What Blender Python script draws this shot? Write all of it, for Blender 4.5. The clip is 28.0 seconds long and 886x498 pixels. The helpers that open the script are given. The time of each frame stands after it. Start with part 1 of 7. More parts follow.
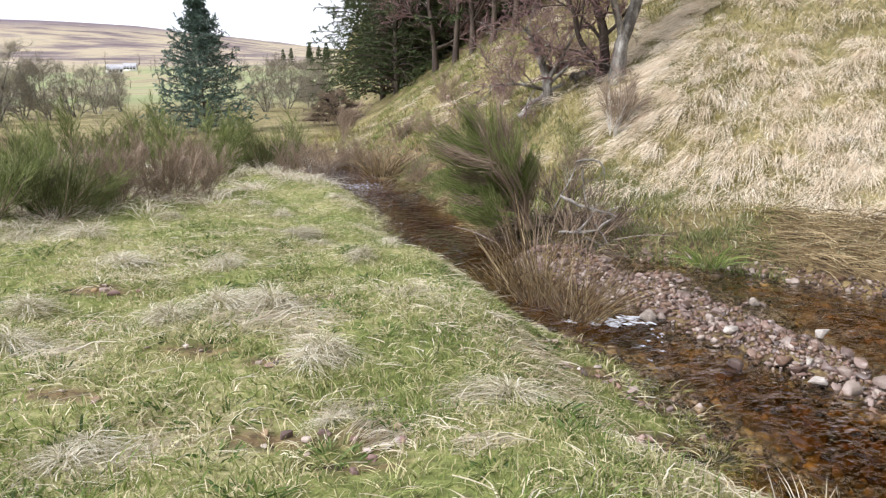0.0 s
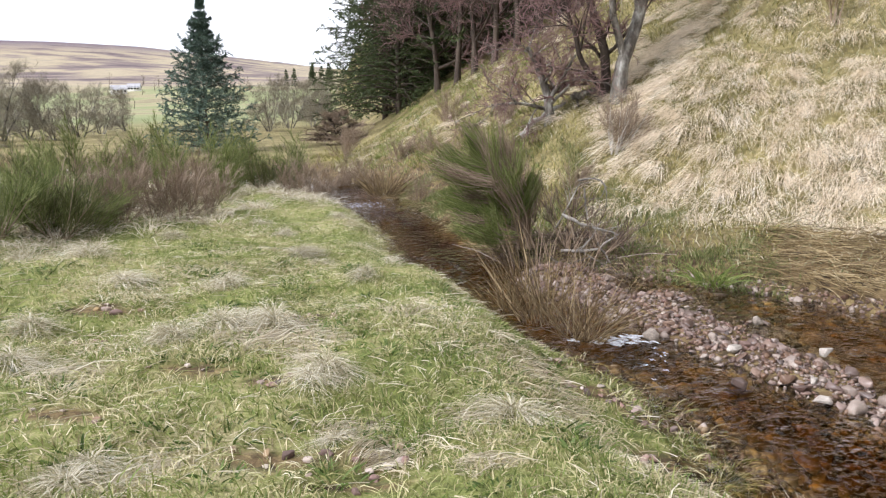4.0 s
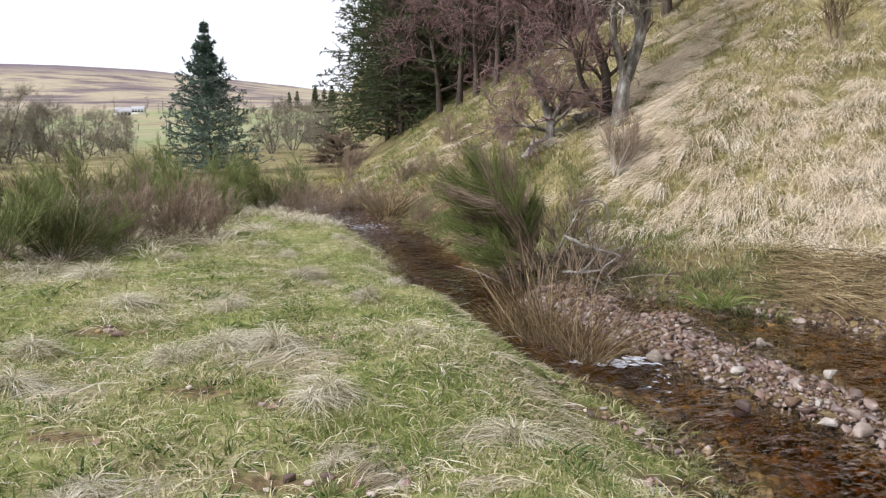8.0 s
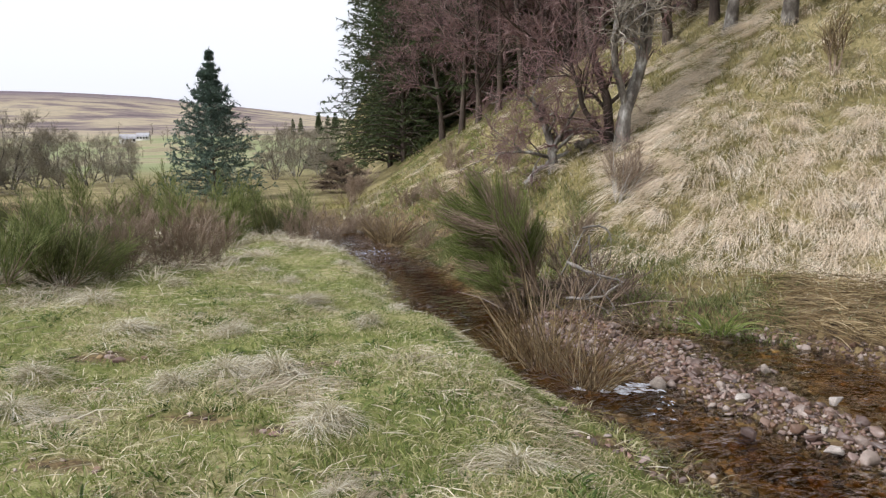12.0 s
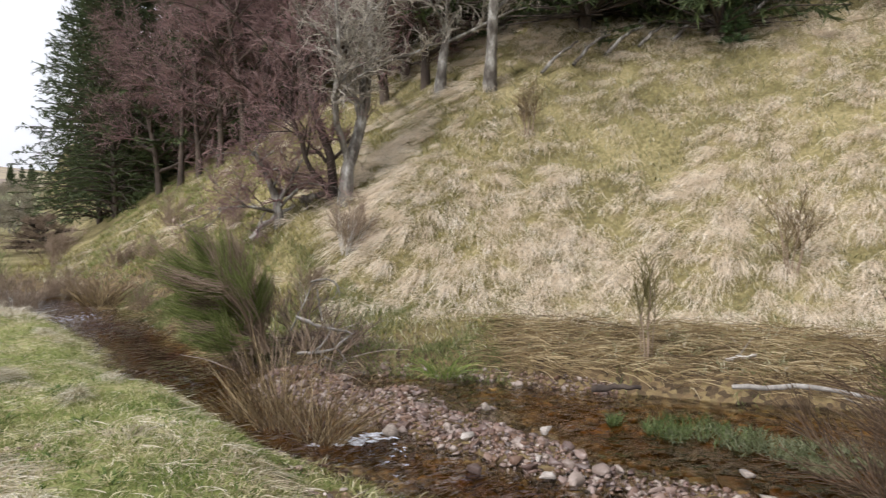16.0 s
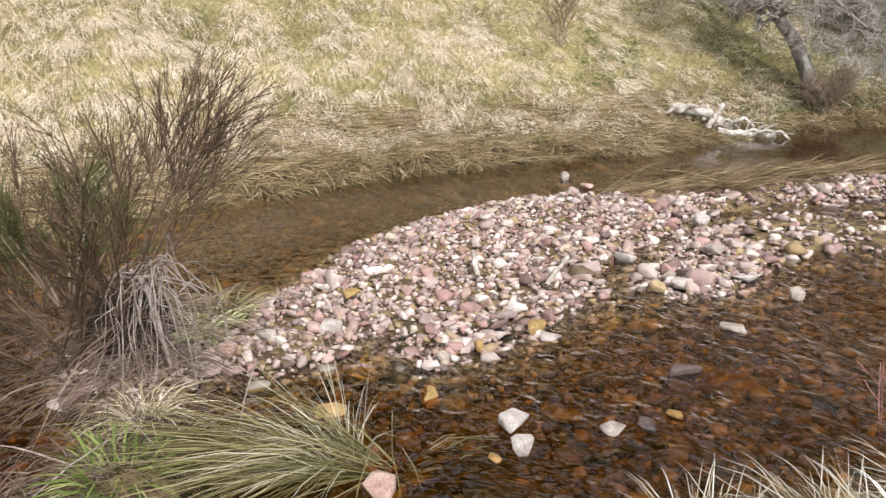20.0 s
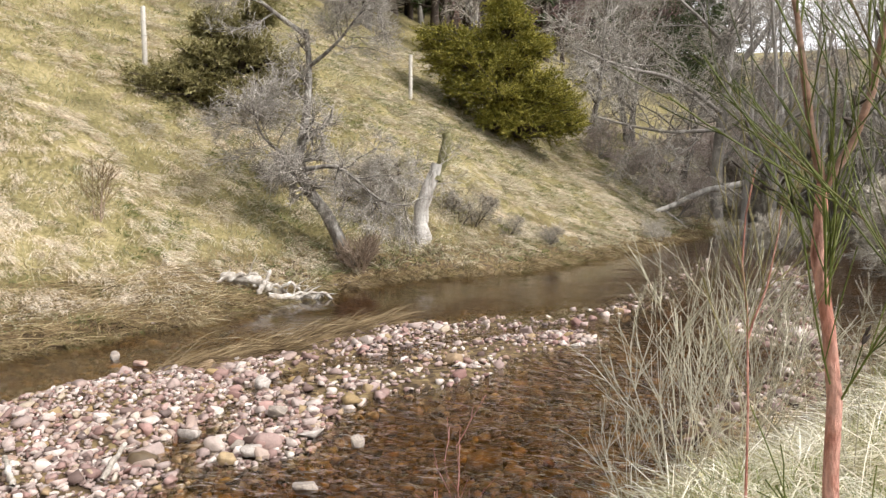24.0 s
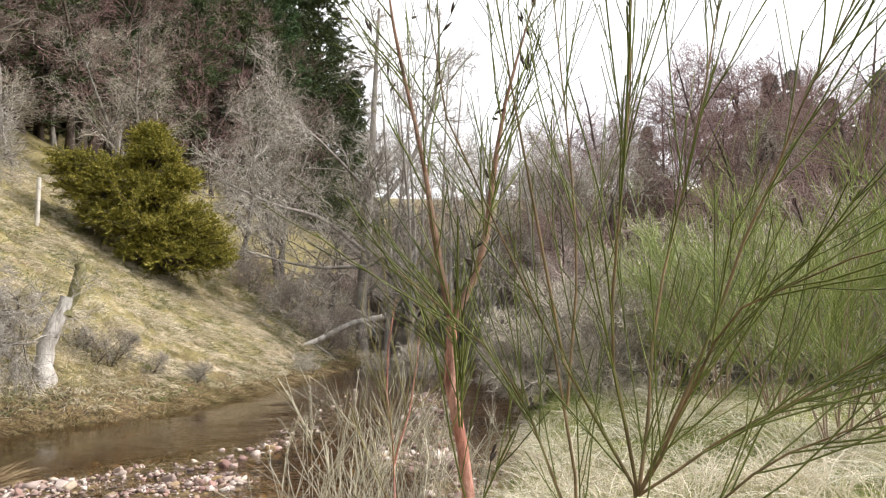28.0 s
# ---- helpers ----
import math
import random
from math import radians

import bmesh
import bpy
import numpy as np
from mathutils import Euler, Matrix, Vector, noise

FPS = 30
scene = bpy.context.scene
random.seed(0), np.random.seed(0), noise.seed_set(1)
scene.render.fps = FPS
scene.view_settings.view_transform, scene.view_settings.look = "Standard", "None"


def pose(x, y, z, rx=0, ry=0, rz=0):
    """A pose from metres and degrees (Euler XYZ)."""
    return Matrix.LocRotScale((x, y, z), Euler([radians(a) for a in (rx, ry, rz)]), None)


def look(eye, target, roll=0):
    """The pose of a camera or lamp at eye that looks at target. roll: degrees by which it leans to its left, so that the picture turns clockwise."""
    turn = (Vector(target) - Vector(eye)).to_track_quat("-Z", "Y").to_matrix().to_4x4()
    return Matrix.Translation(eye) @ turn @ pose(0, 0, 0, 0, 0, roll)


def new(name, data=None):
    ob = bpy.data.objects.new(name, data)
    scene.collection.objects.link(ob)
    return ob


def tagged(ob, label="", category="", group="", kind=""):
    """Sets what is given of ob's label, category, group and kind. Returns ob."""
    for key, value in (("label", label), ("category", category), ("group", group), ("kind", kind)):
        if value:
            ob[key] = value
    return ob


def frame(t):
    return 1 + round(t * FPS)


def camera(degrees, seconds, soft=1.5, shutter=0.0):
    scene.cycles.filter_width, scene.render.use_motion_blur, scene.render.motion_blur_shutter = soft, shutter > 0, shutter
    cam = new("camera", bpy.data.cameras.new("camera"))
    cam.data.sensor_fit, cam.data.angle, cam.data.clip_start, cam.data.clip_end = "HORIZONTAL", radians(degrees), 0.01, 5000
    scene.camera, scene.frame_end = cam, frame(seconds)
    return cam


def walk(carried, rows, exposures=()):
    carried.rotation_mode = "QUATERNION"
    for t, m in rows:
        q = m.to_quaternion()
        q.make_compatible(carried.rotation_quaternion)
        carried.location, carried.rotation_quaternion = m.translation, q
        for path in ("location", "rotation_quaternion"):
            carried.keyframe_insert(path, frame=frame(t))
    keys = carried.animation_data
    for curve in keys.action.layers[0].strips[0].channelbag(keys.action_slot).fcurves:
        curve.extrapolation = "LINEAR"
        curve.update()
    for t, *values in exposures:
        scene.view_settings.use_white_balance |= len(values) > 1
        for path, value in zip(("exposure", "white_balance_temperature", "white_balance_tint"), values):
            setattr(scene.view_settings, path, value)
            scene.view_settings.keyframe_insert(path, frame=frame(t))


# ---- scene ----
cam = camera(60.2, 28.0, 1.25, 0.2)
EYE = (0.0, 0.0, 2.0)


def aim(turn, tilt, lean):
    """The camera's pose: degrees to the right of +y, above the horizon, and of roll."""
    return pose(*EYE, 90 + tilt, 0, -turn) @ pose(0, 0, 0, 0, 0, lean)


PATH = [
    (0.0, aim(-0.00, -13.79, -0.08)),
    (0.5, aim(-0.03, -13.63, -0.09)),
    (1.0, aim(-0.06, -13.43, -0.14)),
    (1.5, aim(-0.08, -13.22, -0.07)),
    (2.0, aim(-0.09, -13.06, -0.09)),
    (2.5, aim(-0.11, -12.91, -0.12)),
    (3.0, aim(-0.14, -12.72, -0.12)),
    (3.5, aim(-0.14, -12.55, -0.16)),
    (5.5, aim(-0.23, -11.81, -0.24)),
    (6.0, aim(-0.25, -11.61, -0.23)),
    (6.5, aim(-0.27, -11.42, -0.25)),
    (7.0, aim(-0.30, -11.21, -0.27)),
    (7.5, aim(-0.31, -10.99, -0.31)),
    (8.0, aim(-0.33, -10.77, -0.26)),
    (8.5, aim(-0.35, -10.54, -0.26)),
    (9.0, aim(-0.36, -10.31, -0.25)),
    (9.5, aim(-0.39, -10.06, -0.24)),
    (10.0, aim(-0.41, -9.83, -0.21)),
    (10.5, aim(-0.44, -9.60, -0.25)),
    (11.0, aim(-0.46, -9.34, -0.27)),
    (11.5, aim(-0.49, -9.08, -0.27)),
    (12.0, aim(-0.51, -8.83, -0.26)),
    (12.5, aim(-0.54, -8.54, -0.31)),
    (14.5, aim(-0.67, -7.32, -0.44)),
    (15.0, aim(1.57, -6.81, -0.68)),
    (15.5, aim(9.29, -5.88, -0.34)),
    (16.0, aim(19.80, -4.81, 0.08)),
    (16.5, aim(27.38, -8.98, 0.50)),
    (17.0, aim(36.70, -11.80, 0.78)),
    (17.5, aim(43.65, -15.21, 1.24)),
    (18.0, aim(56.07, -16.45, 0.93)),
    (18.5, aim(64.01, -16.97, 0.54)),
    (19.0, aim(72.01, -16.99, 0.06)),
    (19.5, aim(78.00, -16.86, -0.05)),
    (20.0, aim(83.50, -16.60, -0.08)),
    (20.5, aim(88.46, -16.41, 0.01)),
    (21.0, aim(94.26, -15.99, 0.10)),
    (21.5, aim(98.41, -15.09, 0.24)),
    (22.0, aim(103.08, -12.82, 0.00)),
    (22.5, aim(107.22, -11.13, 0.16)),
    (24.5, aim(119.46, -1.82, -0.21)),
    (25.0, aim(123.32, 0.08, -0.25)),
    (25.5, aim(127.71, 1.69, -0.46)),
    (26.0, aim(132.31, 3.21, -0.58)),
    (26.5, aim(137.16, 4.29, -0.87)),
    (27.0, aim(140.69, 5.14, -0.76)),
    (27.5, aim(141.88, 5.49, -0.91)),
    (28.0, aim(141.98, 5.74, -0.83)),
]
walk(cam, PATH, [(0.0, 0.18, 5980, 14), (3.0, 0.15, 5980, 14), (8.0, -0.1, 6000, 14), (11.0, -0.27, 6050, 14), (14.5, -0.35, 6050, 14), (16.0, -0.24, 6100, 14), (17.0, -0.08, 6100, 14), (18.0, 0.24, 6080, 13),
                 (20.0, 0.25, 6150, 14), (22.0, 0.24, 6250, 14), (25.0, 0.3, 6380, 13), (28.0, 0.33, 6450, 13)])

# ------------------------------------------------------------ sky and sun
SUN_EL, SUN_AZ = 43.0, 238.0          # degrees; azimuth clockwise from +y
world = bpy.data.worlds.new("overcast_sky")
scene.world = world
world.use_nodes = True
wn, wl = world.node_tree.nodes, world.node_tree.links
wn.clear()
w_out, w_bg = wn.new("ShaderNodeOutputWorld"), wn.new("ShaderNodeBackground")
w_sky, w_hsv = wn.new("ShaderNodeTexSky"), wn.new("ShaderNodeHueSaturation")
w_sky.sky_type, w_sky.sun_disc = "NISHITA", False
w_sky.sun_elevation, w_sky.sun_rotation = radians(SUN_EL), radians(SUN_AZ)
w_sky.air_density, w_sky.dust_density, w_sky.ozone_density = 1.2, 6.0, 1.0
w_hsv.inputs["Saturation"].default_value = 0.22
w_mix = wn.new("ShaderNodeMix")
w_mix.data_type = "RGBA"
w_mix.inputs["Factor"].default_value = 0.55
w_mix.inputs[7].default_value = (16.0, 16.1, 16.2, 1)      # thin white cloud
w_bg.inputs["Strength"].default_value = 0.13
wl.new(w_sky.outputs[0], w_hsv.inputs["Color"])
wl.new(w_hsv.outputs[0], w_mix.inputs[6])
wl.new(w_mix.outputs[2], w_bg.inputs[0])
wl.new(w_bg.outputs[0], w_out.inputs[0])
sun = new("sun", bpy.data.lights.new("sun", "SUN"))
sun.data.energy, sun.data.angle, sun.data.color = 3.4, radians(5), (1.0, 0.97, 0.93)
sd = Vector((math.sin(radians(SUN_AZ)) * math.cos(radians(SUN_EL)), math.cos(radians(SUN_AZ)) * math.cos(radians(SUN_EL)), math.sin(radians(SUN_EL))))
sun.matrix_world = look(sd * 50, (0, 0, 0))

# ------------------------------------------------------------ materials
def lin(h):
    """A colour from an sRGB hex text."""
    c = [int(h[i:i + 2], 16) / 255 for i in (0, 2, 4)]
    return tuple(x / 12.92 if x <= 0.04045 else ((x + 0.055) / 1.055) ** 2.4 for x in c) + (1,)


def ramp(nt, cols, pos=None):
    r = nt.nodes.new("ShaderNodeValToRGB")
    e = r.color_ramp.elements
    n = len(cols)
    while len(e) < n:
        e.new(0.5)
    for i, c in enumerate(cols):
        e[i].position = pos[i] if pos else i / max(1, n - 1)
        e[i].color = c
    return r


def noise_node(nt, scale, detail=4.0, rough=0.55, vec=None, stretch=None):
    n = nt.nodes.new("ShaderNodeTexNoise")
    n.inputs["Scale"].default_value, n.inputs["Detail"].default_value, n.inputs["Roughness"].default_value = scale, detail, rough
    tc = nt.nodes.new("ShaderNodeNewGeometry") if vec is None else None
    src = tc.outputs["Position"] if tc else vec
    if stretch:
        m = nt.nodes.new("ShaderNodeMapping")
        m.inputs["Scale"].default_value = stretch
        nt.links.new(src, m.inputs["Vector"])
        src = m.outputs[0]
    nt.links.new(src, n.inputs["Vector"])
    return n


def mixc(nt, fac, a, b, kind="MIX"):
    m = nt.nodes.new("ShaderNodeMix")
    m.data_type, m.blend_type = "RGBA", kind
    for sock, v in ((m.inputs["Factor"], fac), (m.inputs[6], a), (m.inputs[7], b)):
        if isinstance(v, bpy.types.NodeSocket):
            nt.links.new(v, sock)
        else:
            sock.default_value = v
    return m.outputs[2]


def blank(name):
    m = bpy.data.materials.new(name)
    m.use_nodes = True
    nt = m.node_tree
    b = nt.nodes["Principled BSDF"]
    return m, nt, b


def surface(name, cols, scale=3.0, fine=40.0, rough=0.85, bump=0.3, spec=0.3, metal=0.0, local=False, stretch=None, dist=0.01, vary=0.0):
    """A mottled solid surface: a coarse pattern of cols, finer grain over it, and relief."""
    m, nt, b = blank(name)
    vec = None
    if local:
        vec = nt.nodes.new("ShaderNodeTexCoord").outputs["Object"]
    n1 = noise_node(nt, scale, 5, 0.6, vec, stretch)
    n2 = noise_node(nt, fine, 4, 0.65, vec, stretch)
    r = ramp(nt, [lin(c) for c in cols], [0.28 + 0.44 * i / max(1, len(cols) - 1) for i in range(len(cols))])
    nt.links.new(n1.outputs["Fac"], r.inputs[0])
    g = ramp(nt, [(0.62, 0.62, 0.62, 1), (1.3, 1.3, 1.3, 1)], [0.3, 0.7])
    nt.links.new(n2.outputs["Fac"], g.inputs[0])
    col = mixc(nt, 0.85, r.outputs[0], g.outputs[0], "MULTIPLY")
    if vary:
        oi = nt.nodes.new("ShaderNodeObjectInfo")
        v = ramp(nt, [(1 - vary, 1 - vary, 1 - vary, 1), (1 + vary, 1 + vary, 1 + vary, 1)])
        nt.links.new(oi.outputs["Random"], v.inputs[0])
        col = mixc(nt, 1.0, col, v.outputs[0], "MULTIPLY")
    nt.links.new(col, b.inputs["Base Color"])
    b.inputs["Roughness"].default_value, b.inputs["Metallic"].default_value = rough, metal
    b.inputs["Specular IOR Level"].default_value = spec
    if bump:
        bm_ = nt.nodes.new("ShaderNodeBump")
        bm_.inputs["Strength"].default_value, bm_.inputs["Distance"].default_value = bump, dist
        nt.links.new(n2.outputs["Fac"], bm_.inputs["Height"])
        nt.links.new(bm_.outputs[0], b.inputs["Normal"])
    return m


def blades_mat(name, cols, rough=0.6, thin=0.3, patch=0.6, spread=None, own=0.75):
    """Thin plant parts: each piece takes its own colour of cols, and large patches shift it; light passes through."""
    m, nt, b = blank(name)
    g = nt.nodes.new("ShaderNodeNewGeometry")
    n1 = noise_node(nt, patch, 3, 0.6, g.outputs["Position"])
    mx = nt.nodes.new("ShaderNodeMath")
    mx.operation = "MULTIPLY_ADD"
    nt.links.new(n1.outputs["Fac"], mx.inputs[0])
    mx.inputs[1].default_value = 0.9
    sub = nt.nodes.new("ShaderNodeMath")
    sub.operation = "MULTIPLY_ADD"
    nt.links.new(g.outputs["Random Per Island"], sub.inputs[0])
    sub.inputs[1].default_value, sub.inputs[2].default_value = own, 0.05 - 0.5 * own
    nt.links.new(sub.outputs[0], mx.inputs[2])
    r = ramp(nt, [lin(c) for c in cols], spread)
    nt.links.new(mx.outputs[0], r.inputs[0])
    nt.links.new(r.outputs[0], b.inputs["Base Color"])
    b.inputs["Roughness"].default_value = rough
    b.inputs["Specular IOR Level"].default_value = 0.25
    if thin:
        tr, ms = nt.nodes.new("ShaderNodeBsdfTranslucent"), nt.nodes.new("ShaderNodeMixShader")
        nt.links.new(r.outputs[0], tr.inputs[0])
        ms.inputs[0].default_value = thin
        nt.links.new(b.outputs[0], ms.inputs[1])
        nt.links.new(tr.outputs[0], ms.inputs[2])
        nt.links.new(ms.outputs[0], nt.nodes["Material Output"].inputs[0])
    return m


M_LAWN = blades_mat("short_grass", ["565d30", "757a46", "969264", "b2a67e", "c8bb98", "dacfb2"], patch=0.8, thin=0.2)
M_GREEN = blades_mat("green_grass", ["48562a", "657638", "868f4e", "aaa878"], patch=0.9)
M_STRAW = blades_mat("dead_grass", ["8c7d60", "ab9d7e", "c5b99b", "d9cfb8", "e6dfcd"], patch=0.5)
M_TUSS = blades_mat("bleached_grass", ["9a8d76", "c0b49c", "d9cfba", "ece5d6"], patch=0.9)
M_HILL = blades_mat("hill_grass", ["988970", "c0af92", "dccdb2", "eaddc8", "f2e9d9", "f9f5ed"], patch=3.2, own=0.5)
M_MOSSG = blades_mat("olive_grass", ["5f6242", "80815c", "a29e7c", "c0b79c", "d6cdb8"], patch=0.6)
M_REED = blades_mat("flattened_reed", ["463a2a", "68583f", "8a7654", "ae9c76", "c8ba98"], patch=2.4)
M_RUSH = blades_mat("brown_rush", ["46392a", "69583f", "8b7858", "b3a17e"], patch=4.0)
M_SEDGE = blades_mat("green_rush", ["54512f", "736c44", "948a5e", "bcae86"], patch=1.5)
M_CRESS = blades_mat("water_plants", ["454a2e", "5c6040", "777a5a", "929478"], patch=2.2)
M_BROOM = blades_mat("broom_green", ["34371c", "484c26", "5c5f34", "747648"], thin=0.1, patch=1.0)
M_BROOM_L = blades_mat("broom_light_green", ["5c6a34", "7c8c48", "9ca662", "bcc08a"], thin=0.15, patch=1.0)
M_BROOM_B = blades_mat("broom_brown", ["5e5040", "7c6b58", "998673", "b5a490"], thin=0.0, patch=1.0)
M_BROOM_V = blades_mat("broom_olive_green", ["4a5428", "66713a", "848c50", "a7aa76"], thin=0.2, patch=3.0)
M_YGRASS = blades_mat("yellow_green_grass", ["5a6334", "7f854c", "a8a472", "cbc29c", "e0d8bf"], patch=2.2, thin=0.25)
M_NEEDLE = blades_mat("spruce_needles", ["37433a", "4d5e52", "677a6d", "8a9c8f"], thin=0.08, patch=0.5)
M_FOREST = blades_mat("forest_needles", ["262f1a", "364123", "48522f", "5c663e"], thin=0.08, patch=0.2)
M_PINE = blades_mat("pine_needles", ["2a3a22", "3a4e2e", "4f643d", "65784c"], thin=0.1, patch=0.2)
M_YEW = blades_mat("yew_needles", ["4c4c1c", "6c6a26", "8c8434", "aca050"], thin=0.1, patch=0.9)
M_TWIG = blades_mat("grey_twigs", ["6a635a", "8c857b", "aea79c", "ccc6bb"], thin=0.0, patch=0.6)
M_TWIG_D = blades_mat("dark_grey_twigs", ["6c665a", "898173", "a69e8f", "c2baac"], thin=0.0, patch=0.6)
M_TWIG_R = blades_mat("reddish_twigs", ["5a4543", "745a57", "8a6f6a", "a08a84"], thin=0.0, patch=0.3)
M_TALL = blades_mat("tall_dead_grass", ["8a8660", "b6af8c", "dcd6c0", "f4f1e6"], patch=3.0)
M_TWIG_RB = blades_mat("thicket_red_twigs", ["7c6e66", "988a80", "b0a298", "c4b6ac"], thin=0.0, patch=0.25)
M_BROOM_N = blades_mat("near_broom_green", ["343818", "4b5225", "656b35", "84894e"], thin=0.1, patch=3.0)
M_BROOM_W = surface("broom_stem", ["4a4028", "625438", "7a6448", "555030"], 9, 60, 0.75, 0.5, dist=0.004, stretch=(1, 1, 0.3))
M_WEEDS = blades_mat("dry_weed_stalks", ["87816c", "a09983", "b7b099", "ccc5af"], thin=0.1, patch=1.5)
M_TWIG_B = blades_mat("thicket_twigs", ["88806f", "a59d8e", "beb6a6", "d2cabc"], thin=0.0, patch=0.25)
M_BARK_P = surface("pale_grey_bark", ["6a655e", "8c867e", "aaa59c"], 6, 40, 0.9, 0.6, dist=0.015, stretch=(1, 1, 0.4))
M_TWIG_F = blades_mat("far_twigs", ["655d4c", "7a7260", "8d8572", "a09886"], thin=0.0, patch=0.05)
M_LITTER = blades_mat("dead_litter", ["483a32", "65534a", "80705f", "a2907c"], thin=0.1, patch=2.0)
M_BARK = surface("grey_bark", ["3f3a35", "5c554d", "8a857c", "c4c1b8"], 7, 45, 0.9, 0.8, dist=0.02, stretch=(1, 1, 0.4))
M_BARK_D = surface("dark_bark", ["2e2823", "4a4038", "61564b"], 5, 30, 0.95, 0.8, dist=0.02, stretch=(1, 1, 0.3))
M_BARK_R = surface("red_bark", ["86584a", "a5705f", "bd9080", "6c4438"], 14, 70, 0.85, 1.0, dist=0.012, stretch=(1, 1, 0.35))
M_DEADWOOD = surface("bleached_wood", ["6f6a62", "a19b92", "c6c1b8", "8a857c"], 5, 38, 0.85, 0.7, dist=0.012, stretch=(1, 1, 0.3))
M_LOG = surface("weathered_log", ["6a5f52", "a59d90", "cfcac0"], 9, 60, 0.85, 0.6)
M_POST = surface("weathered_post", ["9b9488", "bdb7ab", "d8d3c8"], 4, 60, 0.85, 0.4, stretch=(1, 1, 0.2))
M_MOSS = surface("moss", ["55523a", "6f6a48", "8f8a6a"], 12, 90, 0.95, 0.8)
M_RUST = surface("wire", ["5a5550", "77716b"], 20, 80, 0.5, 0.1, metal=0.8)

# ------------------------------------------------------------ the lie of the land
# One plan, camera's footing at x = y = 0, y along the first view, the burn running from lower right (upstream) to upper left.
NEAR_EDGE = [(-160, 120), (-60, 52), (-22, 27), (-9, 20.5), (-4.6, 18.0), (-2.9, 16.4), (-2.1, 14.9), (-0.95, 11.5), (-0.65, 9.8), (-0.3, 8.6), (0.35, 7.3), (0.55, 6.3), (1.25, 5.3), (1.6, 4.3),
             (1.7, 3.6), (2.1, 2.95), (2.4, 2.3), (2.5, 1.6), (2.45, 0.8), (2.5, -0.7), (2.9, -1.6), (3.25, -2.6), (3.5, -3.6), (3.8, -4.8), (4.7, -6.8), (6.5, -10.2),
             (9.0, -14.2), (14.5, -22), (22, -34), (33, -60)]
FAR_EDGE = [(-160, 128), (-60, 56), (-22, 29.5), (-9, 22.8), (-4.3, 20.2), (-2.2, 18.2), (-1.1, 15.7), (-0.3, 12.9), (0.35, 10.4), (0.95, 9.1), (2.05, 8.2), (3.2, 7.2), (4.25, 6.1), (5.2, 5.25), (6.65, 4.3),
            (8.55, 2.8), (9.6, 1.3), (10.45, -0.45), (11.25, -2.1), (12.6, -3.6), (13.6, -5.9), (13.6, -8.3), (15.3, -12.6), (20, -21), (26, -32), (37, -60)]
HILL_FOOT = [(-30, 220), (-14, 110), (-8.3, 60), (-5.4, 40), (-4.0, 30), (-2.6, 21), (-1.6, 17.2), (-0.2, 14), (1.2, 11.3), (2.8, 9.9), (4.6, 8.9), (6.4, 7.4), (8.1, 5.5), (9.5, 3.4), (10.4, 1.8),
             (11.15, -0.1), (11.7, -1.85), (12.9, -3.3), (13.95, -5.8), (13.95, -8.2), (15.7, -12.4), (20.4, -20.8), (26.4, -31.8), (37.4, -60)]
UP = (0.63, -0.78)                      # upstream


def curve_through(pts, step=0.35):
    p = np.array(pts, float)
    q = np.vstack([2 * p[0] - p[1], p, 2 * p[-1] - p[-2]])
    out = []
    for i in range(1, len(q) - 2):
        a, b, c, d = q[i - 1:i + 3]
        n = max(2, int(min(np.linalg.norm(c - b) / step, 12)))
        t = np.linspace(0, 1, n, endpoint=False)[:, None]
        out.append(0.5 * (2 * b + (c - a) * t + (2 * a - 5 * b + 4 * c - d) * t ** 2 + (3 * b - a - 3 * c + d) * t ** 3))
    return np.vstack(out + [p[-1:]])


def seg_dist(P, line):
    """Distance of the points P to a line of many pieces."""
    best = np.full(len(P), 1e18)
    for a, b in zip(line[:-1], line[1:]):
        d = b - a
        t = np.clip(((P - a) @ d) / (d @ d), 0, 1)
        e = P - a - t[:, None] * d
        np.minimum(best, (e * e).sum(1), out=best)
    return np.sqrt(best)


def inside(P, poly):
    x, y = P[:, 0], P[:, 1]
    c = np.zeros(len(P), bool)
    for (x0, y0), (x1, y1) in zip(poly, np.roll(poly, -1, 0)):
        if y0 == y1:
            continue
        c ^= ((y0 > y) != (y1 > y)) & (x < (x1 - x0) * (y - y0) / (y1 - y0) + x0)
    return c


NEAR, FAR, HILL = curve_through(NEAR_EDGE), curve_through(FAR_EDGE), curve_through(HILL_FOOT)
NEAR_LAND = np.vstack([NEAR, [(34, -6000), (-6000, -6000), (-6000, 120)]])
FAR_LAND = np.vstack([FAR, [(37, -6000), (6000, -6000), (6000, 6000), (-6000, 6000), (-6000, 128)]])
HILL_LAND = np.vstack([HILL, [(37, -6000), (6000, -6000), (6000, 6000), (-30, 6000)]])


def smooth(a, b, x):
    t = np.clip((x - a) / (b - a), 0, 1)
    return t * t * (3 - 2 * t)


def wobble(P, scale, seed=0):
    """Smooth cheap unevenness, about -1 to 1."""
    x, y = P[:, 0] / scale, P[:, 1] / scale
    s = seed * 1.7
    return (np.sin(1.9 * x + 1.3 * np.sin(1.1 * y + s) + s) + np.sin(2.3 * y + 1.7 * np.sin(1.3 * x - s) + 2 * s) + np.sin(1.3 * (x + y) + 1.1 * np.sin(2.9 * (x - y)) + 3 * s)
            + 0.7 * np.sin(4.1 * x - 3.3 * y + 2 * np.sin(2.1 * y + s))) / 3.2


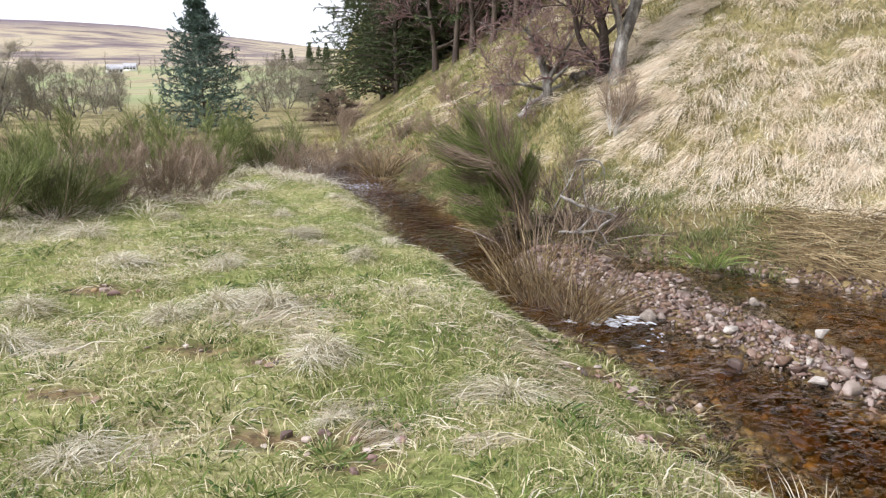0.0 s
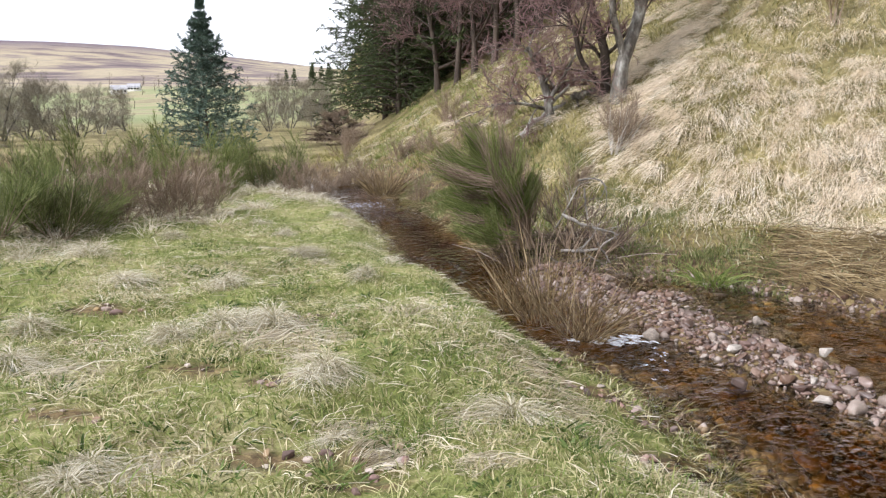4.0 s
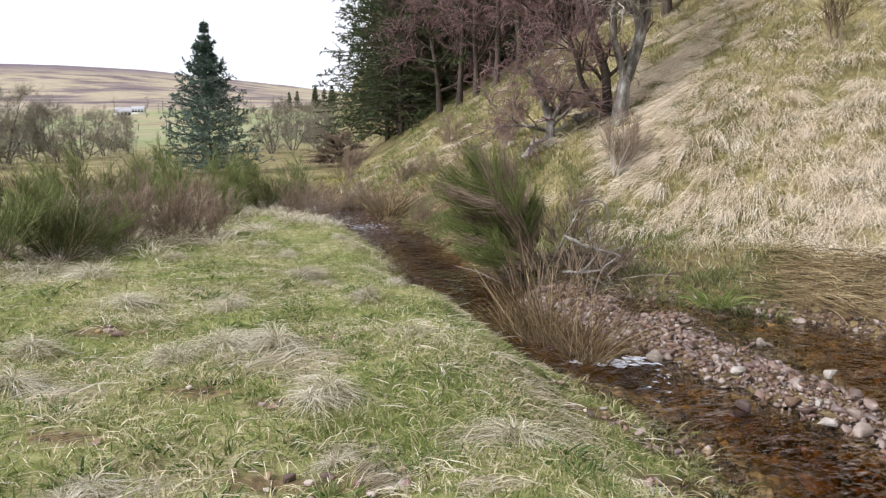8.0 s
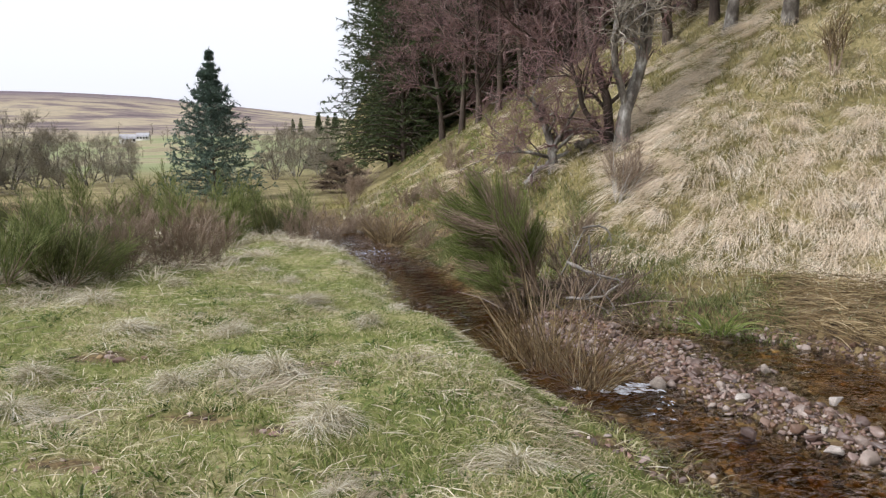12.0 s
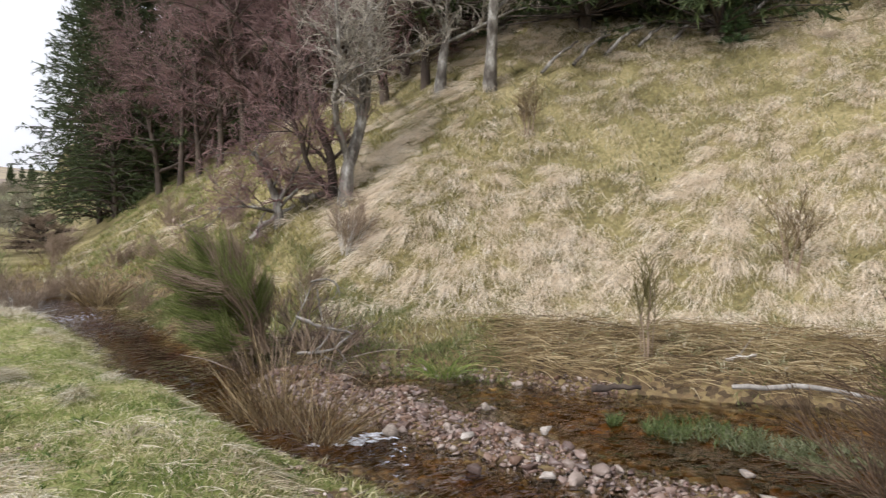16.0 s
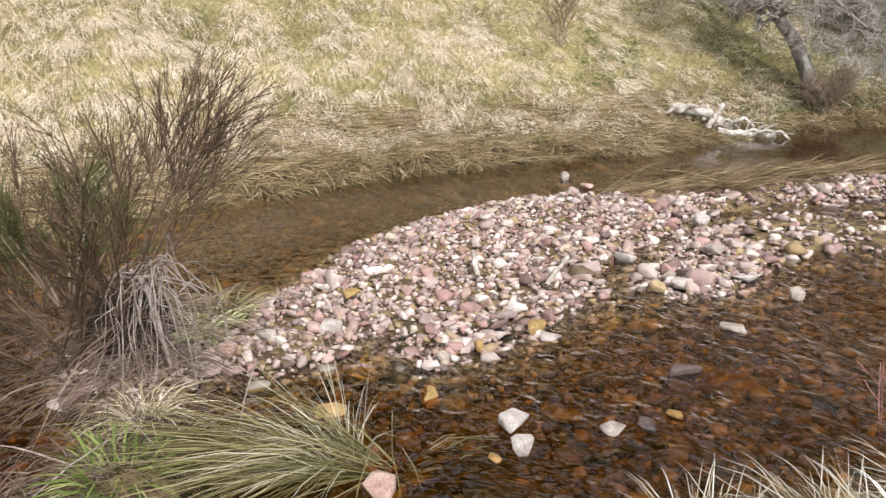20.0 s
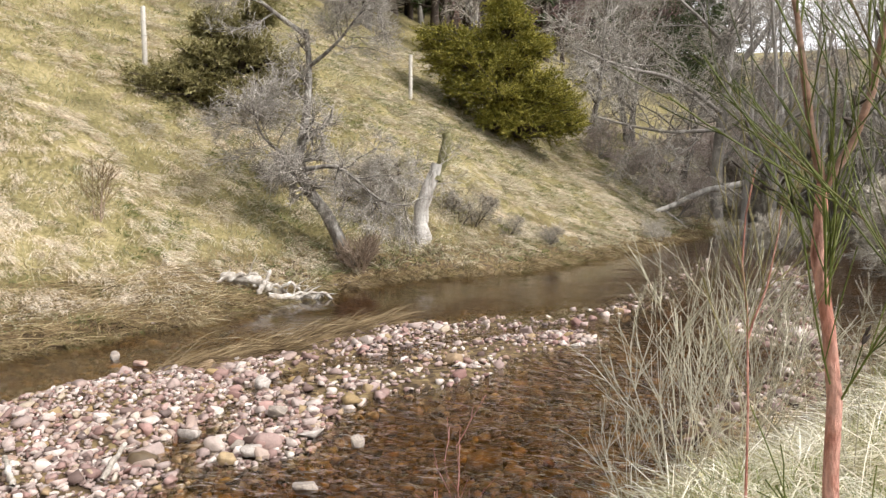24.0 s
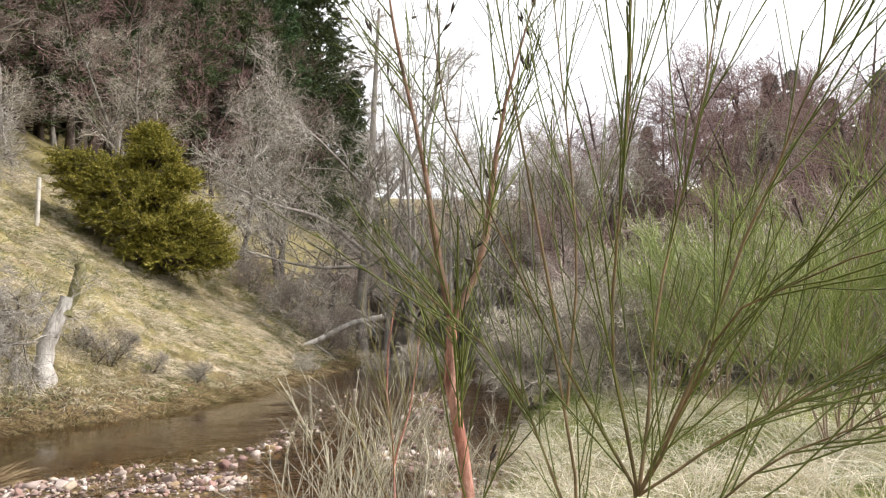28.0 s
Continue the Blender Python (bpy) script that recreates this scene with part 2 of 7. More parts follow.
def water_z(P):
    u = np.clip(P[:, 0] * UP[0] + P[:, 1] * UP[1], -420, 60)
    return 0.025 * u


# shingle bars and shallows: a line of places, half width, height over the bed
BARS = [([(1.1, 8.1), (1.75, 7.1), (2.2, 6.1), (2.5, 5.2), (2.95, 4.4), (3.25, 3.7)], 0.68, 0.32),
        ([(2.1, 7.3), (2.7, 6.3)], 0.5, 0.27),
        ([(4.5, 1.6), (5.4, 1.2), (6.4, 0.9), (7.3, 0.3), (7.7, -0.6)], 0.95, 0.33),
        ([(5.0, 0.5), (6.2, 0.2), (7.2, -0.8)], 0.85, 0.305),
        ([(4.4, 0.5), (5.4, -0.2)], 0.7, 0.265),
        ([(7.9, -1.0), (8.5, -2.3), (9.1, -4.0)], 0.95, 0.23),
        ([(9.0, -4.4), (8.9, -6.2), (9.3, -7.8)], 0.8, 0.222),
        ([(5.7, -1.2), (6.5, -1.7), (7.2, -2.6)], 0.75, 0.222),
        ([(6.9, -3.2), (7.6, -4.2), (7.8, -5.5)], 0.8, 0.225),
        ([(9.8, -8.6), (11.2, -10.6), (13.5, -13.5)], 0.8, 0.255),
        ([(6.6, -7.8), (8.4, -10.2), (11.0, -13.6)], 1.0, 0.285),
        ([(4.25, -4.4), (4.8, -5.8), (5.6, -7.2)], 0.4, 0.29),
        ([(3.7, 2.2), (4.3, 2.6)], 0.6, 0.36),
        ([(2.75, 1.75), (3.3, 1.95), (3.7, 2.2)], 0.35, 0.30)]


def bar_height(P):
    h = np.zeros(len(P))
    for pts, w, top in BARS:
        d = seg_dist(P, np.array(pts, float))
        h = np.maximum(h, top * (1 - smooth(0.35 * w, 1.25 * w, d)))
    return h * (0.9 + 0.13 * wobble(P, 0.42, 9) * np.exp(-np.hypot(P[:, 0] - 6.5, P[:, 1] + 2.0) / 9.0))


def land(P):
    """Height of the ground, and how far each point lies from the water: (z, near_bank, far_bank), both 0 outside their side."""
    P = np.asarray(P, float).reshape(-1, 2)
    w = water_z(P)
    n_in, f_in = inside(P, NEAR_LAND), inside(P, FAR_LAND)
    dn, df = seg_dist(P, NEAR), seg_dist(P, FAR)
    r = np.hypot(P[:, 0], P[:, 1])
    fade = 1 - smooth(40, 90, r)
    z = np.empty(len(P))
    # bed
    e = np.minimum(dn, df)
    shoal = np.exp(-((P[:, 0] - 7.2) ** 2 + (P[:, 1] + 3.2) ** 2) / 12.0)
    pool = 0.5 * np.exp(-(seg_dist(P, np.array([(-0.75, 13.2), (-0.15, 11.4), (0.25, 9.9)])) / 0.6) ** 2) + 0.12 * np.exp(-(seg_dist(P, np.array([(3.4, 4.9), (4.3, 4.0)])) / 0.45) ** 2) + 0.12 * np.exp(-(seg_dist(P, np.array([(-0.3, 9.2), (0.55, 7.3), (1.0, 6.4)])) / 0.35) ** 2) + 0.16 * np.exp(-(seg_dist(P, np.array([(1.75, 4.9), (2.1, 4.2), (2.6, 3.4), (3.0, 2.9)])) / 0.35) ** 2)
    bed = w - 0.05 - (0.2 - 0.1 * shoal + pool) * smooth(0, 0.6, e) + 0.92 * bar_height(P) * smooth(0.0, 0.25, dn) + 0.012 * wobble(P, 0.35, 2) * (r < 30)
    # camera's bank
    lip = (0.38 + 0.1 * wobble(P, 2.1, 5) * fade) * (1 - 0.6 * smooth(6.5, 9.0, P[:, 1]) * (1 - smooth(2.5, 5.0, dn)))
    steep = 0.45 + 0.35 * smooth(-1, 1, wobble(P, 1.7, 8))
    low = np.exp(-((P[:, 0] - 1.2) ** 2 + (P[:, 1] - 4.1) ** 2) / 1.5)
    bank = w * (0.6 + 0.4 * smooth(3, 12, r)) - 0.06 + (lip + 0.07) * smooth(0, steep + 1.3 * low, dn) + 0.10 * smooth(0.5, 3.0, dn) \
        + (0.065 * wobble(P, 0.9, 1) + 0.03 * wobble(P, 0.33, 3)) * smooth(0.1, 0.8, dn) * fade
    bank = bank - 0.5 * np.exp(-(seg_dist(P, np.array([(1.45, 3.05), (1.75, 2.75), (2.1, 2.35)])) / 0.3) ** 2)
    # hill side
    s = np.where(inside(P, HILL_LAND), seg_dist(P, HILL), 0.0)
    flat = w - 0.04 + 0.20 * smooth(0, 0.55, df) + 0.12 * smooth(0.3, 2.2, df)
    tan0 = 0.66
    rise = tan0 * (s - 0.5 * (1 - np.exp(-s / 0.5)))
    cap = 16 + 0.0 * s
    rise = np.where(rise > 0.7 * cap, 0.7 * cap + (rise - 0.7 * cap) * 0.38, rise)
    rise = np.minimum(rise, 22 + 0 * rise)
    far = flat + rise + (0.16 * wobble(P, 2.6, 4) + 0.06 * wobble(P, 0.8, 6)) * smooth(0.2, 2.5, s) * fade
    lump = 0.04 * wobble(P, 0.5, 7) * smooth(0.05, 0.4, df) * fade
    z = np.where(n_in, bank, np.where(f_in, far + lump, bed))
    # the open valley and the moor beyond it
    moor = smooth(330, 1500, P[:, 1]) * np.interp(P[:, 0], [-3000, -1300, -830, -600, -370, -185, 100], [88, 88, 80, 70, 43, 18, 8])
    moor = moor + smooth(330, 900, P[:, 1]) * (3 * wobble(P, 160, 9) + 1.2 * wobble(P, 60, 3)) + 9 * smooth(250, 420, P[:, 1] + 0.2 * P[:, 0])
    z = np.where(r > 60, z + moor * smooth(60, 120, r) * (s <= 0), z)
    return z, np.where(n_in, dn, 0), np.where(f_in, df, 0)


def ground_z(x, y):
    return float(land([(x, y)])[0][0])

# ------------------------------------------------------------ mesh helpers
def rng_of(seed):
    return np.random.default_rng(seed)


def raw_mesh(name, V, quads=None, tris=None, mat=None, smooth_=False):
    V = np.asarray(V, np.float32).reshape(-1, 3)
    q = np.zeros((0, 4), np.int32) if quads is None else np.asarray(quads, np.int32).reshape(-1, 4)
    t = np.zeros((0, 3), np.int32) if tris is None else np.asarray(tris, np.int32).reshape(-1, 3)
    me = bpy.data.meshes.new(name)
    me.vertices.add(len(V))
    me.vertices.foreach_set("co", V.ravel())
    me.loops.add(q.size + t.size)
    me.loops.foreach_set("vertex_index", np.concatenate([q.ravel(), t.ravel()]))
    me.polygons.add(len(q) + len(t))
    start = np.concatenate([np.arange(len(q)) * 4, q.size + np.arange(len(t)) * 3]).astype(np.int32)
    me.polygons.foreach_set("loop_start", start)
    if smooth_:
        me.polygons.foreach_set("use_smooth", np.ones(len(start), bool))
    me.update(calc_edges=True)
    if mat:
        me.materials.append(mat)
    return me


def part(name, me, parent, label=""):
    ob = new(name, me)
    ob.parent = parent
    return tagged(ob, label)


def join(meshes):
    """Join lists of (V, quads, tris)."""
    V, Q, T, n = [], [], [], 0
    for v, q, t in meshes:
        V.append(v)
        if q is not None and len(q):
            Q.append(q + n)
        if t is not None and len(t):
            T.append(t + n)
        n += len(v)
    return np.vstack(V), (np.vstack(Q) if Q else None), (np.vstack(T) if T else None)


def unit(v):
    return v / np.maximum(np.linalg.norm(v, axis=-1, keepdims=True), 1e-9)


def tubes(P, Rr, k=4):
    """Tapered round stems along the lines P (many, n, 3) with radii Rr (many, n)."""
    B, n, _ = P.shape
    T = unit(np.gradient(P, axis=1))
    ref = np.where(np.abs(T[:, :1, 2:3]) < 0.9, np.array([0, 0, 1.0]), np.array([1.0, 0, 0]))
    U = unit(np.cross(T, np.broadcast_to(ref, T.shape)))
    W = np.cross(T, U)
    a = np.arange(k) * 2 * np.pi / k
    ring = P[:, :, None] + Rr[:, :, None, None] * (U[:, :, None] * np.cos(a)[None, None, :, None] + W[:, :, None] * np.sin(a)[None, None, :, None])
    V = ring.reshape(-1, 3)
    b, i, j = np.meshgrid(np.arange(B), np.arange(n - 1), np.arange(k), indexing="ij")
    i0 = (b * n + i) * k
    j1 = (j + 1) % k
    Q = np.stack([i0 + j, i0 + j1, i0 + k + j1, i0 + k + j], -1).reshape(-1, 4)
    return V, Q, None


def line_at(P, t):
    """Points and ways at t (0 to 1) along lines P, one t a line."""
    n = P.shape[1]
    s = np.clip(t, 0, 0.9999) * (n - 1)
    i = s.astype(int)
    f = (s - i)[:, None]
    b = np.arange(len(P))
    a, c = P[b, i], P[b, i + 1]
    return a + (c - a) * f, unit(c - a)


def sprout(rg, P, Rr, per, t0, t1, length, angle, lift=0.0, n=4, bend=0.15, ratio=0.5, tip=0.3, taper=0.5, flat=0.0):
    """Side shoots on the lines P. angle: degrees off the parent; lift: how much they turn up (or, below 0, down) on the way; taper: shorter towards the parent's tip."""
    B = len(P)
    idx = np.repeat(np.arange(B), per)
    t = rg.uniform(t0, t1, len(idx))
    o, tan = line_at(P[idx], t)
    rp = np.take_along_axis(Rr[idx], np.clip((t * (P.shape[1] - 1)).astype(int), 0, P.shape[1] - 1)[:, None], 1)[:, 0]
    rnd = rg.normal(size=(len(idx), 3))
    rnd[:, 2] *= 1 - flat
    perp = unit(rnd - (rnd * tan).sum(1)[:, None] * tan)
    a = np.radians(angle * rg.uniform(0.65, 1.3, len(idx)))[:, None]
    d = unit(np.cos(a) * tan + np.sin(a) * perp)
    L = length * rg.uniform(0.55, 1.2, len(idx)) * (1 - taper * (t - t0) / max(1e-6, t1 - t0))
    C = [o]
    for _ in range(n - 1):
        C.append(C[-1] + d * (L / (n - 1))[:, None])
        d = unit(d + np.array([0, 0, lift / n]) + bend * rg.normal(size=d.shape))
    C = np.stack(C, 1)
    r = (rp * ratio)[:, None] * np.linspace(1, tip, n)[None]
    return C, r


def needles(rg, P, per, length, width, spread=0.8, down=0.0, t0=0.05):
    """Short flat pieces along the lines P: needles, leaves, sprays."""
    idx = np.repeat(np.arange(len(P)), per)
    o, tan = line_at(P[idx], rg.uniform(t0, 1, len(idx)))
    d = unit(tan + spread * rg.normal(size=tan.shape) + np.array([0, 0, -down]))
    side = unit(np.cross(d, rg.normal(size=d.shape)))
    L = (length * rg.uniform(0.6, 1.3, len(idx)))[:, None]
    w = width * rg.uniform(0.6, 1.3, (len(idx), 1))
    V = np.stack([o - side * w * 0.5, o + side * w * 0.5, o + d * L], 1).reshape(-1, 3)
    return V, None, np.arange(len(idx) * 3).reshape(-1, 3)


def blades(rg, O, length, width, lean=None, spread=0.45, droop=0.6, lo=0.55):
    """Bent grass blades rooted at O. lean: a way they are combed."""
    N = len(O)
    L = (length * rg.uniform(lo, 1.25, N))[:, None]
    a = rg.uniform(0, 2 * np.pi, N)
    h = np.stack([np.cos(a), np.sin(a), 0 * a], 1) * spread * rg.uniform(0.2, 1.4, (N, 1))
    if lean is not None:
        h = h + lean
    d = unit(h + np.array([0, 0, 1.0]))
    hd = h.copy()
    d2 = unit(d + droop * rg.uniform(0.3, 1.3, (N, 1)) * (hd * 1.3 + np.array([0, 0, -0.75])))
    m = O + d * L * 0.55
    e = m + d2 * L * 0.5
    b = rg.uniform(0, 2 * np.pi, N)
    side = np.stack([np.cos(b), np.sin(b), 0.15 * np.sin(3 * b)], 1) * (width * rg.uniform(0.6, 1.3, (N, 1))) * 0.5
    V = np.stack([O - side, O + side, m + side * 0.75, m - side * 0.75, e], 1).reshape(-1, 3)
    i = np.arange(N)[:, None] * 5
    return V, i + np.array([[0, 1, 2, 3]]), i + np.array([[3, 2, 4]])


def at(az, d, up=0.0):
    """A place on the ground, by the bearing from +y and the distance."""
    x, y = d * math.sin(radians(az)), d * math.cos(radians(az))
    return (x, y, ground_z(x, y) + up)


def arc(base, tip, n=6, sag=0.0, wob=0.0, rg=None):
    t = np.linspace(0, 1, n)[:, None]
    p = np.array(base) * (1 - t) + np.array(tip) * t
    p[:, 2] += sag * 4 * (t * (1 - t))[:, 0]
    if rg is not None:
        p[1:-1] += rg.normal(size=(n - 2, 3)) * wob
    return p

# ------------------------------------------------------------ the ground
def axis(lo, hi, step, far_lo, far_hi, grow=1.09):
    a = list(np.arange(lo, hi, step))
    s, v = step, hi
    while v < far_hi:
        a.append(v)
        s *= grow
        v += s
    b, s, v = [], step, lo
    while v > far_lo:
        s *= grow
        v -= s
        b.append(v)
    return np.array(b[::-1] + a + [far_hi])


gx = axis(-8, 15, 0.1, -4000, 3000)
gy = axis(-9, 16, 0.1, -3000, 4200)
X, Y = np.meshgrid(gx, gy)
XY = np.stack([X.ravel(), Y.ravel()], 1)
GZ, GN, GF = land(XY)
ny, nx = X.shape
ii = (np.arange(ny - 1)[:, None] * nx + np.arange(nx - 1)[None]).ravel()
g_me = raw_mesh("ground", np.column_stack([XY, GZ]), np.stack([ii, ii + 1, ii + nx + 1, ii + nx], 1), smooth_=True)

G3 = np.stack([GZ, GN, GF], -1).reshape(ny, nx, 3)


def lie(P):
    """Height and bank distances read off the ground mesh: as land(), quickly."""
    P = np.asarray(P, float).reshape(-1, 2)
    i = np.clip(np.searchsorted(gx, P[:, 0]) - 1, 0, nx - 2)
    j = np.clip(np.searchsorted(gy, P[:, 1]) - 1, 0, ny - 2)
    u = ((P[:, 0] - gx[i]) / (gx[i + 1] - gx[i]))[:, None]
    v = ((P[:, 1] - gy[j]) / (gy[j + 1] - gy[j]))[:, None]
    r = (G3[j, i] * (1 - u) + G3[j, i + 1] * u) * (1 - v) + (G3[j + 1, i] * (1 - u) + G3[j + 1, i + 1] * u) * v
    return r[:, 0], r[:, 1], r[:, 2]


def ground_z(x, y):
    return float(lie([(x, y)])[0][0])


def ground_material():
    m, nt, b = blank("ground_cover")
    at_ = nt.nodes.new("ShaderNodeAttribute")
    at_.attribute_name = "cover"
    sep = nt.nodes.new("ShaderNodeSeparateColor")
    nt.links.new(at_.outputs["Color"], sep.inputs[0])
    n1, n2, n3 = noise_node(nt, 0.9, 6), noise_node(nt, 14, 5), noise_node(nt, 90, 4)
    lawn = ramp(nt, [lin(c) for c in ("5b4a38", "5f6638", "7b8048", "9c966a", "b3a886")], [0.3, 0.4, 0.5, 0.6, 0.7])
    nt.links.new(mixc(nt, 0.5, n1.outputs["Fac"], n2.outputs["Fac"]), lawn.inputs[0])
    hill = ramp(nt, [lin(c) for c in ("4f4632", "6a623e", "8a7f58", "a99b74")], [0.33, 0.45, 0.55, 0.68])
    nt.links.new(mixc(nt, 0.5, n1.outputs["Fac"], n2.outputs["Fac"]), hill.inputs[0])
    vor = nt.nodes.new("ShaderNodeTexVoronoi")
    vor.inputs["Scale"].default_value = 16
    geo = nt.nodes.new("ShaderNodeNewGeometry")
    nt.links.new(geo.outputs["Position"], vor.inputs["Vector"])
    bedc = ramp(nt, [lin(c) for c in ("3c3226", "544633", "6a583f", "80704e", "453a2c")], [0.1, 0.35, 0.55, 0.75, 0.95])
    nt.links.new(vor.outputs["Color"], bedc.inputs[0])
    bed = mixc(nt, 0.35, bedc.outputs[0], n2.outputs["Fac"], "OVERLAY")
    n4 = noise_node(nt, 0.012, 6, 0.62, stretch=(1.0, 1.2, 2.0))
    moor = ramp(nt, [lin(c) for c in ("5c4f50", "756864", "948772", "a3977d", "7d7068")], [0.34, 0.43, 0.5, 0.58, 0.7])
    nt.links.new(n4.outputs["Fac"], moor.inputs[0])
    sepz = nt.nodes.new("ShaderNodeSeparateXYZ")
    geo_z = nt.nodes.new("ShaderNodeNewGeometry")
    nt.links.new(geo_z.outputs["Position"], sepz.inputs[0])
    high = nt.nodes.new("ShaderNodeMath")
    high.operation = "MULTIPLY_ADD"
    nt.links.new(n4.outputs["Fac"], high.inputs[0])
    high.inputs[1].default_value = 60.0
    nt.links.new(sepz.outputs[2], high.inputs[2])
    heath = nt.nodes.new("ShaderNodeMapRange")
    heath.inputs["From Min"].default_value, heath.inputs["From Max"].default_value = 74.0, 98.0
    nt.links.new(high.outputs[0], heath.inputs["Value"])
    moor_c = mixc(nt, heath.outputs[0], moor.outputs[0], lin("675a60"))
    n5 = noise_node(nt, 0.02, 3, 0.5)
    field = ramp(nt, [lin(c) for c in ("7a8058", "878b63", "968c6d", "82785f")], [0.4, 0.5, 0.56, 0.64])
    nt.links.new(n5.outputs["Fac"], field.inputs[0])
    col = mixc(nt, sep.outputs[0], bed, lawn.outputs[0])
    col = mixc(nt, sep.outputs[1], col, hill.outputs[0])
    col = mixc(nt, sep.outputs[2], col, field.outputs[0])
    col = mixc(nt, at_.outputs["Alpha"], col, moor_c)
    g = ramp(nt, [(0.6, 0.6, 0.6, 1), (1.25, 1.25, 1.25, 1)], [0.3, 0.7])
    nt.links.new(n3.outputs["Fac"], g.inputs[0])
    nt.links.new(mixc(nt, 0.8, col, g.outputs[0], "MULTIPLY"), b.inputs["Base Color"])
    b.inputs["Roughness"].default_value, b.inputs["Specular IOR Level"].default_value = 0.9, 0.15
    bp = nt.nodes.new("ShaderNodeBump")
    bp.inputs["Strength"].default_value, bp.inputs["Distance"].default_value = 0.7, 0.03
    nt.links.new(mixc(nt, 0.4, n2.outputs["Fac"], n3.outputs["Fac"]), bp.inputs["Height"])
    nt.links.new(bp.outputs[0], b.inputs["Normal"])
    return m


def bare_soil(P):
    """Trodden bare patches on the bank: 0 to 1."""
    h = np.zeros(len(P))
    for x, y, a, b in [(-0.7, 2.95, 0.28, 0.14), (-0.33, 2.98, 0.2, 0.13), (-0.36, 2.7, 0.24, 0.1), (-1.35, 3.9, 0.25, 0.12), (1.25, 3.75, 0.3, 0.28), (0.75, 4.75, 0.22, 0.2), (-2.4, 4.7, 0.3, 0.12), (1.05, 4.75, 0.3, 0.2), (0.8, 5.3, 0.16, 0.2), (1.3, 4.4, 0.25, 0.2), (0.55, 6.0, 0.25, 0.2), (-0.9, 3.75, 0.22, 0.1), (-1.75, 3.25, 0.25, 0.1), (-2.6, 5.4, 0.35, 0.14), (-1.0, 5.2, 0.3, 0.12), (0.2, 3.5, 0.2, 0.08)]:
        h = np.maximum(h, 1 - smooth(0.6, 1.25, np.hypot((P[:, 0] - x) / a, (P[:, 1] - y) / b) + 0.2 * wobble(P, 0.12, 4)))
    return h


cover = np.zeros((len(XY), 4), np.float32)
rr = np.hypot(XY[:, 0], XY[:, 1])
cover[:, 0] = smooth(0.05, 0.3, GN + 0.06 * wobble(XY, 0.4, 3)) * (1 - bare_soil(XY))
cover[:, 1] = smooth(0.8, 2.1, GF + 0.5 * wobble(XY, 0.5, 14)) * (GF > 0)
open_side = (XY[:, 0] < 0) & (np.arctan2(XY[:, 0], XY[:, 1]) < -0.14) | (GN > 0)
cover[:, 2] = smooth(45, 90, rr) * open_side
cover[:, 3] = smooth(400, 520, XY[:, 1] + 25 * wobble(XY, 70, 2)) * open_side
ca = g_me.attributes.new("cover", "FLOAT_COLOR", "POINT")
ca.data.foreach_set("color", cover.ravel())
g_me.materials.append(ground_material())
ground = tagged(new("ground", g_me), "grassy stream bank, stony bed and steep hillside of rough grass", "ground", kind="structure")


# ------------------------------------------------------------ the water
def water_material():
    m, nt, b = blank("peat_water")
    out = nt.nodes["Material Output"]
    nt.nodes.remove(b)
    # ripples drawn out along the current
    geo = nt.nodes.new("ShaderNodeNewGeometry")
    turn = nt.nodes.new("ShaderNodeMapping")
    turn.vector_type = "TEXTURE"
    turn.inputs["Rotation"].default_value = (0, 0, math.atan2(UP[1], UP[0]))
    turn.inputs["Scale"].default_value = (1.0, 1.5, 1.0)
    nt.links.new(geo.outputs["Position"], turn.inputs["Vector"])
    n1, n2 = noise_node(nt, 9.0, 2.0, 0.5, turn.outputs[0]), noise_node(nt, 30, 1, 0.5, turn.outputs[0])
    bp = nt.nodes.new("ShaderNodeBump")
    bp.inputs["Strength"].default_value, bp.inputs["Distance"].default_value = 1.0, 0.085
    rf = nt.nodes.new("ShaderNodeAttribute")
    rf.attribute_name = "riffle"
    wave = nt.nodes.new("ShaderNodeMath")
    wave.operation = "MULTIPLY_ADD"
    wave.inputs[1].default_value = 0.16
    nt.links.new(n2.outputs["Fac"], wave.inputs[0])
    nt.links.new(n1.outputs["Fac"], wave.inputs[2])
    tall = nt.nodes.new("ShaderNodeMath")
    tall.operation = "MULTIPLY"
    nt.links.new(wave.outputs[0], tall.inputs[0])
    nt.links.new(rf.outputs["Fac"], tall.inputs[1])
    nt.links.new(tall.outputs[0], bp.inputs["Height"])
    fr = nt.nodes.new("ShaderNodeFresnel")
    fr.inputs["IOR"].default_value = 1.4
    nt.links.new(bp.outputs[0], fr.inputs["Normal"])
    tr, gl, mx = nt.nodes.new("ShaderNodeBsdfTransparent"), nt.nodes.new("ShaderNodeBsdfGlossy"), nt.nodes.new("ShaderNodeMixShader")
    dp = nt.nodes.new("ShaderNodeAttribute")
    dp.attribute_name = "peat"
    nt.links.new(dp.outputs["Color"], tr.inputs[0])
    gl.inputs["Roughness"].default_value = 0.06
    gl.inputs["Color"].default_value = (1, 1, 1, 1)
    nt.links.new(bp.outputs[0], gl.inputs["Normal"])
    nt.links.new(fr.outputs[0], mx.inputs[0])
    nt.links.new(tr.outputs[0], mx.inputs[1])
    nt.links.new(gl.outputs[0], mx.inputs[2])
    nt.links.new(mx.outputs[0], out.inputs[0])
    return m


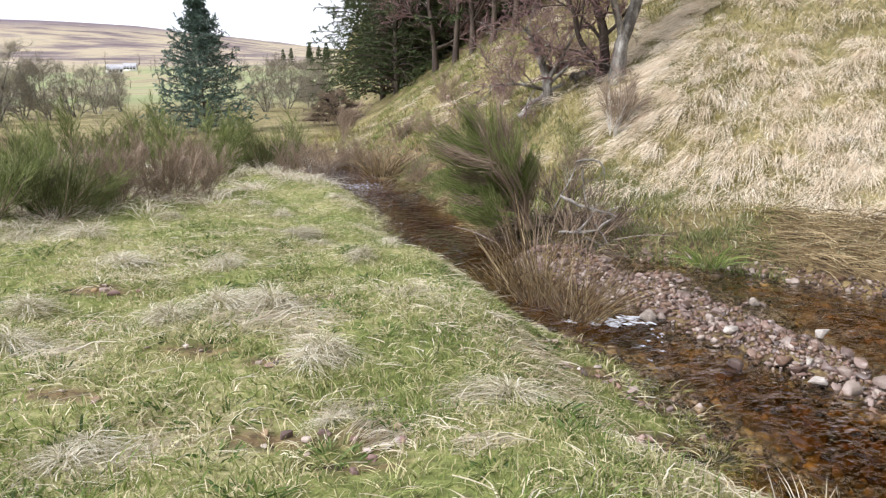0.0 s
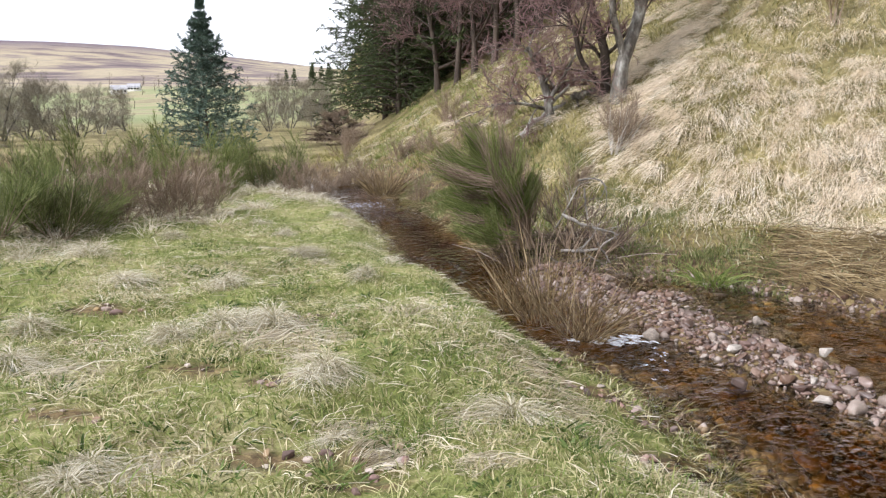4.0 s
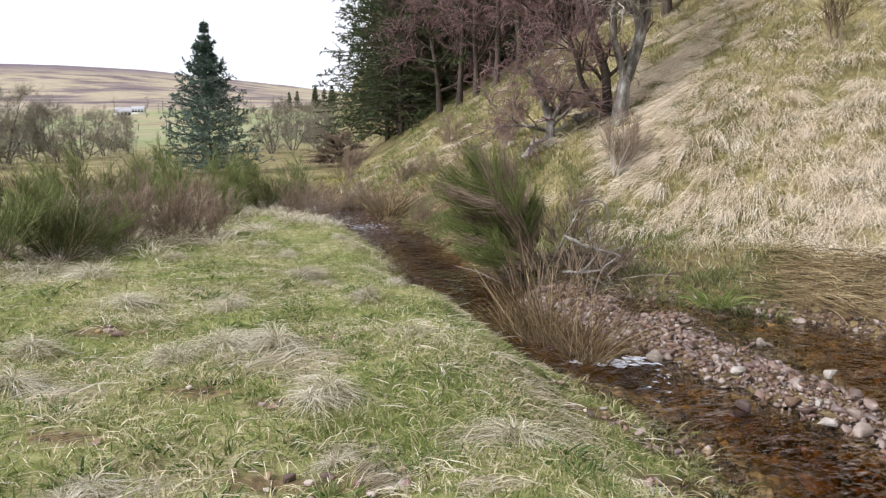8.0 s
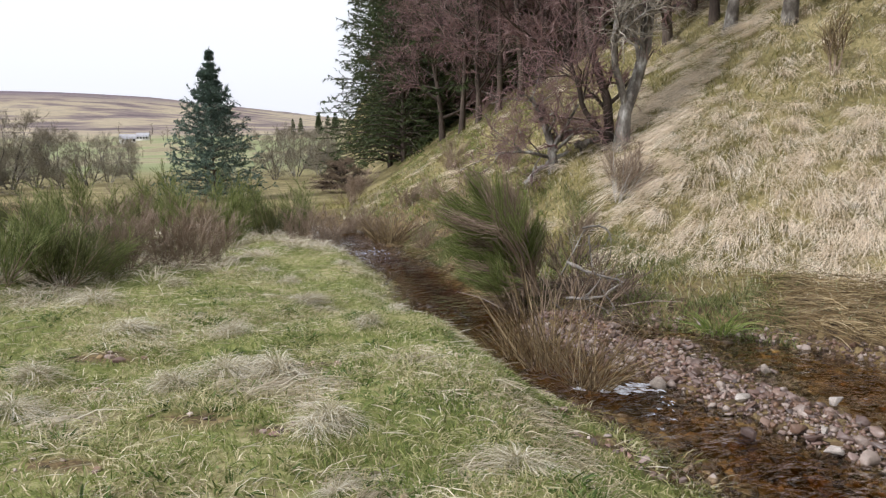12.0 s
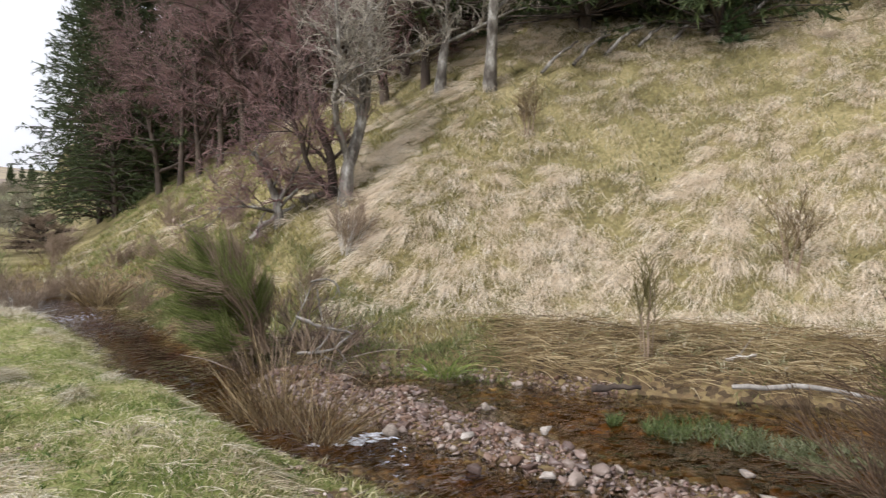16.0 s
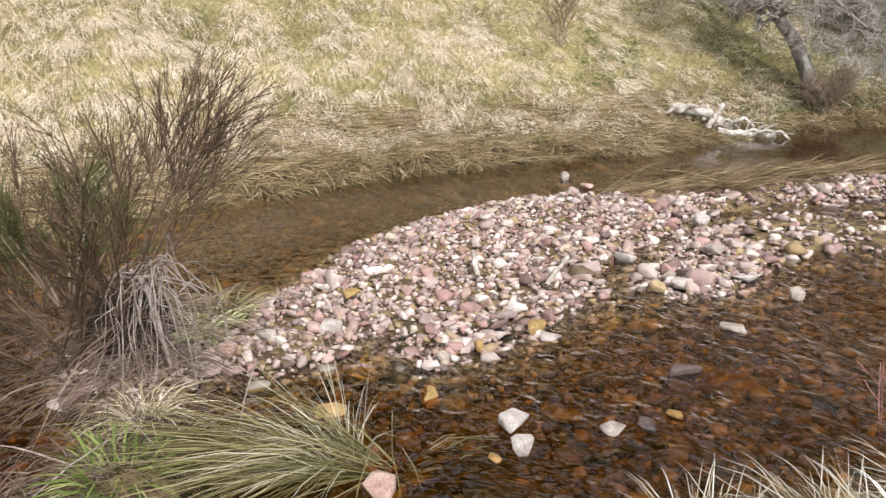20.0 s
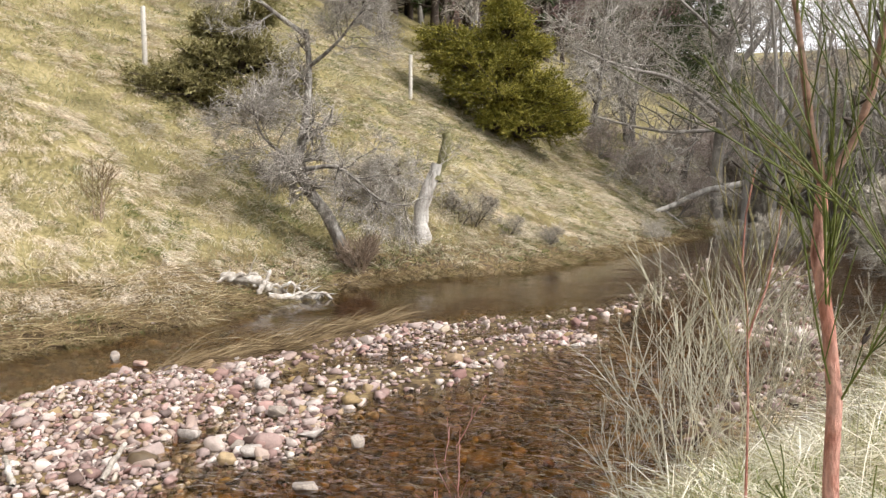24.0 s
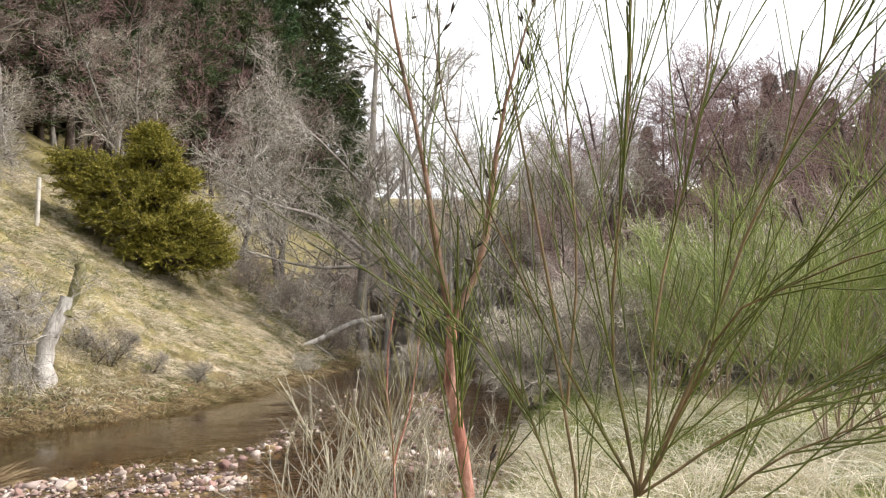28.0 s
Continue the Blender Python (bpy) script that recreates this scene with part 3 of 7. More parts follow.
wx, wy = np.arange(-16, 24.01, 0.125), np.arange(-26, 24.01, 0.125)
WX, WY = np.meshgrid(wx, wy)
WP = np.stack([WX.ravel(), WY.ravel()], 1)
keep = (~inside(WP, NEAR_LAND) | (seg_dist(WP, NEAR) < 0.6) | (seg_dist(WP, np.array([(1.45, 3.05), (2.1, 2.35)])) < 0.6)) & (~inside(WP, FAR_LAND) | (seg_dist(WP, FAR) < 0.9))
kk = keep.reshape(WX.shape)
cell = kk[:-1, :-1] & kk[1:, :-1] & kk[:-1, 1:] & kk[1:, 1:]
wi = (np.arange(len(wy) - 1)[:, None] * len(wx) + np.arange(len(wx) - 1)[None])[cell]
wq = np.stack([wi, wi + 1, wi + len(wx) + 1, wi + len(wx)], 1)
used = np.unique(wq)
remap = np.zeros(len(WP), int)
remap[used] = np.arange(len(used))
wz = water_z(WP) + 0.006 * wobble(WP, 0.5, 1) + 0.003 * wobble(WP, 0.2, 2)
w_me = raw_mesh("water", np.column_stack([WP, wz])[used], remap[wq], mat=water_material(), smooth_=True)
WU = WP[used]
calm = np.maximum(smooth(8.3, 10.0, WU[:, 0] + 0.25 * WU[:, 1]), 0.8 * np.exp(-((WU[:, 0] - 4.0) ** 2 + (WU[:, 1] - 4.6) ** 2) / 0.5))
calm = np.maximum(calm, np.maximum(0.9 * np.exp(-(seg_dist(WU, np.array([(0.1, 10.0), (-0.3, 11.5)])) / 0.5) ** 2), 0.85 * np.exp(-(seg_dist(WU, np.array([(5.5, 3.4), (7.6, 2.2), (8.8, 0.4), (9.6, -1.2)])) / 1.2) ** 2)))
calm = np.maximum(calm, 0.9 * smooth(-4.0, -7.0, WU[:, 1]))
rough_water = np.exp(-(seg_dist(WU, np.array([(1.55, 5.9), (1.6, 5.2), (2.1, 4.5), (2.3, 3.9)])) / 0.5) ** 2) + 0.8 * np.exp(-(seg_dist(WU, np.array([(-0.35, 9.4), (0.1, 8.6)])) / 0.4) ** 2) + 0.5 * np.exp(-(seg_dist(WU, np.array([(-1.7, 14.0), (-1.2, 12.6)])) / 0.6) ** 2)
rif = np.clip((0.72 + 0.25 * wobble(WU, 0.9, 3)) * (1 - calm) + 0.04 + 0.4 * rough_water, 0, 1)
ra = w_me.attributes.new("riffle", "FLOAT", "POINT")
ra.data.foreach_set("value", rif.astype(np.float32))
deep = np.clip(water_z(WU) - lie(WU)[0], 0.02, 0.7)
peat = np.exp(-deep[:, None] * np.array([[1.7, 3.5, 7.8]]))
pa = w_me.attributes.new("peat", "FLOAT_COLOR", "POINT")
pa.data.foreach_set("color", np.column_stack([peat, np.ones(len(peat))]).astype(np.float32).ravel())
water = tagged(new("water", w_me), "shallow peat-brown water running over stones", "stream", kind="structure")

# ------------------------------------------------------------ plants: how each kind is made
def thing(name, place, label, category, group="", turn=0.0, size=1.0, kind=""):
    ob = new(name)
    ob.empty_display_size = 0.1
    ob.matrix_world = pose(*place, 0, 0, turn) @ Matrix.Scale(size, 4)
    return tagged(ob, label, category, group, kind)


def bare_tree(seed, height, lean=(0, 0), trunks=1, spread=0.5, girth=0.14, limbs=9, twigs=(7, 6), low=0.25, droop=0.1, bark=None, fine=None, crook=0.12, fork=0.0, last=1):
    """Meshes of a leafless tree: its trunk with the limbs, and its crown of twigs."""
    rg = rng_of(seed)
    T = []
    for i in range(trunks):
        a = rg.uniform(0, 6.28)
        off = np.array([math.cos(a), math.sin(a)]) * (0.12 * (trunks > 1))
        d = np.array([lean[0] + fork * math.cos(a), lean[1] + fork * math.sin(a), 1.0])
        p = [np.array([off[0], off[1], -0.15])]
        n = 9
        for _ in range(n - 1):
            p.append(p[-1] + unit(d) * height * rg.uniform(0.85, 1.1) / (n - 1))
            d = d + crook * rg.normal(size=3) * np.array([1, 1, 0.3]) + np.array([0, 0, 0.08])
        T.append(p)
    T = np.array(T)
    TR = girth * np.linspace(1, 0.12, T.shape[1])[None] * np.ones((trunks, 1))
    TR[:, 0] *= 1.35
    L1, R1 = sprout(rg, T, TR, limbs, low, 0.95, height * spread, 58, 0.25 - droop, 6, 0.16, 0.5, 0.25, 0.55)
    L2, R2 = sprout(rg, L1, R1, twigs[0], 0.2, 1.0, height * spread * 0.4, 48, 0.15 - droop, 6, 0.3, 0.55, 0.3, 0.4)
    L3, R3 = sprout(rg, L2, R2, twigs[1], 0.15, 1.0, height * spread * 0.17, 45, 0.1 - droop, 3, 0.3, 0.6, 0.4, 0.3)
    L4, R4 = sprout(rg, L3, R3, last, 0.2, 1.0, height * spread * 0.1, 42, 0.05, 2, 0.2, 0.7, 0.5, 0.2)
    R2, R3, R4 = np.maximum(R2, 0.006), np.maximum(R3, 0.0035), np.maximum(R4, 0.003)
    wood = join([tubes(T, TR, 8), tubes(L1, np.maximum(R1, 0.008), 5)])
    crown = join([tubes(L2, R2, 3), tubes(L3, R3, 3)] + ([tubes(L4, R4, 3)] if last else []))
    return raw_mesh("trunk", *wood, mat=bark or M_BARK, smooth_=True), raw_mesh("crown", *crown, mat=fine or M_TWIG)


def conifer(seed, height, width=0.34, whorls=16, per=7, low=0.04, droop=-0.25, mat=None, sprays=9, needle=(0.16, 0.05), girth=0.011, tip_up=0.5, dead=0.0, dense=9, cone=0.85, top=0.96):
    """Meshes of a spruce or pine: trunk and needled crown."""
    rg = rng_of(seed)
    T = np.stack([np.array([0.02 * height * rg.normal() * (i / 9) * 0.3, 0.02 * height * rg.normal() * (i / 9) * 0.3, height * i / 9 - 0.1]) for i in range(10)])[None]
    TR = (girth * height * np.linspace(1, 0.06, 10))[None]
    B, R = [], []
    for w in range(whorls):
        t = low + (top - low) * (w + rg.uniform(-0.3, 0.3)) / (whorls - 1)
        t = min(max(t, low), top)
        o, _ = line_at(T, np.array([t]))
        L = height * width * (1 - t) ** cone * rg.uniform(0.75, 1.15) + 0.025 * height * (1 - t * 0.85)
        a0 = rg.uniform(0, 6.28)
        for j in range(per):
            a = a0 + 6.283 * j / per + rg.uniform(-0.25, 0.25)
            d = np.array([math.cos(a), math.sin(a), 0.25 + 0.5 * t])
            l, p = L * rg.uniform(0.7, 1.15), [o[0]]
            for s in range(4):
                p.append(p[-1] + unit(d) * l / 4)
                d = d + np.array([0, 0, droop if s < 2 else tip_up * 0.4]) * (1.1 - t)
            B.append(p)
            R.append(np.linspace(1, 0.2, 5) * 0.0035 * height * (1.1 - t))
    B, R = np.array(B), np.array(R)
    S, SR = sprout(rg, B, R, sprays, 0.12, 1.0, height * width * 0.28, 52, -0.15, 3, 0.1, 0.5, 0.4, 0.55, flat=0.75)
    reach = np.linalg.norm(B[:, -1] - B[:, 0], axis=1)
    short = np.clip(reach / (0.55 * height * width), 0.15, 1.0).repeat(sprays)[:, None, None]
    S = S[:, :1] + (S - S[:, :1]) * short
    k = needle
    tall = reach > 0.1 * height * width
    leader = T[:, -2:] + np.array([0, 0, 0.01])
    leafy = join([needles(rg, B[tall], dense + 5, k[0], k[1], 0.7, 0.1, 0.2), needles(rg, B[~tall], dense // 3, 0.7 * k[0], k[1], 0.5, -0.3, 0.2), needles(rg, leader, 60, 0.6 * k[0], k[1], 0.45, -0.2, 0.05), needles(rg, S, dense, k[0], k[1], 0.6, 0.15)])
    if dead:
        o = np.random.default_rng(seed + 5)
        D0, D1 = sprout(o, T, TR, 26, 0.04, low, height * 0.16, 80, -0.2, 4, 0.12, 0.25, 0.3, 0.0)
        stem = join([tubes(T, TR, 8), tubes(B[:, ::2], np.maximum(R[:, ::2], 0.01), 3), tubes(D0[:, ::3], np.maximum(D1[:, ::3], 0.01), 3)])
    else:
        stem = join([tubes(T, TR, 8), tubes(B, np.maximum(R, 0.008), 3)])
    return raw_mesh("trunk", *stem, mat=M_BARK_D, smooth_=True), raw_mesh("crown", *leafy, mat=mat or M_FOREST)


def broom(seed, height, stems=12, fan=0.55, side=9, twig=6, lean=(0, 0), green=None, wood=None, thick=0.012, lift=0.35, twig_len=0.3, start=0.25, rt=0.0016, tw_n=2):
    """Meshes of a broom bush: woody stems and whippy twigs."""
    rg = rng_of(seed)
    P = []
    for i in range(stems):
        a = rg.uniform(0, 6.28)
        f = fan * rg.uniform(0.25, 1.2)
        d = np.array([f * math.cos(a) + lean[0], f * math.sin(a) + lean[1], 1.0])
        p = [np.array([0.05 * math.cos(a), 0.05 * math.sin(a), -0.06])]
        l = height * rg.uniform(0.65, 1.1) / math.sqrt(1 + f * f * 0.6)
        for _ in range(5):
            p.append(p[-1] + unit(d) * l / 5)
            d = d + np.array([lean[0] * 0.25, lean[1] * 0.25, 0.12]) + 0.08 * rg.normal(size=3)
        P.append(p)
    P = np.array(P)
    R = thick * np.linspace(1, 0.25, 6)[None] * rg.uniform(0.6, 1.1, (stems, 1))
    A, RA = sprout(rg, P, R, side, start, 1.0, height * 0.42, 30, lift, 4, 0.08, 0.5, 0.4, 0.35)
    Bq, RB = sprout(rg, A, RA, twig, 0.1, 1.0, height * twig_len, 22, lift, tw_n, 0.06, 0.6, 0.5, 0.25)
    RA, RB = np.maximum(RA, rt * 1.5), np.maximum(RB, rt)
    return [raw_mesh("stem", *tubes(P[i:i + 1], R[i:i + 1], 5), mat=wood or M_BROOM_B, smooth_=True) for i in range(stems)], raw_mesh("crown", *join([tubes(A, RA, 3), tubes(Bq, RB, 3)]), mat=green or M_BROOM)


def resample(line, n):
    """n points evenly along a rounded line."""
    c = curve_through3(line)
    s = np.concatenate([[0], np.cumsum(np.linalg.norm(np.diff(c, axis=0), axis=1))])
    t = np.linspace(0, s[-1], n)
    return np.stack([np.interp(t, s, c[:, i]) for i in range(3)], 1)


def curve_through3(pts):
    p = np.array(pts, float)
    q = np.vstack([2 * p[0] - p[1], p, 2 * p[-1] - p[-2]])
    out, t = [], np.linspace(0, 1, 6, endpoint=False)[:, None]
    for i in range(1, len(q) - 2):
        a, b, c, d = q[i - 1:i + 3]
        out.append(0.5 * (2 * b + (c - a) * t + (2 * a - 5 * b + 4 * c - d) * t ** 2 + (3 * b - a - 3 * c + d) * t ** 3))
    return np.vstack(out + [p[-1:]])


def spot(az, el, d):
    """A place by its bearing, its slope as seen from the bank's path, and its distance."""
    return (d * math.sin(radians(az)), d * math.cos(radians(az)), 2.0 + d * math.tan(radians(el)))


def shaped_tree(name, label, category, seed, lines, radii, limbs=(10, 1.2), twigs=((8, 0.5), (7, 0.25)), bark=None, fine=None, low=0.15, lift=0.1, angle=55, rt=0.005, n=10, limb_ratio=0.45):
    """A tree with trunks of a known shape (lines in the world), each limb a part, and a crown of twigs."""
    rg = rng_of(seed)
    base = np.array(lines[0][0])
    ob = thing(name, base, label, category)
    T = np.stack([resample(np.array(l) - base, n) for l in lines])
    TR = np.stack([np.linspace(a, b, n) for a, b in radii])
    for i in range(len(T)):
        t, r = T[i:i + 1].copy(), TR[i:i + 1].copy()
        if i == 0:
            t[:, 0, 2] -= 0.12
            r[:, 0] *= 1.3
        t += rg.normal(size=t.shape) * r[..., None] * 0.12
        part("trunk" if i == 0 else "limb", raw_mesh("trunk", *tubes(t, r, 9), mat=bark or M_BARK, smooth_=True), ob)
    L1, R1 = sprout(rg, T, TR, limbs[0], low, 1.0, limbs[1], angle, lift, 6, 0.2, limb_ratio, 0.25, 0.3)
    R1 = np.maximum(R1, rt * 1.6)
    for i in range(len(L1)):
        part("limb", raw_mesh("limb", *tubes(L1[i:i + 1], R1[i:i + 1], 5), mat=bark or M_BARK, smooth_=True), ob)
    L2, R2 = sprout(rg, L1, R1, twigs[0][0], 0.15, 1.0, twigs[0][1], 50, lift * 0.5, 6, 0.34, 0.6, 0.4, 0.3)
    L3, R3 = sprout(rg, L2, R2, twigs[1][0], 0.1, 1.0, twigs[1][1], 48, 0.0, 4, 0.32, 0.7, 0.5, 0.2)
    part("crown", raw_mesh("crown", *join([tubes(L2, np.maximum(R2, rt), 3), tubes(L3, np.maximum(R3, rt * 0.7), 3)]), mat=fine or M_TWIG), ob)
    return ob


def planted(name, meshes, place, label, category, group="", turn=0.0, size=1.0, names=("trunk", "crown")):
    ob = thing(name, place, label, category, group, turn, size)
    for n, me in zip(names, meshes):
        for one in (me if isinstance(me, list) else [me]):
            piece = part(n, one, ob)
            if name in ("bramble", "slope_brush") and n == "trunk":
                tagged(piece, kind="stuff")
    return ob


def arched(rg, O, length, width, lean, rise=1.0, sag=1.2, stray=0.3):
    """Long blades that rise, arch over along lean and hang: three pieces each."""
    N = len(O)
    L = length * rg.uniform(0.6, 1.25, N)
    h = lean + stray * rg.normal(size=(N, 3)) * np.array([1, 1, 0])
    d = unit(h + np.array([0, 0, 1.0]) * rise * rg.uniform(0.6, 1.3, (N, 1)))
    out = unit(h * np.array([1, 1, 0]) + 1e-4)
    b = rg.uniform(0, 2 * np.pi, N)
    side = unit(np.cross(d, np.stack([np.cos(b), np.sin(b), 0.2 * np.sin(2 * b)], 1))) * (0.5 * width * rg.uniform(0.6, 1.3, (N, 1)))
    V = []
    for t, w in ((0.0, 1.0), (0.4, 0.95), (0.75, 0.7)):
        c = O + (d * t + out * 0.25 * sag * t * t + np.array([0, 0, -0.5 * sag]) * t * t) * L[:, None]
        V += [c - side * w, c + side * w]
    V.append(O + (d + out * 0.25 * sag + np.array([0, 0, -0.5 * sag])) * L[:, None])
    V = np.stack(V, 1).reshape(-1, 3)
    i = np.arange(N)[:, None] * 7
    return V, np.vstack([i + np.array([[0, 1, 3, 2]]), i + np.array([[2, 3, 5, 4]])]), i + np.array([[4, 5, 6]])


def tuft_mesh(seed, n, length, width, radius, spread, droop, mat, lean=None):
    rg = rng_of(seed)
    a, r = rg.uniform(0, 6.28, n), radius * np.sqrt(rg.uniform(0, 1, n))
    O = np.stack([r * np.cos(a), r * np.sin(a), -0.02 - 0.0 * a], 1)
    out = np.stack([np.cos(a), np.sin(a), 0 * a], 1) * spread * (r / radius)[:, None]
    if lean is not None:
        out = out + np.array([*lean, 0])
    return raw_mesh("tuft", *arched(rg, O, length, width, out, 1.0, droop), mat=mat)


def scatter(rg, n, x0, x1, y0, y1, ok):
    """n random places in a rectangle of the plan where ok(P, near, far) is true or a chance, with their heights."""
    out = []
    got = 0
    while got < n:
        P = np.stack([rg.uniform(x0, x1, 2 * n), rg.uniform(y0, y1, 2 * n)], 1)
        z, a, b = lie(P)
        c = ok(P, a, b)
        k = rg.uniform(size=len(P)) < c
        Q = np.column_stack([P, z])[k]
        got += len(Q)
        out.append(Q)
        if len(out) > 12:
            break
    return np.vstack(out)[:n]


def clumps(rg, C, per, radius, length, width, spread, droop, comb=None, stray=0.3):
    """Tussocky growth: per blades round each place of C, leaning outwards and along comb."""
    N = len(C) * per
    O = np.repeat(C, per, 0)
    a, r = rg.uniform(0, 6.28, N), np.sqrt(rg.uniform(0, 1, N))
    size = np.repeat(rg.uniform(0.6, 1.35, len(C)), per)
    O[:, 0] += radius * size * r * np.cos(a)
    O[:, 1] += radius * size * r * np.sin(a)
    O[:, 2] = np.maximum(lie(O[:, :2])[0], water_z(O[:, :2]) - 0.03) - 0.01
    out = np.stack([np.cos(a), np.sin(a), 0 * a], 1) * (spread * r)[:, None]
    if comb is not None:
        out = out + np.repeat(comb, per, 0)
    return arched(rg, O, length * size, width, out, 1.0, droop, stray)

# ------------------------------------------------------------ trees of the valley and the near bank
spruce_young = conifer(3, 5.2, 0.43, 23, 8, 0.02, -0.16, M_NEEDLE, 14, (0.1, 0.022), 0.009, 1.1, dense=26, cone=1.2, top=0.96)
planted("young_spruce", spruce_young, at(-17.1, 28, 0.1), "young blue-green spruce tree standing above the broom", "tree", turn=40)

# spruces at the wood's corner, then the wood on the hill top
edge_spruces = [conifer(11 + i, 11 + i, 0.30, 36, 6, 0.02, -0.3, M_FOREST, 11, (0.15, 0.04), 0.012, 0.5, dense=17, top=0.98) for i in range(2)]
wood_spruces = [conifer(21 + i, 12 + i, 0.27, 19, 6, (0.04, 0.14, 0.34)[i], -0.25, M_FOREST, 9, (0.26, 0.06), 0.011, 0.4, dead=1, dense=16) for i in range(3)]
pines = [conifer(31 + i, 12 + 1.5 * i, 0.24, 12, 6, 0.45, -0.1, M_PINE, 10, (0.24, 0.045), 0.012, 0.5, dead=1, dense=18) for i in range(2)]
rg = rng_of(7)
for az, d, k, s in [(-4.4, 33, 0, 0.95), (-3.4, 30, 1, 0.85), (-2.6, 36, 1, 1.1), (-2.0, 33, 0, 1.0), (-0.6, 38, 1, 1.1), (1.4, 34, 1, 1.0), (3.2, 30, 0, 1.0), (5.5, 31, 1, 1.0), (-3.8, 41, 1, 1.1), (8, 33, 0, 1), (11, 31, 1, 1)]:
    planted("spruce", edge_spruces[k], at(az, d), "tall dark spruce at the edge of the wood", "tree", "spruces of the wood", rg.uniform(0, 360), s)

wood = []
for P in np.column_stack([rg.uniform(-8, 60, 9000), rg.uniform(-60, 48, 9000)]):
    az = math.degrees(math.atan2(P[0], P[1]))
    z, a, b = lie([P])
    r = math.hypot(*P)
    if not 3 < az < 150 or r > 62 or b[0] < np.interp(az, [0, 15, 30, 45, 70, 95, 110, 120, 128, 135, 150], [7, 7.8, 8.4, 9.8, 12.5, 14.5, 13.5, 14, 13, 10, 9]) or b[0] > 29:
        continue
    if 139.5 < az < 146:
        continue
    if min([9] + [math.hypot(P[0] - q[0], P[1] - q[1]) for q in wood]) < 2.2:
        continue
    wood.append((P[0], P[1], z[0], az))
    if len(wood) > 165:
        break
for x, y, z, az in wood:
    pine = rg.uniform() < (0.4 if az > 95 else 0.12)
    me = pines[int(rg.uniform(0, 2))] if pine else wood_spruces[int(rg.uniform(0, 2 if az > 95 else 3))]
    planted("pine" if pine else "spruce", me, (x, y, z - 0.1), "tall pine with a bare lower trunk in the wood" if pine else "tall dark spruce with dead lower branches in the wood", "tree",
            "pines of the wood" if pine else "spruces of the wood", rg.uniform(0, 360), rg.uniform(0.85, 1.2))

# the tall wood upstream, seen from its edge inwards
for i in range(46):
    az = 103 + 0.68 * i + 0.3 * math.sin(3.1 * i)
    b0 = np.interp(az, [95, 110, 120, 128, 135], [14.5, 13.5, 14, 13.5, 12]) + 1.5 + 3.2 * (i % 4)
    for d in np.arange(12, 75, 0.5):
        if lie([(d * math.sin(radians(az)), d * math.cos(radians(az)))])[2][0] > b0:
            pine = i % 3 == 1
            planted("pine" if pine else "spruce", pines[i % 2] if pine else (edge_spruces[i % 2] if i % 4 > 1 else wood_spruces[i % 3]), at(az, d, -0.1), "tall pine with a bare lower trunk in the wood" if pine else "tall dark spruce in the wood above the stream", "tree",
                    "pines of the wood" if pine else "spruces of the wood", 61 * i, 1.45 + 0.12 * (i % 3))
            break
# leafless trees along the upstream wood's edge
edge_bare = [bare_tree(90 + i, 8, (0, 0), 1, 0.36, 0.11, 15, (8, 8), 0.15, 0.12, M_BARK_P if i else M_BARK_D, M_TWIG_D if i else M_TWIG_R, fork=0.12, crook=0.18) for i in range(2)]
for i in range(15):
    az = 104 + 2.05 * i + 0.5 * math.sin(2.7 * i)
    b0 = np.interp(az, [95, 110, 120, 128, 135], [14.5, 13.5, 14, 13.5, 12]) - 1.2 + 1.1 * (i % 3)
    for d in np.arange(12, 75, 0.5):
        if lie([(d * math.sin(radians(az)), d * math.cos(radians(az)))])[2][0] > b0:
            planted("edge_tree", edge_bare[i % 2], at(az, d, -0.1), "leafless grey tree at the edge of the upstream wood", "tree", "bare trees upstream", 71 * i, 1.0 + 0.12 * (i % 4))
            break
for i in range(13):
    az = 107 + 2.0 * i + 0.6 * math.sin(1.9 * i)
    b0 = np.interp(az, [95, 110, 120, 128, 135], [14.5, 13.5, 14, 13.5, 12]) + 0.4 + 0.8 * (i % 2)
    for d in np.arange(12, 75, 0.5):
        if lie([(d * math.sin(radians(az)), d * math.cos(radians(az)))])[2][0] > b0:
            planted("edge_tree", edge_bare[0], at(az, d, -0.1), "tall leafless brown tree at the edge of the upstream wood", "tree", "bare trees upstream", 97 * i, 1.55 + 0.15 * (i % 3))
            break
slim = [bare_tree(160 + i, 11, (0.02, 0), 2, 0.15, 0.085, 20, (5, 5), 0.12, 0.0, M_BARK_P, M_TWIG, fork=0.06, crook=0.06) for i in range(2)]
for i, (az, d, h) in enumerate([(137.4, 27, 12), (139.2, 25, 11), (141.0, 27, 12), (142.8, 25, 11.5), (145, 27, 11), (148.5, 26, 9)]):
    planted("slim_alder", slim[i % 2], at(az, d), "slim pale-barked leafless tree by the stream", "tree", "bare trees upstream", 83 * i, h / 11)
# dark low-branched spruces just inside the wood
for i in range(64):
    az = 13 + 1.5 * i
    b0 = np.interp(az, [0, 15, 30, 45, 70, 95, 110, 120], [7, 7.8, 8.4, 9.8, 12.5, 14.5, 13.5, 14]) + 2.2 + 1.6 * (i % 3)
    for d in np.arange(10, 60, 0.5):
        if lie([(d * math.sin(radians(az)), d * math.cos(radians(az)))])[2][0] > b0:
            planted("spruce", edge_spruces[i % 2], at(az, d, -0.1), "dark low-branched spruce inside the wood", "tree", "spruces of the wood", 47 * i, 0.75 + 0.1 * (i % 4))
            break

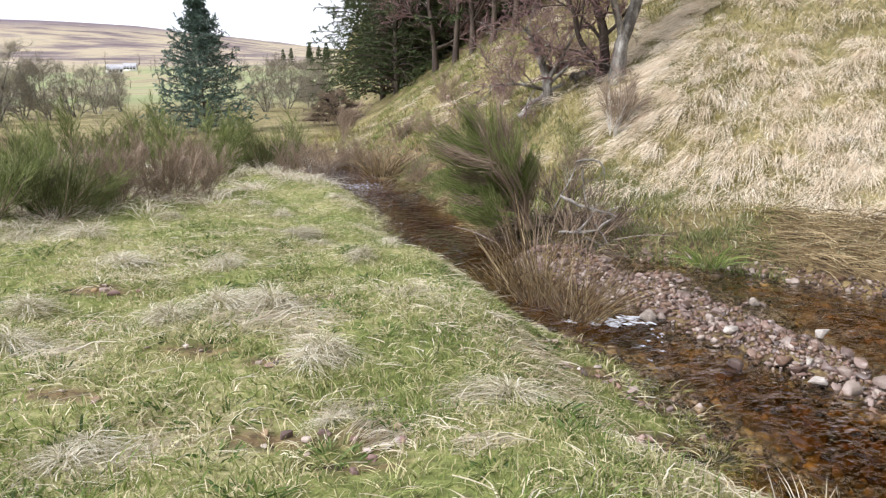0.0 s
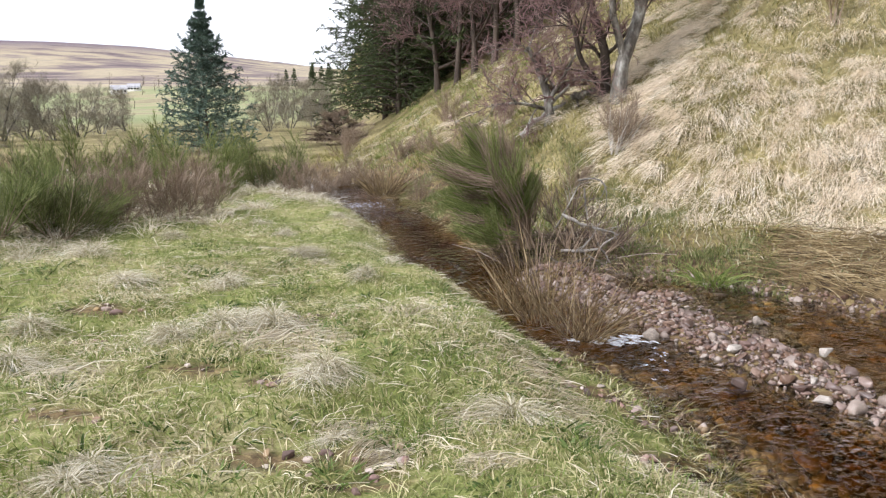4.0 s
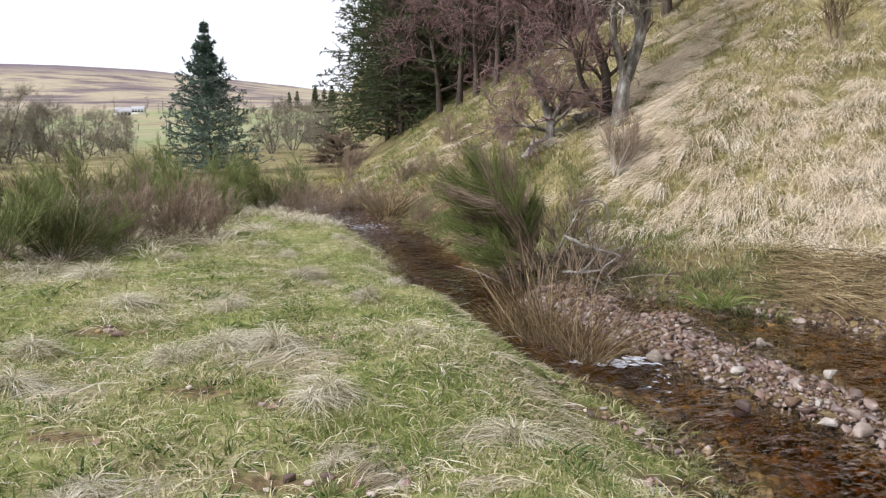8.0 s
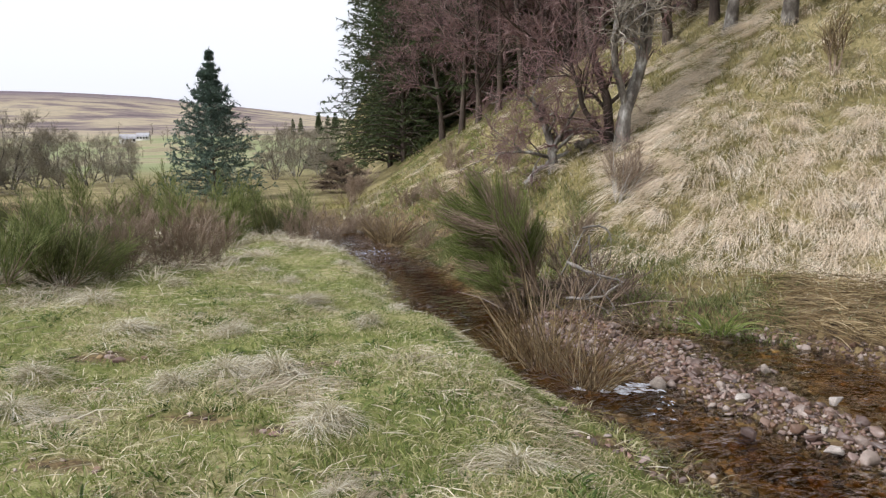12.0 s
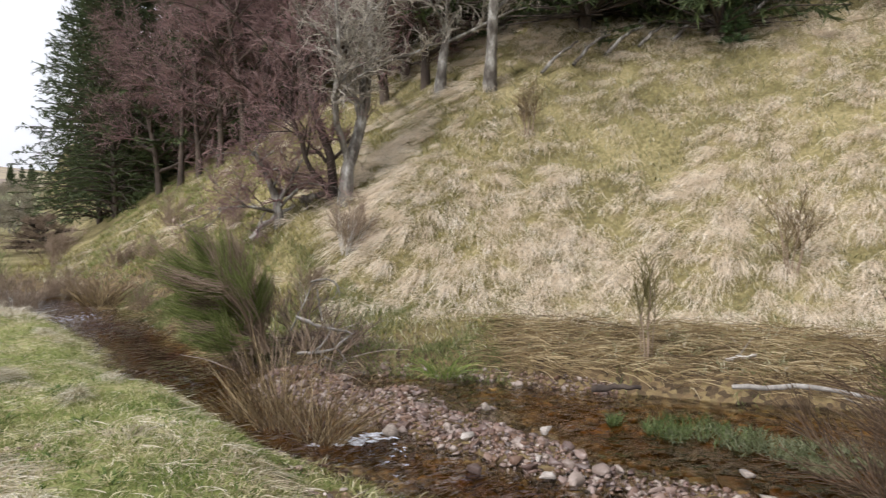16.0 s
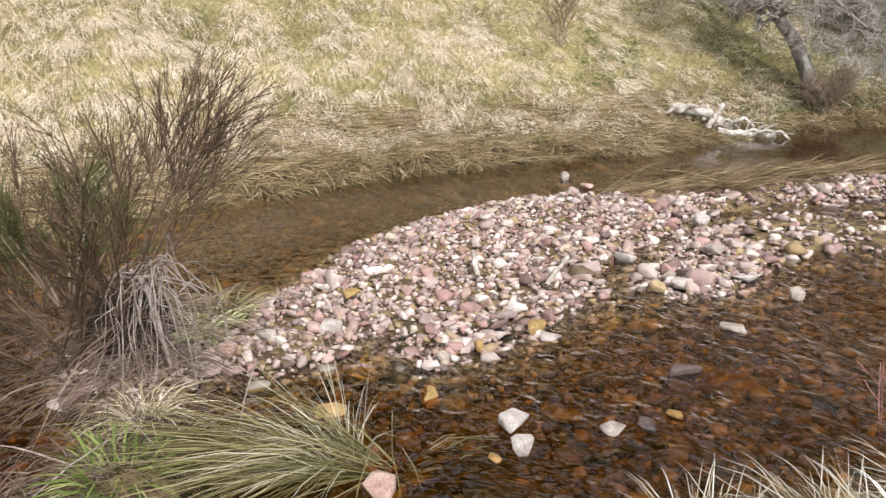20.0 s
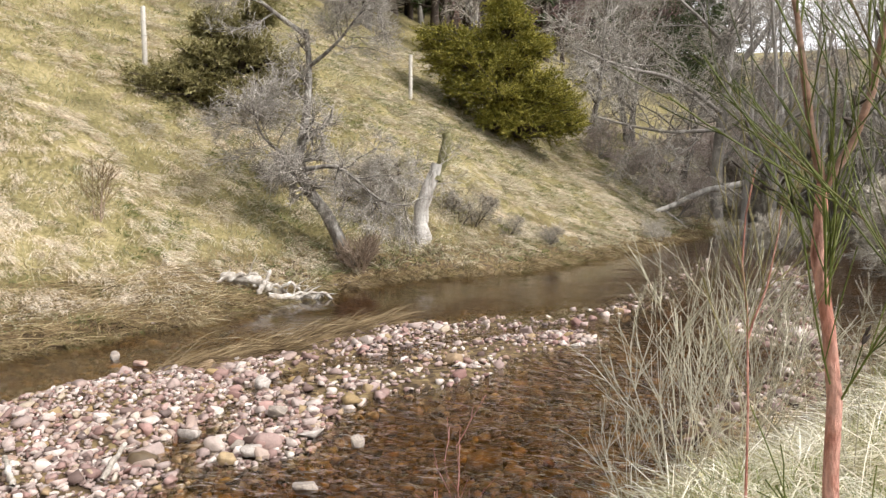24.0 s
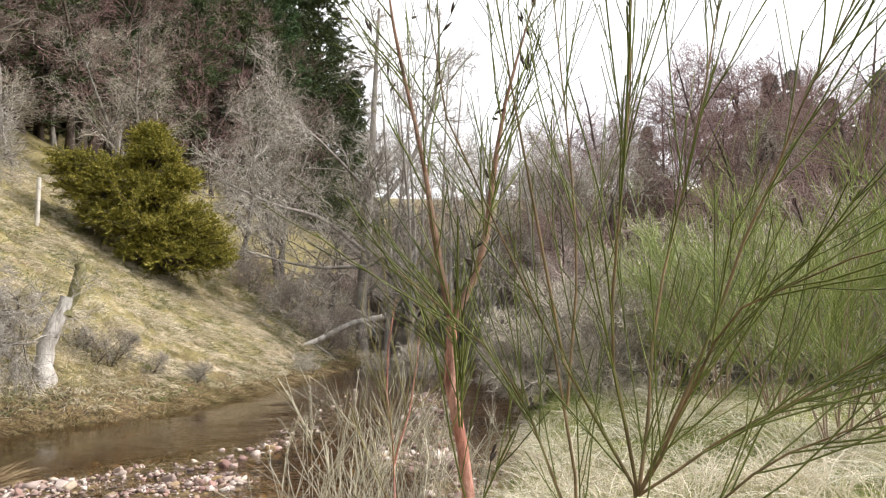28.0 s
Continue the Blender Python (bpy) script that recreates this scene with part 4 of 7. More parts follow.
# leafless trees on the slope
shaped_tree("crooked_birch", "low crooked leafless tree on the grassy slope", "tree", 5, [[spot(7.8, -3.1, 14.6), spot(7.6, -1.8, 14.6), spot(7.2, 0, 14.6), spot(6.0, 2.4, 14.4)], [spot(7.6, -1.4, 14.6), spot(8.6, 0.3, 14.6), spot(9.4, 1.8, 14.8)], [spot(7.5, -2.0, 14.6), spot(5.4, -1.6, 14.3), spot(3.4, -1.7, 14.1)]],
            [(0.10, 0.035), (0.05, 0.015), (0.04, 0.012)], (10, 1.15), ((9, 0.5), (8, 0.26)), lift=-0.05, fine=M_TWIG_R)
shaped_tree("lichened_alder", "leafless tree with pale lichen on its leaning trunk", "tree", 8, [[spot(12.6, -1.5, 14.4), spot(12.7, 1.1, 14.4), spot(13.8, 4.4, 14.6), spot(14.2, 8.5, 14.8), spot(14.6, 14, 15.0), spot(14.8, 20, 15.1)],
            [spot(12.75, 1.8, 14.4), spot(11.8, 5.2, 14.1), spot(12.2, 9.5, 13.9), spot(11.8, 15, 13.8)]], [(0.13, 0.04), (0.07, 0.022)], (17, 1.6), ((8, 0.75), (6, 0.34)), low=0.2, fine=M_TWIG_D, lift=0.45, angle=46, rt=0.004)
shaped_tree("dark_alder", "leafless tree with a dark crooked trunk", "tree", 9, [[spot(11.6, -1.5, 14.7), spot(11.5, 1.9, 14.7), spot(10.4, 5.1, 14.8), spot(9.7, 8.5, 14.9), spot(9.2, 14, 15.0)], [spot(11.5, -0.6, 14.7), spot(9.9, 1.3, 14.4), spot(9.3, 3.4, 14.3), spot(8.2, 6.0, 14.1)]],
            [(0.10, 0.03), (0.065, 0.02)], (16, 1.5), ((8, 0.7), (6, 0.34)), bark=M_BARK_D, fine=M_TWIG_R, lift=0.45, angle=46, rt=0.004)
larch = [bare_tree(40 + i, 8, (-0.05, 0), 1, 0.36, 0.1, 20, (10, 9), 0.06, 0.15, M_BARK_D, M_TWIG_R) for i in range(3)]
grey_tree = [bare_tree(80 + i, 8, (0, 0), 1 + (i == 2), 0.42, 0.14, 15, (9, 9), 0.1, 0.12, fork=0.15, fine=M_TWIG_D) for i in range(3)]
for i, (az, d, h) in enumerate([(-0.5, 28, 8), (2.2, 25, 8), (5.2, 23, 8), (8.5, 24, 8.5), (11, 23, 8), (15.5, 19, 8), (18.5, 18.5, 8), (-3.0, 32, 7), (3.6, 24, 8), (6.8, 23, 8), (9.6, 22, 8.5), (12.6, 21.5, 8.5), (17, 20, 8), (0.9, 26, 8), (20.5, 20, 8)]):
    planted("larch_tree", larch[i % 3], at(az, d), "leafless reddish-brown tree before the dark wood", "tree", "bare trees before the wood", 70 * i, h / 8)
for i, (az, d, h) in enumerate([(23.2, 16.6, 8), (28, 20.5, 7), (33, 21, 8), (19.5, 17.5, 7)]):
    planted("ash_tree", grey_tree[i % 2], at(az, d), "tall leafless tree with a grey trunk at the wood's edge", "tree", "bare trees before the wood", 80 * i, h / 8)

# upstream
A = 15.2
shaped_tree("leaning_alder", "leaning leafless alder with lichened bark on the stream bank", "tree", 71,
            [[spot(109.2, -5.0, A), spot(107.8, -1.9, A), spot(106.1, 0.6, A), spot(105.5, 2.2, A), spot(106.2, 5.8, A + 0.2), spot(106.4, 9.8, A + 0.3), spot(106.2, 11.8, A + 0.3)],
             [spot(106.2, 11.4, A + 0.3), spot(104.4, 12.6, A + 0.3), spot(100.4, 15.4, A + 0.2), spot(98.3, 17.7, A)], [spot(105.7, 1.8, A), spot(108.5, 2.0, A - 0.4), spot(111.5, -0.4, A - 0.5), spot(113.5, -0.8, A - 0.4)],
             [spot(106.4, 9.2, A + 0.3), spot(108.5, 11.0, A), spot(110.5, 13.5, A)], [spot(105.6, 2.4, A), spot(103.2, 4.0, A - 0.4), spot(102.2, 6.5, A - 0.6)]],
            [(0.14, 0.05), (0.055, 0.015), (0.05, 0.015), (0.045, 0.012), (0.04, 0.012)], (12, 1.1), ((13, 0.55), (11, 0.3)), low=0.25, rt=0.005)
shaped_tree("broken_trunk", "bleached broken tree trunk with a mossy top", "tree", 72, [[spot(114.6, -3.7, 16.6), spot(114.6, -1.1, 16.6), spot(115.2, 0.6, 16.6), spot(115.8, 2.25, 16.6)]], [(0.19, 0.13)], (5, 0.8), ((6, 0.5), (5, 0.3)), M_DEADWOOD, low=0.5, lift=-0.3, limb_ratio=0.12)
shaped_tree("mossy_snag", "short mossy snag leaning from the broken trunk", "tree", 73, [[spot(115.6, 1.5, 16.65), spot(116.3, 2.9, 16.65), spot(116.5, 4.6, 16.65)]], [(0.12, 0.1)], (3, 0.5), ((5, 0.3), (4, 0.2)), M_MOSS, limb_ratio=0.15)
D = 31
shaped_tree("wide_streamside_tree", "tall leafless grey tree with wide branches over the stream", "tree", 75, [[spot(135.8, -2.0, D), spot(135.9, 2.7, D), spot(136.3, 6.9, D), spot(136.8, 15.3, D), spot(137.3, 23.2, D)], [spot(136.2, 5.5, D), spot(133, 8, D - 2), spot(129.5, 9, D - 4), spot(126, 10.5, D - 5)],
            [spot(136.2, 4.5, D), spot(132, 4.5, D - 3), spot(127.5, 5.6, D - 5)], [spot(136.5, 10, D), spot(132.5, 14, D - 2), spot(129, 16.5, D - 3)], [spot(136.4, 8, D), spot(139.5, 12, D), spot(141.5, 17, D), spot(142, 23, D)]],
            [(0.24, 0.06), (0.10, 0.03), (0.09, 0.03), (0.08, 0.02), (0.13, 0.04)], (15, 2.8), ((10, 1.3), (9, 0.6)), M_BARK_P, rt=0.008)
shaped_tree("fallen_limb", "pale bent limb lying over the water's edge", "log", 76, [[spot(130.0, -2.0, 27), spot(132.9, -0.8, 27), spot(135.0, 0.2, 27.5), spot(137.9, 0.8, 28)]], [(0.07, 0.13)], (5, 1.3), ((6, 0.6), (5, 0.3)), M_DEADWOOD)
for i, (az, d, h, ln) in enumerate([(133.5, 34, 9, (0, 0)), (127, 33, 8, (0, 0)), (119, 31, 7, (0.05, 0)), (147, 26, 7, (0, 0)), (112, 30, 6, (0.1, 0)), (130, 36, 9, (0, 0)), (106, 31, 6, (0, 0)), (141, 34, 10, (0, 0)), (144, 31, 9, (0, 0))]):
    planted("streamside_tree", grey_tree[i % 3], at(az, d), "leafless grey tree at the foot of the wood", "tree", "bare trees upstream", 65 * i, h / 8)
for i, (az, d, h) in enumerate([(149, 27, 7), (152, 24, 7.0), (155, 26, 7.5), (158, 24, 7), (161, 27, 8.0), (164, 24, 8.0), (167.5, 26, 8.5), (171, 24, 8.5), (175, 26, 8), (179, 24, 8), (184, 26, 8), (150.5, 20, 4.5), (156.5, 19, 4.5), (162.5, 20, 5), (168.5, 19, 5), (174, 20, 5), (150, 31, 9), (153, 30, 8.5), (156, 32, 9), (159.5, 30, 9), (162, 32, 10), (165, 29, 10), (168, 31, 11), (170.5, 29, 10), (173, 31, 10), (148, 33, 8.5), (139, 40, 7), (140.2, 37, 6), (147, 43, 7), (141, 42, 6), (143, 44, 5.5), (145, 41, 6), (146.5, 38, 6.5), (142, 36, 4.5), (144.5, 35, 4.5), (154.5, 36, 10), (160.5, 36, 10.5), (164, 35, 11.5), (167, 36, 12),
                                  (147.5, 37, 11.5), (150.5, 35, 12), (153, 37, 12), (156, 34, 12), (158, 37, 12.5), (161, 33, 12.5), (163, 38, 13.5), (165.5, 33, 13), (168, 34, 13.5), (170, 36, 13.5), (172, 33, 13), (174.5, 35, 13), (145, 39, 10), (142.8, 41, 9), (140.6, 43, 8.5), (138.8, 44, 8.5)]):
    planted("larch_tree", larch[i % 3] if i > 4 else grey_tree[i % 2], at(az, d), "leafless brownish tree in the thicket behind the flat", "tree", "thicket trees", 75 * i, h / 8)
for i, (az, d, k, s) in enumerate([(137.2, 47, 0, 0.5), (138.4, 49, 1, 0.5), (136.2, 50, 1, 0.55), (139, 52, 0, 0.5), (141, 54, 1, 0.5), (140, 45, 0, 0.4), (142.2, 46, 1, 0.4), (144, 45, 0, 0.4), (143, 52, 0, 0.42), (145, 54, 1, 0.45), (147, 52, 0, 0.5), (149, 50, 1, 0.55), (152, 43, 0, 0.8), (157, 43, 1, 0.78), (162.5, 42, 0, 0.9), (166.5, 36, 0, 0.95), (169.5, 38, 1, 0.9), (174, 34, 0, 0.8), (179, 34, 1, 0.8), (186, 33, 0, 0.9), (151.4, 43, 0, 0.9), (157.4, 43, 1, 0.95)]):
    planted("spruce", edge_spruces[k], at(az, d), "spruce rising above the bare thicket", "tree", "spruces of the wood", 50 * i, s)


for i, (az, d, s) in enumerate([(165.9, 43, 2.7), (167.3, 44, 2.75), (163.6, 45, 2.3), (172.6, 42, 2.5)]):
    planted("tall_spruce", spruce_young, at(az, d), "pointed spruce standing over the bare thicket", "tree", "spruces of the wood", 50 * i, s)

M_JUNIPER = blades_mat("juniper_needles", ["55522e", "726c42", "8c8458", "a49a70"], thin=0.1, patch=0.9)


# yew and juniper on the slope
def evergreen_bush(seed, h, w, mat, lobes=26, squash=1.0):
    """A dense bush of flat cloud-like tiers."""
    rg = rng_of(seed)
    P = []
    for i in range(lobes):
        e = ((i + rg.uniform(0, 1)) / lobes) ** 1.25
        a = 2.4 * i + rg.uniform(-0.4, 0.4)
        R = w * (0.25 + 0.75 * (1 - e) ** 0.8) * rg.uniform(0.35, 0.75)
        c = np.array([R * math.cos(a), R * math.sin(a) * squash, h * (0.1 + 0.82 * e)])
        s = 0.34 * w * (1 - 0.55 * e)
        for j in range(19):
            tip = c + np.array([s * rg.normal() * 0.6, s * rg.normal() * 0.6, 0.026 * h * rg.normal() - 0.03 * h * rg.uniform()])
            P.append(arc((0.2 * c[0], 0.2 * c[1], c[2] * 0.7), tip, 5, 0.03 * h, 0.02, rg))
    P = np.array(P)
    R = np.linspace(0.03, 0.006, 5)[None] * np.ones((len(P), 1))
    S, SR = sprout(rg, P, R, 9, 0.55, 1.0, 0.13 * w, 50, 0.1, 3, 0.12, 0.5, 0.4, 0.2, flat=0.6)
    return raw_mesh("branchwork", *tubes(P[:, ::2], R[:, ::2], 3), mat=M_BARK_D), raw_mesh("foliage", *join([needles(rg, S, 26, 0.024 * w, 0.0085 * w, 0.6), needles(rg, P, 14, 0.026 * w, 0.009 * w, 0.7, 0, 0.55)]), mat=mat)


EN = ("branchwork", "foliage")


def tiered_bush(seed, tiers, mat):
    """An evergreen of flat drooping tiers, each given by its middle, height and reach."""
    g = rng_of(seed)
    P = []
    for x, z, r in tiers:
        for d in (-0.6, 0.0, 0.6):
            for j in range(34):
                a, q = g.uniform(0, 6.28), math.sqrt(g.uniform(0.05, 1))
                tip = np.array([x + r * q * math.cos(a), d * r + 0.8 * r * q * math.sin(a), z + 0.24 * r * g.normal() - 0.3 * r * q])
                P.append(arc((0.35 * x, 0.2 * d * r, max(0.2, z - 0.5 * r - 0.25)), tip, 5, 0.1 * r, 0.03, g))
    P = np.array(P)
    R = np.linspace(0.03, 0.006, 5)[None] * np.ones((len(P), 1))
    S, _ = sprout(g, P, R, 9, 0.5, 1.0, 0.42, 48, 0.05, 3, 0.12, 0.5, 0.4, 0.2, flat=0.7)
    leaf = join([needles(g, S, 17, 0.085, 0.032, 0.6), needles(g, P, 12, 0.09, 0.032, 0.7, 0, 0.5)])
    return raw_mesh("branchwork", *tubes(P[:, ::2], R[:, ::2], 3), mat=M_BARK_D), raw_mesh("foliage", *leaf, mat=mat)


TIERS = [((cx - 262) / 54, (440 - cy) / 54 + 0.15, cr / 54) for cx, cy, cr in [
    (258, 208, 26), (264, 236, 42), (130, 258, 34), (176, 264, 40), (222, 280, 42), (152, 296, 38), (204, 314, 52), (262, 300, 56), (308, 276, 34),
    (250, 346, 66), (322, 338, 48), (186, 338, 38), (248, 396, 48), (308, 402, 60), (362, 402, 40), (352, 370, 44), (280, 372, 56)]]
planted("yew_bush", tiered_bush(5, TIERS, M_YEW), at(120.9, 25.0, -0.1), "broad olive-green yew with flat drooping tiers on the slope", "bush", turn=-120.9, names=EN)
planted("juniper_bush", tiered_bush(6, [(-1.7, 0.9, 0.7), (-1.0, 0.7, 0.8), (-0.4, 1.4, 0.7), (0.2, 0.6, 0.9), (0.4, 1.9, 0.6), (1.0, 1.5, 0.7), (1.5, 0.9, 0.6), (0.9, 2.5, 0.4), (-0.2, 2.1, 0.4)], M_JUNIPER), at(100.4, 19.4), "dark green spreading juniper on the slope", "bush", turn=-100.4, names=EN)
planted("gorse_bush", evergreen_bush(8, 1.4, 1.7, M_BROOM_B, 14), at(-8.0, 30), "dark brown bush at the foot of the hill", "bush", names=EN)

# the valley: bare willows, a farmhouse, belts of trees
willow = [bare_tree(120 + i, 4.0, (0.05, 0), 4, 0.42, 0.045, 15, (9, 11), 0.08, 0.0, M_BARK, M_TWIG_F, fork=0.5, last=0) for i in range(3)]
for i, (az, d, s) in enumerate([(-31.5, 38, 0.9), (-30, 43, 1.0), (-28.5, 44, 0.75), (-26.8, 42, 0.72), (-25.3, 45, 0.75), (-24, 48, 0.7), (-22.5, 52, 0.65), (-12.8, 44, 0.7), (-11.3, 48, 0.8), (-9.8, 50, 0.75), (-10.8, 70, 0.9), (-8.8, 66, 0.9), (-33, 38, 1.0)]):
    planted("willow_tree", willow[i % 3], at(az, d), "bare brown willow on the valley floor", "tree", "willows in the valley", 90 * i, s)
belt = [conifer(130, 9, 0.3, 10, 5, 0.05, -0.2, M_FOREST, 6, (0.5, 0.2), 0.012), bare_tree(131, 7, (0, 0), 1, 0.4, 0.12, 8, (6, 5), 0.1, 0.1, M_BARK_D, M_TWIG_F)]
rg = rng_of(133)
for n, az0, az1, d, k, s in [(9, -11.6, -8.2, 420, 0, 1.1), (3, -28.6, -27.4, 300, 0, 0.9), (16, -19, -7, 330, 1, 1.0), (10, -30, -24, 360, 1, 0.9), (14, -24, -9, 560, 1, 1.1), (6, -21.5, -18.5, 410, 1, 0.9), (12, -31, -18, 250, 1, 0.8), (10, -14, -7, 180, 1, 0.8)]:
    for i in range(n):
        planted("far_spruce" if k == 0 else "far_tree", belt[k], at(rg.uniform(az0, az1), d * rg.uniform(0.95, 1.05)), "dark conifer in a far shelter belt" if k == 0 else "far leafless tree in the valley", "tree", "far trees of the valley", rg.uniform(0, 360), s * rg.uniform(0.7, 1.2))


def farmhouse(place, turn, w, d, h, label):
    ob = thing("farmhouse", place, label, "house", turn=turn)
    wall_m, roof_m, dark_m = surface("white_render", ["c9c6bf", "dedbd5"], 0.5, 6, 0.9, 0.1), surface("slate_roof", ["98979a", "b0afb0"], 0.6, 5, 0.7, 0.2), surface("window_dark", ["22262b", "33383e"], 1, 5, 0.2, 0.0)
    x, y = w / 2, d / 2
    V = [(-x, -y, -1), (x, -y, -1), (x, y, -1), (-x, y, -1), (-x, -y, h), (x, -y, h), (x, y, h), (-x, y, h), (-x, 0, h + 0.45 * d), (x, 0, h + 0.45 * d)]
    part("wall", raw_mesh("wall", V, [(0, 1, 5, 4), (1, 2, 6, 5), (2, 3, 7, 6), (3, 0, 4, 7)], [(4, 8, 7), (5, 6, 9)], wall_m), ob)
    e, t = 0.35, 0.2
    R = [(-x - e, -y - e, h - 0.2), (x + e, -y - e, h - 0.2), (x + e, 0, h + 0.45 * d + 0.1), (-x - e, 0, h + 0.45 * d + 0.1), (-x - e, y + e, h - 0.2), (x + e, y + e, h - 0.2)]
    R2 = [(a, b, c + t) for a, b, c in R]
    part("roof", raw_mesh("roof", R + R2, [(6, 7, 8, 9), (9, 8, 11, 10), (0, 3, 2, 1), (3, 4, 5, 2), (0, 1, 7, 6), (4, 10, 11, 5)], [], roof_m), ob)
    for i in range(4):
        px = -x + w * (i + 0.5) / 4
        Q = [(px - 0.5, -y - 0.03, 0.9), (px + 0.5, -y - 0.03, 0.9), (px + 0.5, -y - 0.03, 2.3), (px - 0.5, -y - 0.03, 2.3)]
        part("window", raw_mesh("window", Q + [(a, b + 0.05, c) for a, b, c in Q], [(0, 1, 2, 3), (4, 5, 1, 0), (3, 2, 6, 7), (0, 3, 7, 4), (1, 5, 6, 2)], None, dark_m), ob)
    return ob


farmhouse(at(-22.7, 420), 35, 7, 4.5, 2.2, "small white farmhouse with a slate roof in the valley")
farmhouse(at(-21.7, 440), 10, 6, 4, 1.8, "low farm building with a slate roof in the valley")

# ------------------------------------------------------------ broom bushes, rushes and dead growth
SN = ("stem", "crown")
b_green = [broom(200 + i, 1.0, 12, 0.95, 12, 8, (-0.3, 0), M_BROOM if i == 2 else M_BROOM_V, rt=0.0024, start=0.06, twig_len=0.22) for i in range(3)]
b_brown = [broom(210 + i, 1.0, 11, 0.95, 10, 8, (0, 0), M_BROOM_B, rt=0.0024, start=0.08, twig_len=0.2) for i in range(2)]
rg = rng_of(21)
for az, d, k, s in [(-31, 10.0, 0, 0.95), (-29, 10.6, 1, 0.9), (-27.3, 10.2, 2, 0.85), (-33, 9.2, 0, 0.9), (-25.4, 10.8, 0, 0.75), (-28, 12, 1, 1.0), (-24, 13, 1, 0.9), (-22, 15, 1, 1.0), (-19.5, 16, 1, 1.05), (-17, 17, 1, 1.1),
                    (-14.5, 18, 1, 1.1), (-12.5, 18.5, 2, 1.0), (-11, 20, 1, 1.1), (-26, 15, 1, 1.1), (-30, 14, 2, 1.0), (-15.5, 21, 1, 1.3), (-20.5, 19, 1, 1.3), (-35, 10, 1, 1.0), (-13.5, 16.5, 2, 0.75), (-16, 15, 1, 0.8)]:
    planted("broom_bush", b_green[k], at(az, d), "green broom bush with whippy upright twigs", "bush", "broom along the far side of the bank", rg.uniform(0, 360), s, SN)
for az, d, k, s in [(-19.3, 12.0, 0, 0.95), (-17.6, 12.4, 1, 0.85), (-21.0, 12.2, 1, 0.85), (-23.3, 11.2, 0, 0.8), (-10.0, 17, 0, 0.8), (-8.3, 18, 1, 0.8), (-6.8, 18, 0, 0.75), (-7.5, 23, 1, 1.2), (-3.5, 18.5, 1, 0.7), (0.5, 15, 0, 0.7), (-1.5, 17.5, 0, 0.6),
                    (-22.3, 13.5, 0, 0.95), (-18.5, 14, 1, 0.95), (-24.5, 11.8, 1, 0.9), (-26.3, 11.2, 0, 0.8), (-9.2, 15.5, 1, 0.6), (-11.5, 15, 0, 0.6), (-5.0, 16.8, 1, 0.6)]:
    planted("dead_broom_bush", b_brown[k], at(az, d), "brown leafless broom bush", "bush", "broom along the far side of the bank", rg.uniform(0, 360), s, SN)



def plume_broom(place, label, seed, plumes, green, dead):
    """A broom of brush-like plumes combed by the wind. plumes: where each springs, its tip, twigs, thickness, and whether it is dead."""
    g = rng_of(seed)
    ob = thing("windblown_broom", place, label, "bush")
    base = np.array(place)
    for root, tip, n, r, brown in plumes:
        root, tip = np.array(root) - base, np.array(tip) - base
        way = tip - root
        line = np.array([(0.05 * g.normal(), 0.05 * g.normal(), -0.05), 0.5 * root + np.array([0.08, 0, 0.0]), root, root + 0.45 * way])
        part("stem", raw_mesh("stem", *tubes(resample(line, 8)[None], np.linspace(0.014, 0.004, 8)[None], 5), mat=M_BROOM_B, smooth_=True), ob)
        t0 = g.uniform(-0.1, 0.55, (n, 1))
        t1 = np.minimum(t0 + g.uniform(0.35, 0.6, (n, 1)), 1.0 + 0.12 * g.uniform(size=(n, 1)))
        off = g.normal(size=(n, 3)) * r
        P = []
        for k in np.linspace(0, 1, 5):
            t = t0 + (t1 - t0) * k
            lift = np.array([0, 0, 0.10]) * (t - 0.35) ** 2 * np.linalg.norm(way) * 2.0
            P.append(root + way * t + lift + off * (0.45 + 0.75 * t - 0.55 * t * t) + g.normal(size=(n, 3)) * 0.006)
        P = np.stack(P, 1)
        tagged(part("plume", raw_mesh("plume", *tubes(P, np.linspace(0.0034, 0.002, 5)[None] * np.ones((n, 1)), 3), mat=dead if brown else green), ob), kind="stuff")
    return ob


g = rng_of(229)
PL = []
for (a0, e0), (a1, e1), brown, k, n in [((3.6, -6.6), (1.1, -3.5), 0, 6, 80), ((3.2, -7.2), (-0.2, -5.2), 0, 6, 80), ((3.5, -8.2), (-0.2, -6.9), 0, 6, 80), ((3.8, -9.0), (0.2, -8.4), 0, 6, 80), ((4.2, -10.2), (0.2, -9.9), 0, 6, 80), ((4.4, -11.2), (1.2, -11.0), 0, 5, 70),
                                        ((4.8, -7.0), (3.2, -3.8), 1, 7, 60), ((5.6, -7.6), (4.8, -4.8), 1, 6, 60), ((5.6, -10.6), (6.8, -7.2), 0, 7, 80), ((4.4, -10.8), (2.6, -9.0), 0, 6, 80), ((4.6, -9.0), (3.4, -6.6), 0, 5, 70), ((5.0, -8.8), (4.6, -6.2), 1, 5, 60)]:
    for j in range(k):
        dd = 9.25 + 0.28 * g.normal()
        q = 0.55 * g.normal(size=4)
        PL.append((spot(a0 + q[0], e0 + q[1], dd), spot(a1 + q[2], e1 + 0.8 * q[3], dd - 0.1), n, 0.075, (brown and j % 4 != 3) or (not brown and j % 6 == 5)))
plume_broom((0.98, 9.2, 0.05), "green broom bush combed sideways by the wind over the stream", 230, PL, M_BROOM_V, M_BROOM_B)
